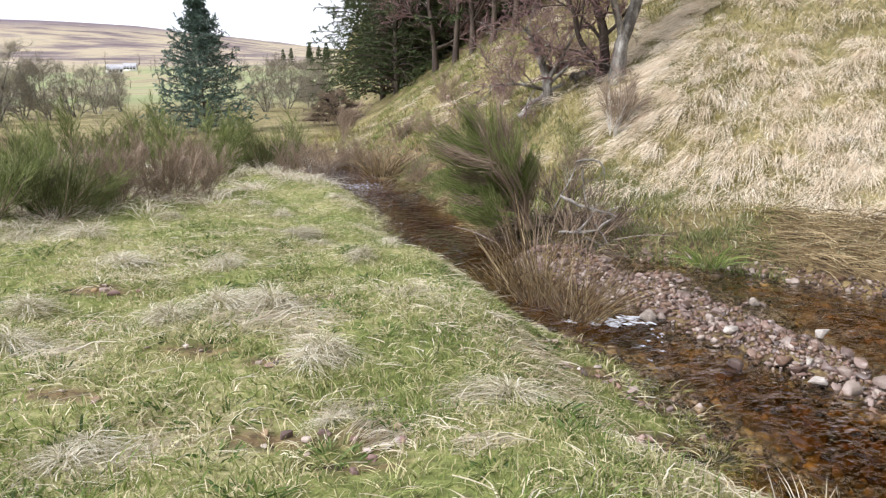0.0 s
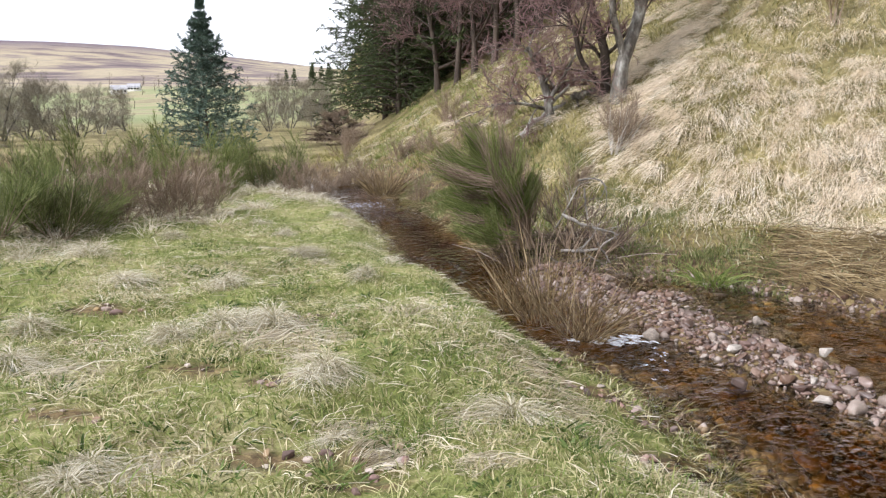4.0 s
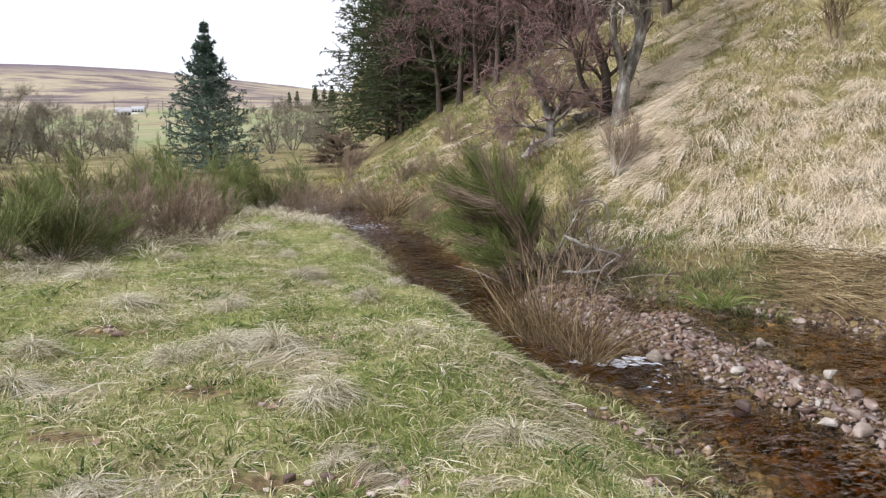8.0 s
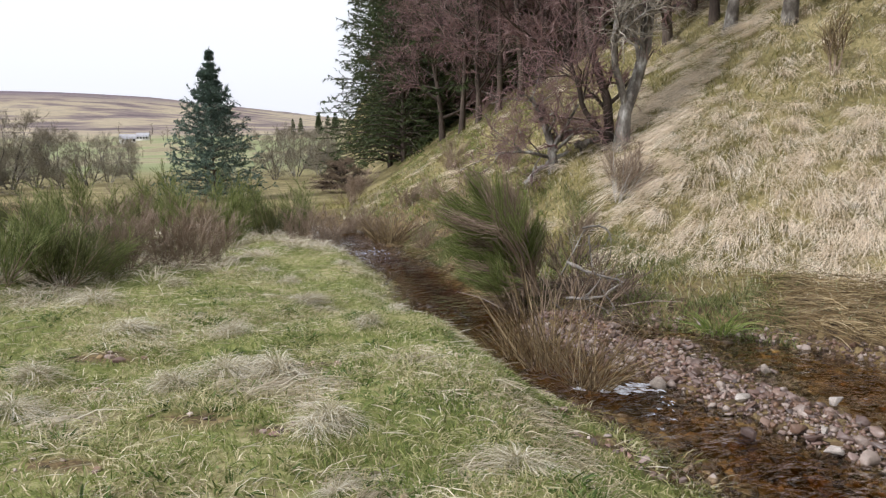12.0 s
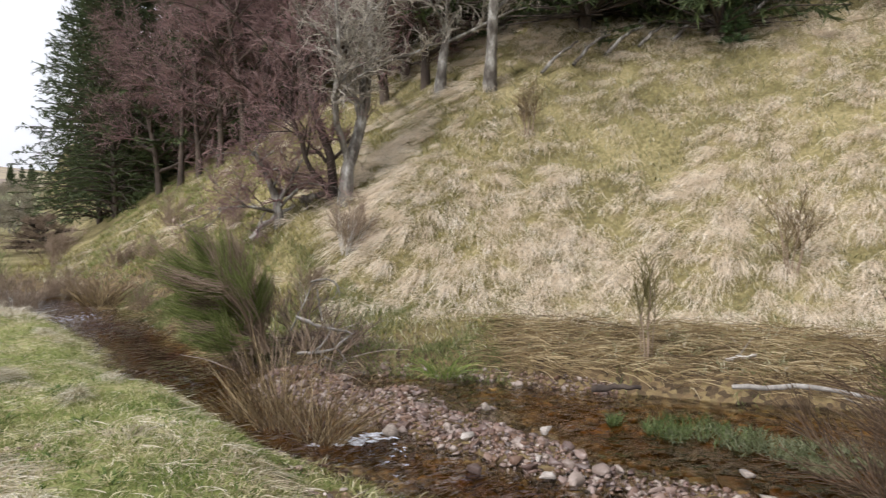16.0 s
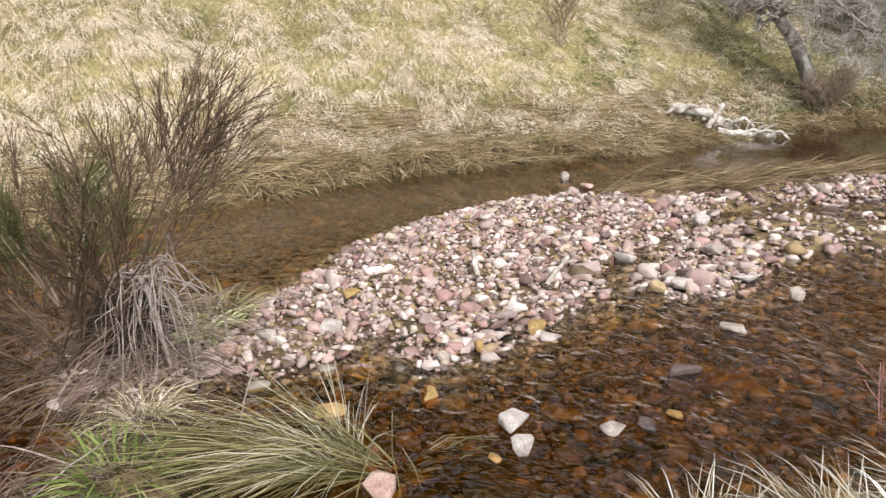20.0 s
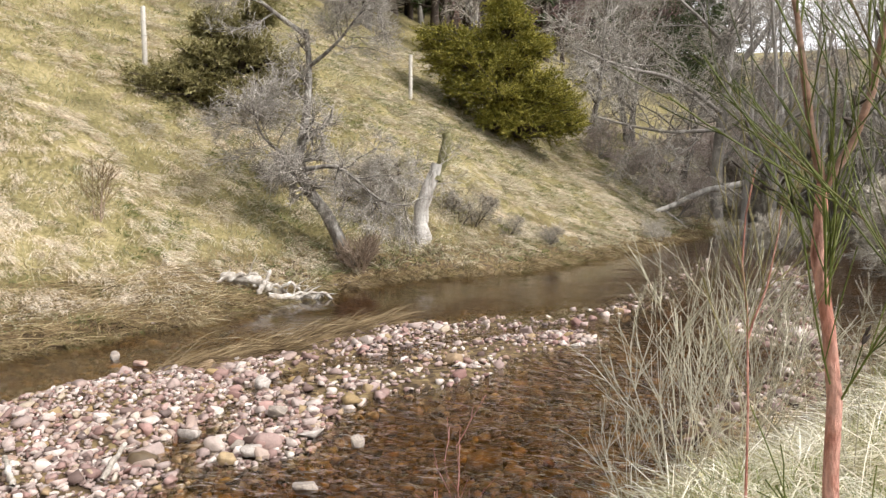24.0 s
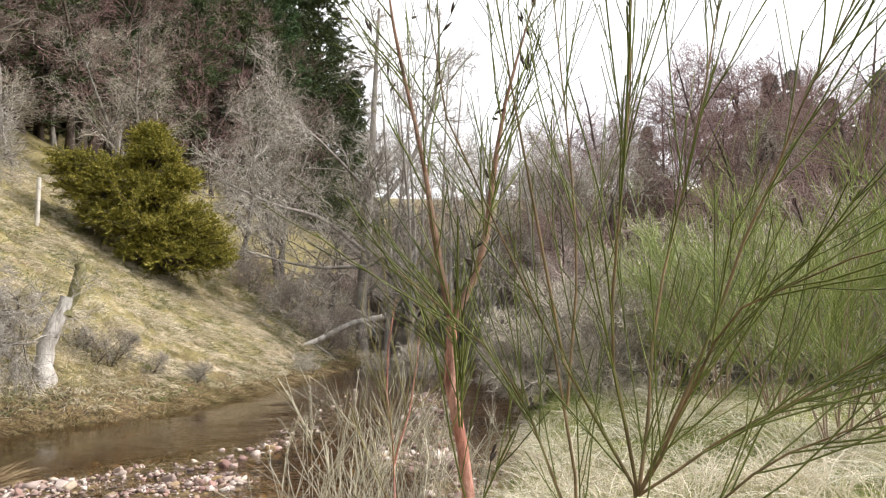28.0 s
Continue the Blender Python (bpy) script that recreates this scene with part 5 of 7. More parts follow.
for i in range(26):
    x, y = 0.75 + 1.1 * g.uniform(), 8.35 + 0.55 * g.uniform()
    z = max(ground_z(x, y), float(water_z(np.array([(x, y)]))[0]))
    a, L = g.uniform(0, 6.28), g.uniform(0.35, 0.75)
    P = np.array([(0, 0, 0), (0.15 * L * math.cos(a), 0.15 * L * math.sin(a), 0.55 * L), (0.4 * L * math.cos(a), 0.4 * L * math.sin(a), 0.95 * L)])
    ob = thing("dead_stalk", (x, y, z), "grey dead stalk standing below the windblown broom", "plant", "dead stalks by the stream")
    part("stalk", raw_mesh("stalk", *tubes(resample(P, 5)[None], np.linspace(0.005, 0.003, 5)[None], 5), mat=M_BROOM_B, smooth_=True), ob)
planted("dead_bush", broom(233, 0.8, 9, 0.9, 5, 3, (0.15, 0), M_LITTER, M_BROOM_B, rt=0.003), (1.5, 9.0, 0.1), "grey dead bush beside the windblown broom", "bush", names=SN)
planted("dead_bush", broom(234, 0.6, 7, 1.1, 4, 3, (0.3, -0.1), M_LITTER, M_BROOM_B, rt=0.003), (1.85, 8.7, 0.1), "grey dead bush beside the windblown broom", "bush", names=SN)
planted("slope_bush", broom(235, 0.85, 18, 0.5, 9, 6, (0.1, 0), M_BROOM_B, M_DEADWOOD, rt=0.0022, twig_len=0.2), at(12.5, 12.5), "brown twiggy bush on the slope below the trees", "bush", names=SN)
planted("dry_sapling", broom(237, 0.9, 9, 0.3, 5, 4, (0, 0), M_RUSH, rt=0.004), at(26.1, 14.9), "dry brown sapling on the hillside", "bush", names=SN)
planted("dry_sapling", broom(238, 1.2, 6, 0.3, 6, 4, (0, 0), M_RUSH, rt=0.003), at(44.6, 11.1), "dry brown sapling on the hillside", "bush", names=SN)
planted("thin_shrub", broom(239, 1.15, 5, 0.15, 6, 4, (0, 0), M_SEDGE, rt=0.003), at(35.0, 8.4), "thin upright shrub at the marsh edge", "bush", names=SN)
planted("dry_sapling", broom(236, 1.0, 5, 0.25, 6, 4, (0, 0), M_RUSH, rt=0.003), at(92, 13.5), "dry brown sapling on the hillside", "bush", names=SN)
planted("spruce_seedling", conifer(240, 1.3, 0.3, 10, 6, 0.05, -0.1, M_PINE, 5, (0.1, 0.03)), at(40.3, 17.6), "small green spruce seedling on the hillside", "tree")
for i, (az, d, s) in enumerate([(-2, 14.5, 0.5), (2.5, 13.2, 0.5), (5.5, 12.6, 0.55), (9.5, 11.8, 0.5), (0.2, 19, 0.8), (4.5, 16, 0.7)]):
    planted("bank_shrub", b_brown[i % 2], at(az, d), "small brown shrub in the grass of the bank", "bush", "small shrubs below the slope", 50 * i, s, SN)

M_BROOM_RB = blades_mat("broom_red_brown", ["32271d", "4e3e2e", "6a5744", "88745e"], thin=0.0, patch=2.5)
# the broom on the shingle: fine brown crown, drooping pale roots, washed-up litter
planted("river_broom", broom(251, 1.4, 13, 0.95, 10, 9, (0.05, 0.0), M_BROOM_RB, M_BROOM_RB, 0.011, rt=0.0018, twig_len=0.13, start=0.3), (4.0, 2.35, 0.45), "brown broom bush rooted on a washed-out mound", "bush", names=SN)
planted("river_broom", broom(252, 1.15, 15, 1.2, 9, 9, (-0.35, 0.5), M_BROOM_RB, M_BROOM_RB, 0.009, rt=0.002, twig_len=0.2, start=0.12, lift=0.15), (3.7, 2.6, 0.12), "low brown broom spreading over the water", "bush", names=SN)
planted("river_broom", broom(254, 0.75, 8, 0.7, 10, 10, (-0.1, 0.0), M_BROOM, M_BROOM_B, 0.008, rt=0.002, twig_len=0.25), (3.75, 2.55, 0.55), "green shoots in the middle of the broom", "bush", names=SN)
planted("river_broom", broom(267, 1.3, 6, 0.4, 11, 10, (0.28, -0.32), M_BROOM_RB, M_BROOM_RB, 0.010, rt=0.002, twig_len=0.12, start=0.45), (4.05, 2.3, 0.55), "taller arm of the brown broom leaning upstream", "bush", names=SN)
rg = rng_of(258)
M_LITTERWOOD = surface("root_wood", ["6c5f55", "8c7f75", "a89d92"], 12, 60, 0.9, 0.4)
roots = thing("exposed_roots", (3.86, 2.14, 0.62), "pale exposed roots drooping in a fan from the broom's foot", "roots")
for i in range(58):
    a = rg.uniform(2.4, 5.6)
    r, L = rg.uniform(0.08, 0.42), rg.uniform(0.3, 0.75)
    o = rg.normal(size=3) * np.array([0.07, 0.09, 0.06])
    line = np.array([(0, 0, 0), (0.4 * r * math.cos(a), 0.4 * r * math.sin(a), 0.05 * rg.normal()), (0.75 * r * math.cos(a + 0.4 * rg.normal()), 0.75 * r * math.sin(a), -0.4 * L), (r * math.cos(a + 0.3 * rg.normal()), r * math.sin(a), -L)]) + o + rg.normal(size=(4, 3)) * 0.03
    line[:, 2] = np.maximum(line[:, 2], -0.57)
    k = rg.uniform(0.35, 0.85)
    part("root", raw_mesh("root", *tubes(resample(line, 7)[None], np.linspace(0.006, 0.0025, 7)[None] * k, 4), mat=M_LITTERWOOD, smooth_=True), roots)
part("main_root", raw_mesh("main_root", *tubes(resample(np.array([(0.06, 0.14, 0.02), (0, 0, -0.02), (-0.03, -0.08, -0.3), (-0.08, -0.16, -0.58)]), 8)[None], np.linspace(0.02, 0.012, 8)[None], 7), mat=M_LITTERWOOD, smooth_=True), roots, "thick main root")
# the earth mound under it
bm = bmesh.new()
bmesh.ops.create_icosphere(bm, subdivisions=4, radius=1.0)
for v in bm.verts:
    n = noise.fractal(v.co * 3.5, 1.0, 2.0, 4)
    v.co = Vector((v.co.x * 0.24, v.co.y * 0.26, v.co.z * 0.36)) * (1 + 0.4 * n)
me = bpy.data.meshes.new("root_mound")
bm.to_mesh(me)
bm.free()
me.materials.append(surface("root_earth", ["2e2620", "463a30", "5a4c40"], 9, 60, 0.95, 1.0, dist=0.03))
mound = new("root_mound", me)
mound.location = (4.12, 2.42, 0.12)
tagged(mound, "washed-out earth mound under the broom", "earth mound")
# brown thatch hanging over the mound and trailing to the water
g = rng_of(262)
ob = thing("root_thatch", (3.95, 2.3, 0.0), "brown thatch of dead twigs hanging over the broom's mound", "litter")
O = np.column_stack([0.2 * g.normal(size=260), 0.22 * g.normal(size=260), 0.1 + 0.32 * g.uniform(size=260)])
tagged(part("thatch", raw_mesh("thatch", *arched(g, O, 0.5, 0.006, unit(O * np.array([1, 1, 0])) * 1.4, 0.5, 1.6, 0.35), mat=M_LITTER), ob), kind="stuff")
O = np.column_stack([-0.25 + 0.28 * g.normal(size=170), -0.05 + 0.3 * g.normal(size=170), 0.08 + 0.12 * g.uniform(size=170)])
tagged(part("trailing_brush", raw_mesh("trailing_brush", *arched(g, O, 0.4, 0.005, np.array([-1.4, 0.5, 0]), 0.4, 0.9, 0.6), mat=M_LITTER), ob), kind="stuff")
thicket = [bare_tree(150 + i, 1.6, (0.05, 0), 6, 0.55, 0.022, 10, (8, 8), 0.05, 0.05, M_BARK_P, M_TWIG_B if i else M_TWIG_RB, fork=0.8, last=0) for i in range(3)]
slope_thicket = bare_tree(153, 1.6, (0.05, 0), 6, 0.5, 0.02, 9, (7, 7), 0.05, 0.05, M_BARK_D, M_TWIG_D, fork=0.8, last=0)
planted("slope_brush", broom(255, 0.75, 18, 0.8, 8, 6, (0, 0), M_BROOM_B, rt=0.004), at(110.0, 14.8), "dark brown brushwood at the foot of the alder", "bush", names=SN)
for i, (az, d, s) in enumerate([(117.3, 17.4, 0.6), (112.3, 17.2, 0.7), (111.0, 17.8, 0.6), (118.4, 17.6, 0.5), (108.3, 17.2, 0.6), (104.5, 16.9, 0.6), (113.2, 17.8, 0.8), (121, 17.9, 0.35), (124, 18.5, 0.35)]):
    planted("slope_brush", slope_thicket, at(az, d), "grey tangled brushwood round the alder and the broken trunk", "bush", "brushwood on the slope", 83 * i, s)
for i, (az, d, s, k) in enumerate([(130, 29, 1.8, 0), (133, 28, 1.8, 0), (127.5, 30, 1.6, 0), (131.5, 32, 2.0, 0), (135, 30, 1.8, 1), (132, 23, 1.0, 1), (139, 33, 2.2, 1), (142, 31, 2.4, 1), (145, 30, 2.4, 1), (141, 22, 1.3, 1), (137.5, 25, 1.3, 1), (149, 15, 1.5, 1), (152, 13.5, 1.4, 1), (155, 16, 1.8, 1), (158, 14.5, 1.7, 1), (161, 16, 1.9, 0), (164, 15, 1.8, 1), (167, 17, 2.0, 0), (170, 15, 1.9, 1), (173, 16, 2.0, 0), (147, 19, 1.9, 1), (151, 19, 2.0, 1), (157, 20, 2.2, 0), (163, 21, 2.4, 0), (169, 21, 2.4, 0), (124, 18.6, 0.5, 1)]):
    planted("bramble", thicket[1 + i % 2] if k else thicket[0], at(az, d), "grey leafless scrub by the stream" if k else "reddish-brown bramble thicket by the stream", "bush", "scrub upstream", az * 7, s * (0.8 + 0.09 * (i % 5)) * (0.62 if az < 148 else 1.0))


g = rng_of(266)
for i in range(20):
    az = 136.5 + 0.62 * i
    planted("bramble", thicket[i % 3], at(az, 36 + 3.2 * (i % 5)), "grey leafless scrub on the rise behind the stream" if i % 3 else "reddish-brown scrub on the rise behind the stream", "bush", "scrub upstream", 53 * i, g.uniform(2.4, 3.6))


M_POD = surface("dark_pod", ["2e2722", "453a32"], 40, 200, 0.7, 0.2)


# close growth beside the camera's last view
def whippy(name, label, lines, radii, seed, side, twig, wood, green, length=(0.42, 0.26), start=0.2, rt=0.0013, angle=20, pods=0, upper=None):
    """A broom with stems of a known shape, each a part, and its green twigs."""
    rg = rng_of(seed)
    base = np.array(lines[0][0])
    ob = thing(name, base, label, "bush")
    P = np.stack([resample(np.array(l) - base, 9) for l in lines])
    P[:, 1:-1] += rg.normal(size=P[:, 1:-1].shape) * 0.003
    R = np.stack([np.linspace(a, b, 9) for a, b in radii]) * rg.uniform(0.9, 1.12, (len(radii), 9))
    for i in range(len(P)):
        part("stem", raw_mesh("stem", *tubes(P[i:i + 1], R[i:i + 1], 7), mat=upper if upper and i else wood, smooth_=True), ob)
    A_, RA = sprout(rg, P, R, side, start, 1.0, length[0], angle, 0.25, 5, 0.05, 0.5, 0.4, 0.3)
    B_, RB = sprout(rg, A_, RA, twig, 0.15, 1.0, length[1], angle, 0.2, 4, 0.05, 0.6, 0.5, 0.25)
    for i in range(len(A_)):
        part("shoot", raw_mesh("shoot", *tubes(A_[i:i + 1], np.clip(RA[i:i + 1], rt * 1.5, 0.0036), 4), mat=green), ob)
    part("crown", raw_mesh("crown", *tubes(B_, np.clip(RB, rt, 0.0024), 3), mat=green), ob)
    for i in range(pods):
        o, d = line_at(B_[(i * 7) % len(B_)][None], np.array([rg.uniform(0.4, 0.95)]))
        d = unit(d + 0.5 * rg.normal(size=(1, 3)))
        line = o[:, None] + d[:, None] * np.array([0, 0.012, 0.028, 0.042])[None, :, None]
        part("seed_pod", raw_mesh("seed_pod", *tubes(line, np.array([[0.001, 0.005, 0.0045, 0.0008]]), 5), mat=M_POD, smooth_=True), ob)
    return ob


K = 1.75
foot = at(155.7, K, -0.05)
J = spot(155.7, -12.0, K)
whippy("near_broom", "tall green broom with slender ribbed stems", [
    [foot, spot(155.9, -24, K), J, spot(151.6, -5.2, K), spot(149.1, 7.3, K), spot(147.2, 17.7, K), spot(146.0, 26, K)],
    [J, spot(154.3, -1.1, K - 0.1), spot(155.9, 13.2, K - 0.15), spot(156.9, 26, K - 0.15)],
    [J, spot(157.9, 2.9, K + 0.1), spot(160.7, 12.8, K + 0.15), spot(163.5, 25, K + 0.2)],
    [J, spot(159.9, -3.5, K), spot(164.1, 6.6, K), spot(167.8, 14.0, K), spot(172.3, 22, K)],
    [J, spot(159.9, -4.3, K - 0.1), spot(162.7, 0.4, K - 0.2), spot(168.2, 3.3, K - 0.25), spot(174, 5.0, K - 0.3)],
    [J, spot(162.3, -7.7, K), spot(171.8, -2.2, K), spot(178, 1, K)],
    [spot(156.5, -18, K), spot(161.7, -11.8, K), spot(165.8, -8.7, K), spot(173, -5.6, K)]],
    [(0.0068, 0.0018), (0.0042, 0.0016), (0.0042, 0.0016), (0.0048, 0.0016), (0.0038, 0.0014), (0.0038, 0.0014), (0.0038, 0.0014)], 281, 13, 3, M_BROOM_W, M_BROOM_N, (0.5, 0.26), 0.06, angle=19)
K2 = 1.95
whippy("near_broom", "tall green broom leaning towards the stream", [
    [at(151.2, K2, -0.05), spot(151.4, -20, K2), spot(151.4, -12.2, K2), spot(150.8, -5.2, K2), spot(149.3, 0.6, K2), spot(145.4, 8.6, K2), spot(142.3, 16, K2), spot(141, 24, K2)],
    [spot(151.3, -15, K2), spot(147.5, -5.2, K2), spot(144.5, -1.0, K2), spot(138.4, 4.3, K2)],
    [spot(150.9, -6, K2), spot(151.8, 4, K2), spot(151.5, 15, K2), spot(150.5, 26, K2)]],
    [(0.0055, 0.0018), (0.004, 0.0014), (0.004, 0.0014)], 283, 14, 3, M_BROOM_W, M_BROOM_N, (0.48, 0.26), 0.1, angle=19)
Q = 2.5
whippy("red_stemmed_broom", "old broom with a forked reddish woody stem", [
    [at(143.9, Q, -0.05), spot(143.9, -22, Q), spot(143.6, -12.3, Q), spot(142.9, -7.6, Q), spot(142.3, -2.6, Q), spot(142.6, 0.7, Q)],
    [spot(142.6, 0.4, Q), spot(141.4, 6.6, Q), spot(140.2, 13.8, Q), spot(138.5, 21.5, Q), spot(137.6, 28, Q)],
    [spot(142.6, 0.4, Q), spot(144.8, 4.5, Q), spot(145.6, 9.5, Q), spot(147.2, 17.7, Q), spot(150.0, 25, Q)]],
    [(0.026, 0.02), (0.013, 0.0025), (0.014, 0.0025)], 285, 14, 5, M_BARK_R, M_BROOM_N, (0.6, 0.32), 0.2, 0.0015, 26, 70, surface("broom_upper_stem", ["5c4436", "7a5c4c", "8a7060", "4e4030"], 12, 60, 0.85, 0.5, dist=0.004))
whippy("red_stemmed_broom", "thin reddish broom stem at the water's edge", [[at(138.4, 3.6, -0.05), spot(138.2, -10, 3.6), spot(137.6, -4, 3.6), spot(138.4, 2, 3.6)], [spot(138.2, -10, 3.6), spot(139.6, -5, 3.6), spot(140.2, 0, 3.6)]],
       [(0.007, 0.003), (0.005, 0.002)], 286, 8, 5, M_BARK_R, M_SEDGE, (0.5, 0.3), 0.3, 0.0018, 24)
weeds = broom(264, 1.45, 5, 0.35, 6, 4, (-0.05, 0), M_WEEDS, M_WEEDS, 0.006, rt=0.0018, twig_len=0.18)
for i, (az, d, s) in enumerate([(134.3, 4.2, 0.95), (136.6, 4.4, 0.9), (133, 4.0, 0.8), (139.5, 4.7, 0.95), (145.5, 4.6, 0.7), (131, 3.8, 0.55), (137.9, 5.0, 0.95)]):
    planted("dry_weeds", weeds, at(az, d), "grey-green dry weeds at the water's edge", "bush", "dry weeds on the near bank", 70 * i, s, SN)
b_flat = [broom(270 + i, 2.2, 12, 0.5, 9, 9, (0.1, 0), M_BROOM_L, M_BROOM_B, 0.012, rt=0.0022, twig_len=0.2) for i in range(2)]
for i, (az, d, s) in enumerate([(158.5, 13, 1.3), (161.5, 12, 1.3), (165, 11, 1.3), (168.5, 8.6, 1.1), (172, 9.4, 1.35), (176, 8.5, 1.3)]):
    planted("broom_bush", b_flat[i % 2], at(az, d), "bright green broom bush on the flat", "bush", "broom on the flat", 60 * i, s, SN)
red_weed = broom(290, 0.8, 2, 0.2, 3, 1, (0, 0), M_BARK_R, M_BARK_R, 0.004, rt=0.002)
for i, (az, d, s) in enumerate([(116.5, 4.1, 1.0), (117.3, 4.3, 0.8), (119, 4.0, 0.6)]):
    planted("red_stalk", red_weed, at(az, d), "thin reddish dead stalk by the water", "plant", "red stalks", 60 * i, s, SN)


# rushes and sedges
M_SEDGE_V = blades_mat("pale_sedge", ["6c7440", "99a062", "c4c498", "dcd8b8"], patch=2.0)


def rush(name, place, n, length, width, radius, spread, droop, mat, label, seed, lean=None, group=""):
    ob = thing(name, place, label, "grass", group)
    part("tuft", tuft_mesh(seed, int(n * 0.6), length, width, radius, spread, droop, mat, lean), ob)
    part("outer_tuft", tuft_mesh(seed + 50, int(n * 0.4), length * 0.75, width, radius * 1.1, spread * 1.25, droop * 1.4, mat, lean), ob)
    return ob


rush("rush_clump", (0.85, 6.5, -0.05), 150, 1.0, 0.007, 0.22, 0.45, 0.12, M_RUSH, "brown rush clump leaning over the water", 301, (-0.05, 0.0))
rush("rush_clump", (1.12, 5.95, -0.03), 190, 0.72, 0.006, 0.2, 0.55, 0.35, M_RUSH, "brown rush clump at the water's edge", 302, (0.05, 0))
rush("rush_clump", (0.55, 6.75, -0.03), 90, 0.6, 0.006, 0.14, 0.5, 0.25, M_RUSH, "thin brown rush clump at the water's edge", 315, (-0.1, 0))
rush("sedge_clump", (3.0, 0.7, 0.08), 150, 0.85, 0.006, 0.13, 0.6, 1.1, M_SEDGE, "olive sedge clump trailing over the stony bank", 303, (-0.35, 1.0))
rush("sedge_clump", (3.1, 0.45, 0.0), 150, 0.6, 0.006, 0.12, 0.4, 1.6, M_SEDGE, "olive sedge clump trailing in the water", 304, (0.5, -1.6))
rush("sedge_clump", (2.68, 7.45, 0.02), 130, 0.36, 0.010, 0.18, 0.9, 0.8, M_GREEN, "bright green sedge clump at the shingle's edge", 305)
rush("sedge_clump", (2.75, 1.75, 0.1), 160, 0.3, 0.010, 0.16, 0.9, 0.8, M_GREEN, "bright green grass clump among flood litter", 306)
rush("sedge_clump", (4.6, 2.05, 0.1), 140, 0.35, 0.014, 0.16, 0.8, 0.8, M_SEDGE, "variegated sedge clump beside the broom", 307)
rush("sedge_clump", (4.35, 2.05, 0.1), 130, 0.3, 0.016, 0.14, 0.9, 0.9, M_SEDGE_V, "pale-striped sedge clump beside the broom", 309)
rush("pale_grass_clump", (3.35, 1.95, 0.06), 170, 0.34, 0.007, 0.12, 0.9, 1.3, M_STRAW, "bleached drooping grass clump in the flood litter", 313)
rush("sedge_clump", (3.0, 1.0, 0.05), 150, 0.95, 0.0055, 0.12, 0.45, 0.7, M_SEDGE, "olive sedge fan combed along the water", 314, (-0.45, 1.4))
rush("sedge_clump", (3.05, 0.85, 0.06), 120, 0.7, 0.0055, 0.12, 0.8, 0.6, M_WEEDS, "straw-coloured dead sedge leaves in the olive clump", 317, (-0.2, 0.7))
rush("rush_clump", (-1.05, 13.2, 0.1), 160, 0.6, 0.012, 0.25, 0.5, 0.3, M_RUSH, "brown rush clump at the stream bend", 308)
for i, (x, y, L) in enumerate([(2.6, -0.75, 0.4), (2.75, -1.3, 0.45), (3.0, -1.9, 0.45), (3.3, -2.6, 0.4), (2.45, -0.2, 0.25)]):
    rush("pale_grass_clump", (x, y, ground_z(x, y)), 200, L, 0.006, 0.2, 0.6, 0.8, M_TUSS if i % 2 else M_STRAW, "pale dead grass clump on the water's edge", 310 + i, (0.1, 0.05), "pale clumps on the near bank")

# ------------------------------------------------------------ grass
M_WEED = blades_mat("dark_weed", ["35431f", "475a2a", "5d6f38", "74824c"], patch=1.5)


def stuff(name, pieces, mat, label, category="grass"):
    return tagged(new(name, raw_mesh(name, *pieces, mat=mat)), label, category, kind="stuff")


def rad(P):
    return np.maximum(np.hypot(P[:, 0], P[:, 1]), 1.0)


def washed(P):
    """The low corner of the bank that floods have scoured and littered."""
    return 1 - smooth(0.75, 1.2, np.hypot((P[:, 0] - 1.9) / 0.85, (P[:, 1] - 2.5) / 1.2))


def azm(P):
    return np.degrees(np.arctan2(P[:, 0], P[:, 1]))


rg = rng_of(401)
# short turf on the camera's bank, thinning with distance
O = scatter(rg, 120000, -9, 3.2, 1.6, 17, lambda P, a, b: (a > 0.08) * np.clip((4.5 / rad(P)) ** 1.2, 0, 1) * (1 - 0.95 * bare_soil(P)) * (1 - 0.8 * washed(P)) * (0.35 + 0.65 * smooth(-0.7, 0.4, wobble(P, 0.5, 11))))
k = wobble(O[:, :2], 0.7, 12) + 0.45 * smooth(1.5, 0.2, lie(O[:, :2])[1]) + 0.35 * rg.normal(size=len(O)) > 0.15
stuff("lawn", blades(rg, O[~k], 0.06, 0.006, None, 1.0, 0.9), M_LAWN, "short mixed green and straw-coloured turf")
stuff("green_lawn", blades(rg, O[k], 0.062, 0.006, None, 0.8, 0.7), M_GREEN, "fresh green grass among the turf")
# dead grass lying in patches
C = scatter(rg, 1800, -9, 2, 2.2, 16, lambda P, a, b: (a > 0.4) * (1 - 0.95 * bare_soil(P)) * smooth(-0.2, 0.6, wobble(P, 0.8, 15)) * np.clip(6.0 / rad(P), 0, 1))
stuff("dead_turf", clumps(rg, C, 26, 0.1, 0.17, 0.005, 1.6, 1.6), M_STRAW, "flattened pale dead grass on the bank")
C = scatter(rg, 420, -9, 2, 2.2, 16, lambda P, a, b: (a > 0.4) * (1 - 0.95 * bare_soil(P)) * np.clip(5.0 / rad(P), 0, 1))
stuff("grass_wisps", clumps(rg, C, 20, 0.05, 0.15, 0.005, 0.8, 0.9), M_GREEN, "small tufts of taller green grass")
C = scatter(rg, 2000, -9, 2, 2.2, 18, lambda P, a, b: (a > 0.25) * np.clip(6.5 / rad(P), 0, 1) * (1 - 0.9 * bare_soil(P)) * (0.25 + 0.75 * smooth(-0.5, 0.5, wobble(P, 0.6, 61))))
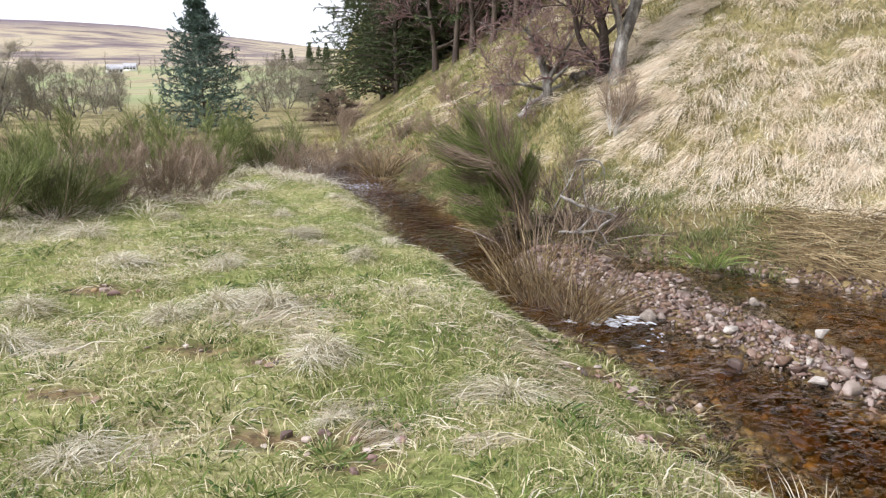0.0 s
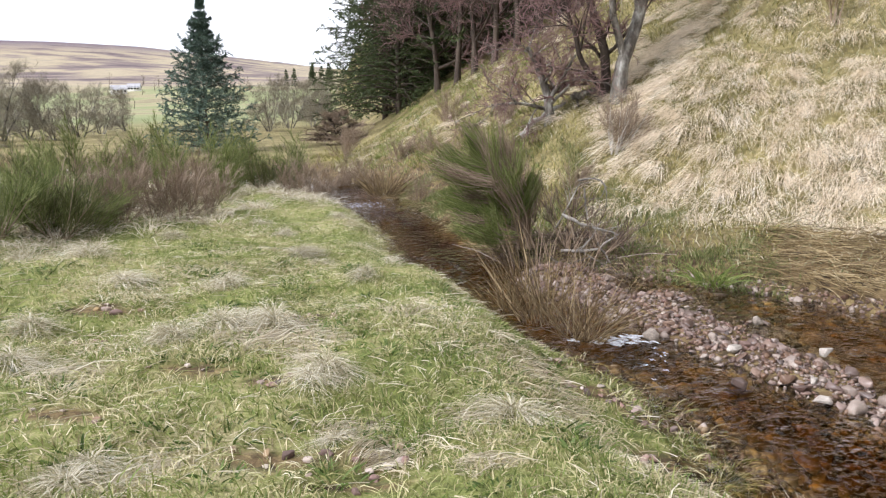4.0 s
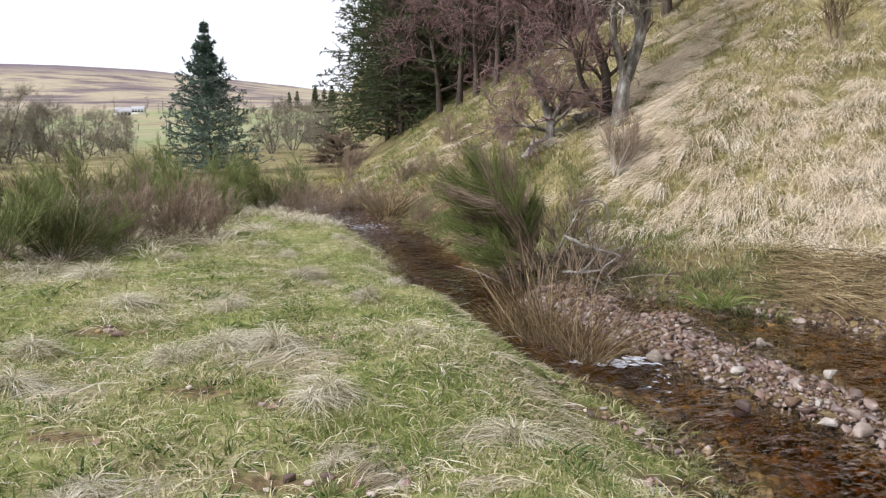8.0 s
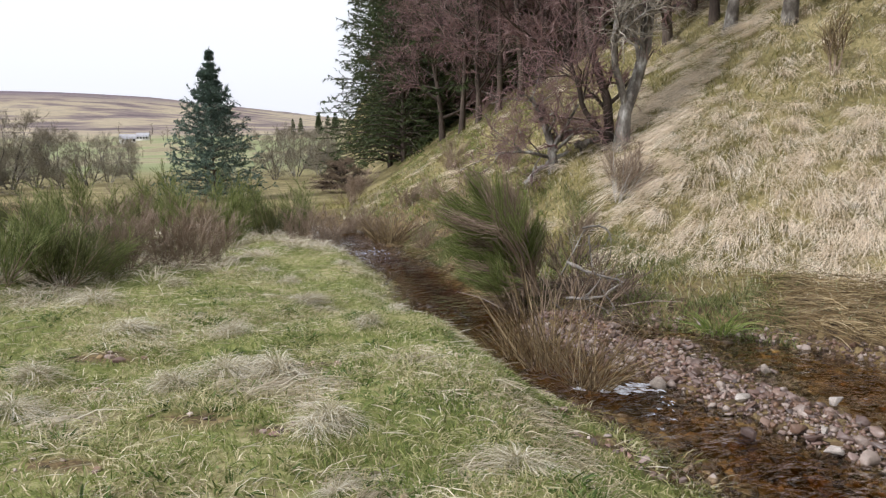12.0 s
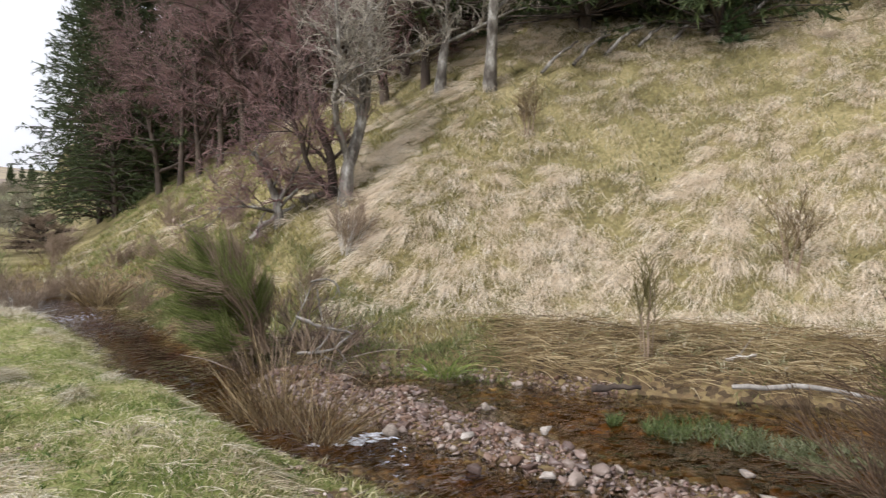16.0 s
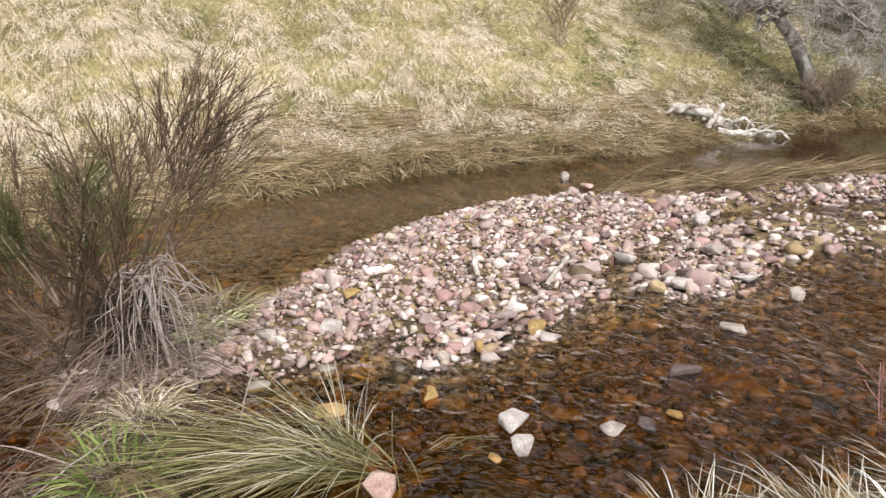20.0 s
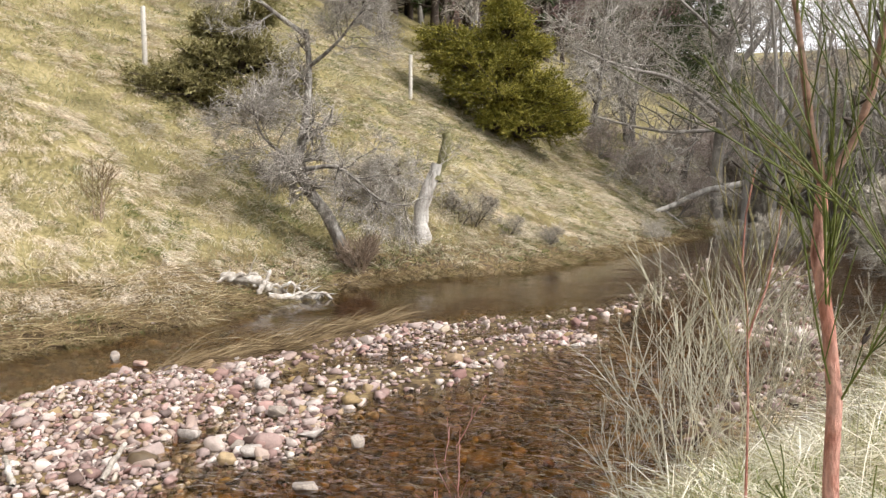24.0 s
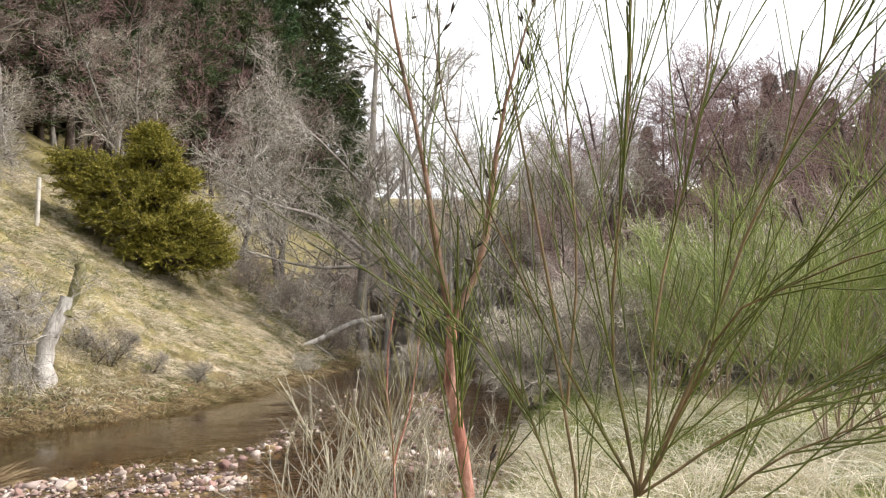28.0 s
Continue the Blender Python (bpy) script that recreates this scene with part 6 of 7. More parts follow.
stuff("matted_grass", clumps(rg, C, 26, 0.09, 0.13, 0.0055, 0.9, 1.3), M_YGRASS, "matted yellow-green grass on the hummocky bank")

C = scatter(rg, 330, -9, 1, 7.5, 19, lambda P, a, b: (a > 0.3) * (azm(P) < -8) * (azm(P) > -36) * (rad(P) > np.interp(azm(P), [-36, -24, -10], [8.3, 9.6, 13.0])))
stuff("skirt_grass", clumps(rg, C, 34, 0.16, 0.34, 0.009, 0.7, 1.3), M_TUSS, "pale dead grass round the feet of the broom")
# tussocks of dead grass on the bank
M_TUSS_D = blades_mat("tussock_grass", ["7d7658", "a39a7c", "c4bba2", "ddd6c4", "e8e2d4"], patch=3.0)
def mop_mesh(seed, n, length, width, radius, dome, sag, mat, lean):
    """A rounded tussock: blades spring from a low dome and hang over its sides."""
    rg = rng_of(seed)
    a, r = rg.uniform(0, 6.28, n), np.sqrt(rg.uniform(0, 1, n))
    O = np.stack([radius * r * np.cos(a), radius * r * np.sin(a), dome * (1 - r * r) - 0.03], 1)
    out = np.stack([np.cos(a), np.sin(a), 0 * a], 1) * (0.25 + 0.6 * r)[:, None] + np.array([*lean, 0])
    return raw_mesh("tuft", *arched(rg, O, length, width, out, 1.0, sag, 0.25), mat=mat)


tus = [mop_mesh(420 + i, 330, 0.27, 0.0055, 0.1, 0.14, 1.7, M_TUSS_D, ((0.15, 0.05), (-0.12, -0.1), (0.05, -0.2), (-0.2, 0.05))[i]) for i in range(4)]
mats = [tuft_mesh(430 + i, 260, 0.3, 0.005, 0.2, 1.2, 1.3, M_TUSS, (2.2, 0.4)) for i in range(2)]
for i, (az, d, s) in enumerate([(-23.4, 6.7, 1.1), (-16.5, 6.5, 1.0), (-11.2, 8.2, 1.3), (-10.6, 8.5, 1.1), (-17.0, 5.1, 1.15), (-13.2, 5.0, 1.35), (-15, 5.2, 1.0), (-10.5, 3.75, 1.0), (-9.4, 3.85, 0.9), (5.3, 3.5, 0.9), (-30.9, 4.8, 1.2), (-29.6, 5.6, 1.1),
                                (-25.6, 7.8, 1.1), (-28.6, 3.1, 0.8), (-27, 3.2, 0.7), (-20.6, 4.85, 1.0), (-6.2, 6.5, 0.9), (-8.9, 3.2, 0.6), (-9.6, 8.0, 1.0), (-29.7, 8.2, 1.0), (-4.0, 7.2, 0.8), (-27, 9.6, 0.9), (-20, 10.0, 1.0), (-12, 10.6, 0.8), (-8, 12.0, 1.0), (-14, 11.5, 0.9)]):
    ob = thing("grass_tussock", at(az, d, 0.0), "pale dead grass tussock on the green bank", "grass", "tussocks on the bank", 77 * i, 0.74 * s)
    ob.matrix_world = ob.matrix_world @ Matrix.Diagonal((1 + 0.35 * math.sin(2.3 * i), 1 - 0.25 * math.sin(2.3 * i), 0.8 + 0.3 * math.sin(1.7 * i), 1))
    part("tuft", tus[i % 4], ob)
for i, (az, d, s, t) in enumerate([(0.7, 3.55, 1.0, 0), (3.0, 3.55, 0.9, 10), (-15.0, 4.6, 1.2, -5), (-12, 4.75, 1.1, 0), (-26.5, 3.0, 0.9, 20), (-6.0, 3.0, 0.6, 30), (2.5, 2.8, 0.6, -20), (-3.2, 5.0, 0.6, 70), (-13.5, 4.4, 1.2, 15), (-11, 4.45, 1.0, -15), (-16.5, 4.7, 1.0, 30), (-8.6, 3.35, 0.7, 5), (-29, 4.3, 1.1, 0), (-24, 3.0, 0.8, 10)]):
    ob = thing("flattened_tussock", at(az, d, 0.01), "flattened mat of bleached grass on the bank", "grass", "tussocks on the bank", t, s)
    part("tuft", mats[i % 2], ob)

# the hillside: drooping tussocks over olive undergrowth
C = scatter(rg, 7300, -3, 27, -20, 24, lambda P, a, b: (b > np.interp(azm(P), [0, 10, 18, 45, 58], [1.0, 1.0, 2.1, 2.1, 1.0])) * (b < 17) * np.clip(13.0 / rad(P), 0, 1) * (0.05 + 0.95 * smooth(10, 16, azm(P) + 2.0 * wobble(P, 1.2, 25))) * (0.3 + 0.7 * smooth(-0.45, 0.35, wobble(P, 2.4, 22) + 0.35 * wobble(P, 0.9, 23) + 0.35 * smooth(7, 3, b) - 0.85 * smooth(70, 112, np.degrees(np.arctan2(P[:, 0], P[:, 1]))))))
e = 0.25


def fall(C):
    g = np.stack([(lie(C[:, :2] + [e, 0])[0] - lie(C[:, :2] - [e, 0])[0]), (lie(C[:, :2] + [0, e])[0] - lie(C[:, :2] - [0, e])[0]), np.zeros(len(C))], 1) / (-2 * e)
    return g / np.maximum(1.0, np.linalg.norm(g, axis=1))[:, None]


stuff("hill_grass", clumps(rg, C, 42, 0.09, np.repeat(np.interp(azm(C), [20, 52, 70, 90, 112], [0.31, 0.31, 0.25, 0.21, 0.21]), 42), 0.0065, 0.6, 1.9, fall(C) * np.interp(azm(C), [60, 85, 112], [2.0, 1.7, 1.0])[:, None], 0.15), M_HILL, "long pale dead grass tussocks combed down the hillside")
O = scatter(rg, 64000, -3, 28, -24, 26, lambda P, a, b: (b > 0.5) * (b < 20) * np.clip(13.0 / rad(P), 0, 1) * (0.4 + 0.6 * smooth(-0.1, 0.6, -wobble(P, 2.4, 22))))
stuff("hill_moss_grass", blades(rg, O, 0.13, 0.016, fall(O) * 0.5, 0.8, 0.8), M_MOSSG, "short olive grass and moss on the hillside")

O = scatter(rg, 24000, -4, 12, 8, 26, lambda P, a, b: (b > 0.8) * (b < 15) * (azm(P) < 24) * np.clip(13.0 / rad(P), 0, 1) * (0.25 + 0.75 * smooth(-0.4, 0.4, wobble(P, 0.7, 24))))
M_MARSH_S = blades_mat("slope_olive_grass", ["55552e", "76733f", "989056", "b8ac78"], patch=1.8)
stuff("terrace_grass", blades(rg, O, 0.14, 0.014, fall(O) * 0.6, 0.8, 0.9), M_MARSH_S, "short yellow-green grass on the slope under the trees")

# marsh margin: green growth and flattened reeds
O = scatter(rg, 22000, -2, 12, -4, 16, lambda P, a, b: (b > 0.05) * (b < 2.4) * smooth(-0.4, 0.5, wobble(P, 0.9, 31)) * (rad(P) < 18) * np.interp(azm(P), [-10, 22, 27, 60, 180], [1, 1, 0.2, 0.12, 0.25]))
M_MARSH = blades_mat("marsh_grass", ["444b29", "5d6638", "7c824f", "a09e72"], patch=1.6)
stuff("marsh_grass", blades(rg, O, 0.11, 0.008, None, 0.8, 0.7), M_MARSH, "green grass in the wet margin of the stream")
O = scatter(rg, 14000, 2.6, 13, -3.5, 9.5, lambda P, a, b: (b > np.maximum(0.03, np.interp(azm(P), [22, 52, 64], [0.3, 0.3, 0.03]) + 0.12 * wobble(P, 0.4, 37))) * (b < np.interp(azm(P), [22, 40, 60, 112], [2.3, 2.6, 2.2, 1.2])) * (azm(P) > 23) * (azm(P) < 114) * (0.25 + 0.75 * smooth(-0.5, 0.3, wobble(P, 0.8, 33) + 0.4 * smooth(0.2, 1.0, b))))
ang = -0.83 + 0.9 * wobble(O[:, :2], 0.7, 34) + 0.45 * rg.normal(size=len(O)) + np.pi * (rg.uniform(size=len(O)) < 0.3)
along = np.stack([np.cos(ang), np.sin(ang), np.zeros(len(O))], 1) * rg.uniform(1.5, 3.5, (len(O), 1))
O[:, 2] = np.maximum(O[:, 2], water_z(O[:, :2])) + 0.05 * rg.uniform(size=len(O))
stuff("flattened_reeds", arched(rg, O, 0.44, 0.008, along, 0.8, 0.7, 0.5), M_REED, "reeds laid flat by the flood along the stream")
O = scatter(rg, 3000, 3.3, 5.4, 3.4, 5.9, lambda P, a, b: (seg_dist(P, np.array([(3.85, 5.3), (4.2, 4.75), (4.6, 4.1)])) + 0.16 * wobble(P, 0.25, 6) < 0.3) * smooth(-0.8, 0.3, wobble(P, 0.16, 8)))
O[:, 2] = np.maximum(O[:, 2], water_z(O[:, :2]) - 0.02)
M_WEED_E = blades_mat("brook_green", ["343f20", "49582c", "606d3d", "7c845a"], patch=2.5)
green_end = O[:, 1] + 0.25 * rg.normal(size=len(O)) > 4.95
stuff("brookweed", blades(rg, O[green_end], 0.13, 0.009, None, 0.9, 0.8), M_WEED_E, "bright green plants at the edge of the backwater", "plants")
stuff("water_cress", blades(rg, O[~green_end], 0.12, 0.011, None, 1.0, 0.9), M_CRESS, "grey-green plants growing in the shallow water", "plants")

# near bank and flat beside the last view
C = scatter(rg, 300, 0, 6, -7, -0.6, lambda P, a, b: (a > 0.2) * (np.hypot(P[:, 0], P[:, 1]) > 1.5) * np.interp(azm(P), [120, 128, 144, 147], [1, 0.4, 0.4, 0]) * smooth(-0.35, 0.25, wobble(P, 0.55, 35)))
stuff("bank_grass", clumps(rg, C, 42, 0.15, 0.42, 0.006, 0.7, 1.15, None, 0.4), M_TALL, "pale dead grass along the top of the near bank")
C = scatter(rg, 420, -3, 7, -14, -1.2, lambda P, a, b: (a > 0.25) * smooth(142, 150, azm(P)) * np.clip((7.0 / rad(P)), 0, 1) * (np.hypot(P[:, 0], P[:, 1]) > 2.4) * smooth(-0.3, 0.3, wobble(P, 0.6, 35)))
stuff("tall_grass", clumps(rg, C, 40, 0.13, 0.62, 0.0065, 0.8, 1.2, None, 0.45), M_TALL, "tall pale dead grass on the near flat")
O = scatter(rg, 36000, -2, 9, -13, 2.8, lambda P, a, b: (a > 0.08) * np.clip(6 / rad(P), 0, 1) * (1 - 0.9 * washed(P)) * smooth(-0.5, 0.3, wobble(P, 1.1, 36)) * (np.hypot(P[:, 0], P[:, 1]) > 1.2) * (1 - 0.95 * bare_soil(P)))
stuff("fresh_grass", blades(rg, O, np.where(O[:, 1] > 0.5, 0.09, 0.2), 0.007, None, 0.6, 0.6), M_GREEN, "fresh green grass between the dead stalks")

# flood litter along the near bank and under the shingle broom
C = scatter(rg, 95, 2.2, 4.4, 0.4, 3.0, lambda P, a, b: (seg_dist(P, np.array([(2.3, 2.75), (2.6, 1.9), (3.3, 1.7), (3.7, 2.05)])) < 0.3) * 1.0)
C[:, 2] = np.maximum(C[:, 2], water_z(C[:, :2]))
stuff("flood_litter", clumps(rg, C, 30, 0.14, 0.26, 0.005, 1.5, 1.1), M_LITTER, "brown flood litter of dead stalks along the water")

# growth hanging over both edges of the water
def edge_line(line, lo, hi, n, off):
    k = line[(line[:, 1] > lo) & (line[:, 1] < hi)]
    s = np.concatenate([[0], np.cumsum(np.linalg.norm(np.diff(k, axis=0), axis=1))])
    t = rg.uniform(0, s[-1], n)
    p = np.stack([np.interp(t, s, k[:, 0]), np.interp(t, s, k[:, 1])], 1)
    q = np.stack([np.interp(t + 0.1, s, k[:, 0]), np.interp(t + 0.1, s, k[:, 1])], 1)
    d = unit(q - p + 1e-6)
    out = np.stack([d[:, 1], -d[:, 0]], 1)          # to the right of the line's run
    return p, out


p, out = edge_line(FAR, -24, 17, 620, 0)
g = rng_of(450)
test = inside(p - 0.3 * out, FAR_LAND)
side = np.where(test[:, None], -out, out)
P2 = p + side * g.uniform(0.02, 0.45, (len(p), 1))
C = np.column_stack([P2, lie(P2)[0]])
comb = np.column_stack([-side * 0.8, np.zeros(len(p))])
k = g.uniform(size=len(p)) < np.interp(azm(P2), [5, 12, 45, 60], [0.3, 0.75, 0.75, 0.3])
mud = (azm(P2) > 14) & (azm(P2) < 60) & (g.uniform(size=len(p)) < 0.7)
C, comb, k = C[~mud], comb[~mud], k[~mud]
low_ = (C[:, 1] > 8.0) & (g.uniform(size=len(C)) < 0.75) | (azm(C) > 14) & (azm(C) < 62)
C, comb, k = C[~low_], comb[~low_], k[~low_]
stuff("bank_tufts", clumps(g, C[~k], 30, 0.1, 0.36, 0.011, 0.7, 1.6, comb[~k]), M_REED, "pale grass hanging over the far edge of the water")
stuff("green_bank_tufts", clumps(g, C[k], 26, 0.1, 0.28, 0.010, 0.7, 1.2, comb[k]), M_SEDGE, "green grass hanging over the far edge of the water")
p, out = edge_line(NEAR, -12, 16, 420, 0)
keep_ = washed(p) < 0.3
p, out = p[keep_], out[keep_]
test = inside(p - 0.3 * out, NEAR_LAND)
side = np.where(test[:, None], -out, out)
P2 = p + side * g.uniform(0.02, 0.3, (len(p), 1))
C = np.column_stack([P2, lie(P2)[0]])
comb = np.column_stack([-side * 0.5, np.zeros(len(p))])
stuff("near_bank_tufts", clumps(g, C, 24, 0.09, 0.12, 0.006, 0.9, 1.1, comb), M_YGRASS, "green grass on the near edge of the water")
C = scatter(g, 90, 1.2, 2.6, 1.3, 3.4, lambda P, a, b: (a > 0.02) * washed(P))
stuff("bank_litter", clumps(g, C, 26, 0.14, 0.17, 0.005, 1.7, 1.1), M_WEEDS, "bleached flood litter on the scoured corner of the bank")
C = scatter(g, 60, 0.3, 2.2, 8.2, 9.8, lambda P, a, b: (b > 0.0) * 1.0)
stuff("undergrowth_litter", clumps(g, C, 40, 0.14, 0.34, 0.007, 1.2, 1.2), M_LITTER, "brown dead growth under the windblown broom")
rush("white_tussock", (1.2, 2.15, ground_z(1.2, 2.15)), 130, 0.36, 0.007, 0.09, 0.55, 0.5, M_TUSS, "bleached upright grass tussock on the scoured bank", 316)
O = scatter(g, 34000, -6, 2.4, -6, 1.9, lambda P, a, b: (a > 0.1) * (0.4 + 0.6 * smooth(-0.5, 0.5, wobble(P, 0.7, 12))))
stuff("trodden_turf", blades(g, O, 0.07, 0.008, None, 0.9, 0.8), M_LAWN, "short trodden turf round the path")
C = scatter(g, 260, -2, 3, 8, 30, lambda P, a, b: (b > 0.3) * (azm(P) < 8) * 1.0)
stuff("green_slope_grass", clumps(g, C, 30, 0.16, 0.2, 0.012, 0.8, 1.0, None), M_GREEN, "green grass on the low slope downstream")

# straw rafts stranded on the shoal's edge
RAFT = np.array([(8.1, -0.95), (8.4, -1.5), (9.0, -2.6), (9.6, -3.8)])
C = scatter(g, 60, 7.4, 10.2, -4.4, -0.4, lambda P, a, b: (seg_dist(P, RAFT) < 0.22) * 1.0)
C[:, 2] = water_z(C[:, :2]) + 0.05
V, Q_, T_ = clumps(g, C, 30, 0.14, 0.75, 0.008, 0.25, 0.5, np.tile([1.1, -2.0, 0], (len(C), 1)) * g.choice([1, 1, -1], len(C))[:, None], 0.3)
V[:, 2] = np.maximum(V[:, 2], water_z(V[:, :2]) + 0.02)
stuff("straw_raft", (V, Q_, T_), M_RUSH, "raft of flood-combed straw stranded on the shoal")
# loose straw on the turf
O = scatter(g, 1300, -7, 2.2, 2.0, 11, lambda P, a, b: (a > 0.15) * np.clip(4.5 / rad(P), 0, 1) * smooth(-0.6, 0.5, wobble(P, 0.6, 41)))
O[:, 2] += 0.035
stuff("loose_straw", arched(g, O, 0.15, 0.0045, 4.0 * unit(g.normal(size=(len(O), 3)) * np.array([1, 1, 0])), 0.6, 0.35, 0.5), M_TUSS, "loose dead straw lying on the turf")
C = scatter(g, 230, -6, 1.6, 2.2, 9, lambda P, a, b: (a > 0.3) * np.clip(4.5 / rad(P), 0, 1))
stuff("weed_rosettes", clumps(g, C, 34, 0.1, 0.085, 0.011, 1.0, 0.8), M_WEED, "small dark green weeds in the turf", "plants")

# longer blades standing over the flat, and grass on the slope under the wood
C = scatter(g, 130, -1, 5.5, -7, -1.2, lambda P, a, b: (a > 0.3) * smooth(140, 148, azm(P)) * (np.hypot(P[:, 0], P[:, 1]) > 2.4) * smooth(-0.1, 0.3, wobble(P, 0.45, 51)))
stuff("long_grass", clumps(g, C, 14, 0.1, 0.9, 0.0055, 0.5, 0.9, None, 0.35), M_TUSS, "long bleached grass blades standing over the flat")
C = scatter(g, 170, -2, 6, -11, -1.2, lambda P, a, b: (a > 0.25) * smooth(128, 140, azm(P)) * (np.hypot(P[:, 0], P[:, 1]) > 2.2) * smooth(-0.2, 0.3, wobble(P, 0.5, 57)))
stuff("green_flat_grass", clumps(g, C, 30, 0.12, 0.36, 0.007, 0.7, 1.0, None, 0.35), M_YGRASS, "green grass growing between the dead tussocks of the flat")
C = scatter(g, 1700, 11, 28, -25, -3, lambda P, a, b: (b > 0.6) * (b < 17))
stuff("slope_tufts", clumps(g, C, 20, 0.14, 0.26, 0.016, 0.9, 1.3, fall(C) * 0.5, 0.4), M_MOSSG, "pale dead grass tufts on the slope below the wood")

C = scatter(g, 1700, 10, 28, -25, 2, lambda P, a, b: (b > 0.4) * (b < 16) * smooth(80, 100, azm(P)) * smooth(-0.5, 0.3, wobble(P, 1.3, 53)))
stuff("slope_tussocks", clumps(g, C, 30, 0.1, 0.27, 0.012, 0.7, 1.7, fall(C) * 1.1, 0.25), M_STRAW, "pale drooping tussocks on the slope below the wood")
C = scatter(g, 900, 10, 28, -25, 2, lambda P, a, b: (b > 0.4) * (b < 16) * smooth(80, 100, azm(P)) * smooth(-0.2, 0.4, wobble(P, 1.6, 54)))
stuff("slope_moss", clumps(g, C, 30, 0.16, 0.14, 0.014, 0.9, 1.2, fall(C) * 0.4, 0.4), M_MARSH, "olive-green mossy grass patches on the slope")

# ------------------------------------------------------------ stones
def stone_material(name, cols, rough=0.75):
    m, nt, b = blank(name)
    oi, g = nt.nodes.new("ShaderNodeObjectInfo"), nt.nodes.new("ShaderNodeNewGeometry")
    add = nt.nodes.new("ShaderNodeMath")
    add.operation = "ADD"
    nt.links.new(oi.outputs["Random"], add.inputs[0])
    nt.links.new(g.outputs["Random Per Island"], add.inputs[1])
    fr = nt.nodes.new("ShaderNodeMath")
    fr.operation = "FRACT"
    nt.links.new(add.outputs[0], fr.inputs[0])
    r = ramp(nt, [lin(c) for c in cols])
    nt.links.new(fr.outputs[0], r.inputs[0])
    n1, n2 = noise_node(nt, 22, 5), noise_node(nt, 120, 3)
    gr = ramp(nt, [(0.55, 0.53, 0.5, 1), (1.2, 1.2, 1.2, 1)], [0.3, 0.7])
    nt.links.new(mixc(nt, 0.4, n1.outputs["Fac"], n2.outputs["Fac"]), gr.inputs[0])
    nt.links.new(mixc(nt, 0.8, r.outputs[0], gr.outputs[0], "MULTIPLY"), b.inputs["Base Color"])
    b.inputs["Roughness"].default_value = rough
    bp = nt.nodes.new("ShaderNodeBump")
    bp.inputs["Strength"].default_value, bp.inputs["Distance"].default_value = 0.5, 0.006
    nt.links.new(n1.outputs["Fac"], bp.inputs["Height"])
    nt.links.new(bp.outputs[0], b.inputs["Normal"])
    return m


M_STONE = stone_material("river_stone", ["5c4a42", "94786f", "a3958c", "7a5a52", "b5a89e", "8c6f5a", "c2b6ac", "6e5a52", "a07e74", "cfc5ba", "8e774e", "a08c84", "5a4c46"])
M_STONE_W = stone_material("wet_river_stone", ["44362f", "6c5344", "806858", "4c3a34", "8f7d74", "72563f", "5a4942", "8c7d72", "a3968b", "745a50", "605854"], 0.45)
M_STONE_Y = surface("yellow_stone", ["7a6238", "94794a", "a68c5c"], 20, 90, 0.6, 0.4)
M_STONE_P = surface("pale_stone", ["756a60", "8f8478", "a89c8e"], 14, 80, 0.75, 0.4)


def stone_shape(seed, n=15, worn=0.09):
    """A broken river stone: the hull of a few points in a rounded block, its edges worn."""
    rg = rng_of(seed)
    u = unit(rg.normal(size=(n, 3)))
    p = np.sign(u) * np.abs(u) ** rg.uniform(0.55, 0.8) * np.array([1.0, rg.uniform(0.62, 0.95), rg.uniform(0.45, 0.8)])
    bm = bmesh.new()
    for q in p:
        bm.verts.new(q)
    got = bmesh.ops.convex_hull(bm, input=bm.verts)
    bmesh.ops.delete(bm, geom=[g for g in got["geom_interior"] if isinstance(g, bmesh.types.BMVert)], context="VERTS")
    bmesh.ops.dissolve_limit(bm, angle_limit=0.3, verts=bm.verts, edges=bm.edges)
    if worn:
        bmesh.ops.bevel(bm, geom=bm.edges[:], offset=worn * rg.uniform(0.7, 1.3), segments=1, affect="EDGES", clamp_overlap=True)
    bmesh.ops.triangulate(bm, faces=bm.faces[:])
    bm.verts.index_update()
    V = np.array([v.co[:] for v in bm.verts])
    F = np.array([[v.index for v in f.verts] for f in bm.faces])
    bm.free()
    return V, F


shapes = [stone_shape(500 + i) for i in range(14)]
stone_me = [raw_mesh("stone", V, None, F, M_STONE) for V, F in shapes]
rg = rng_of(511)


def stone_spots(n, x0, x1, y0, y1, lo, seed):
    """Places on the bars that lie above lo metres under the water."""
    g = rng_of(seed)
    return scatter(g, n, x0, x1, y0, y1, lambda P, a, b: (a <= 0.05) * (b <= 0.3) * smooth(lo - 0.05, lo + 0.05, lie(P)[0] - water_z(P)))


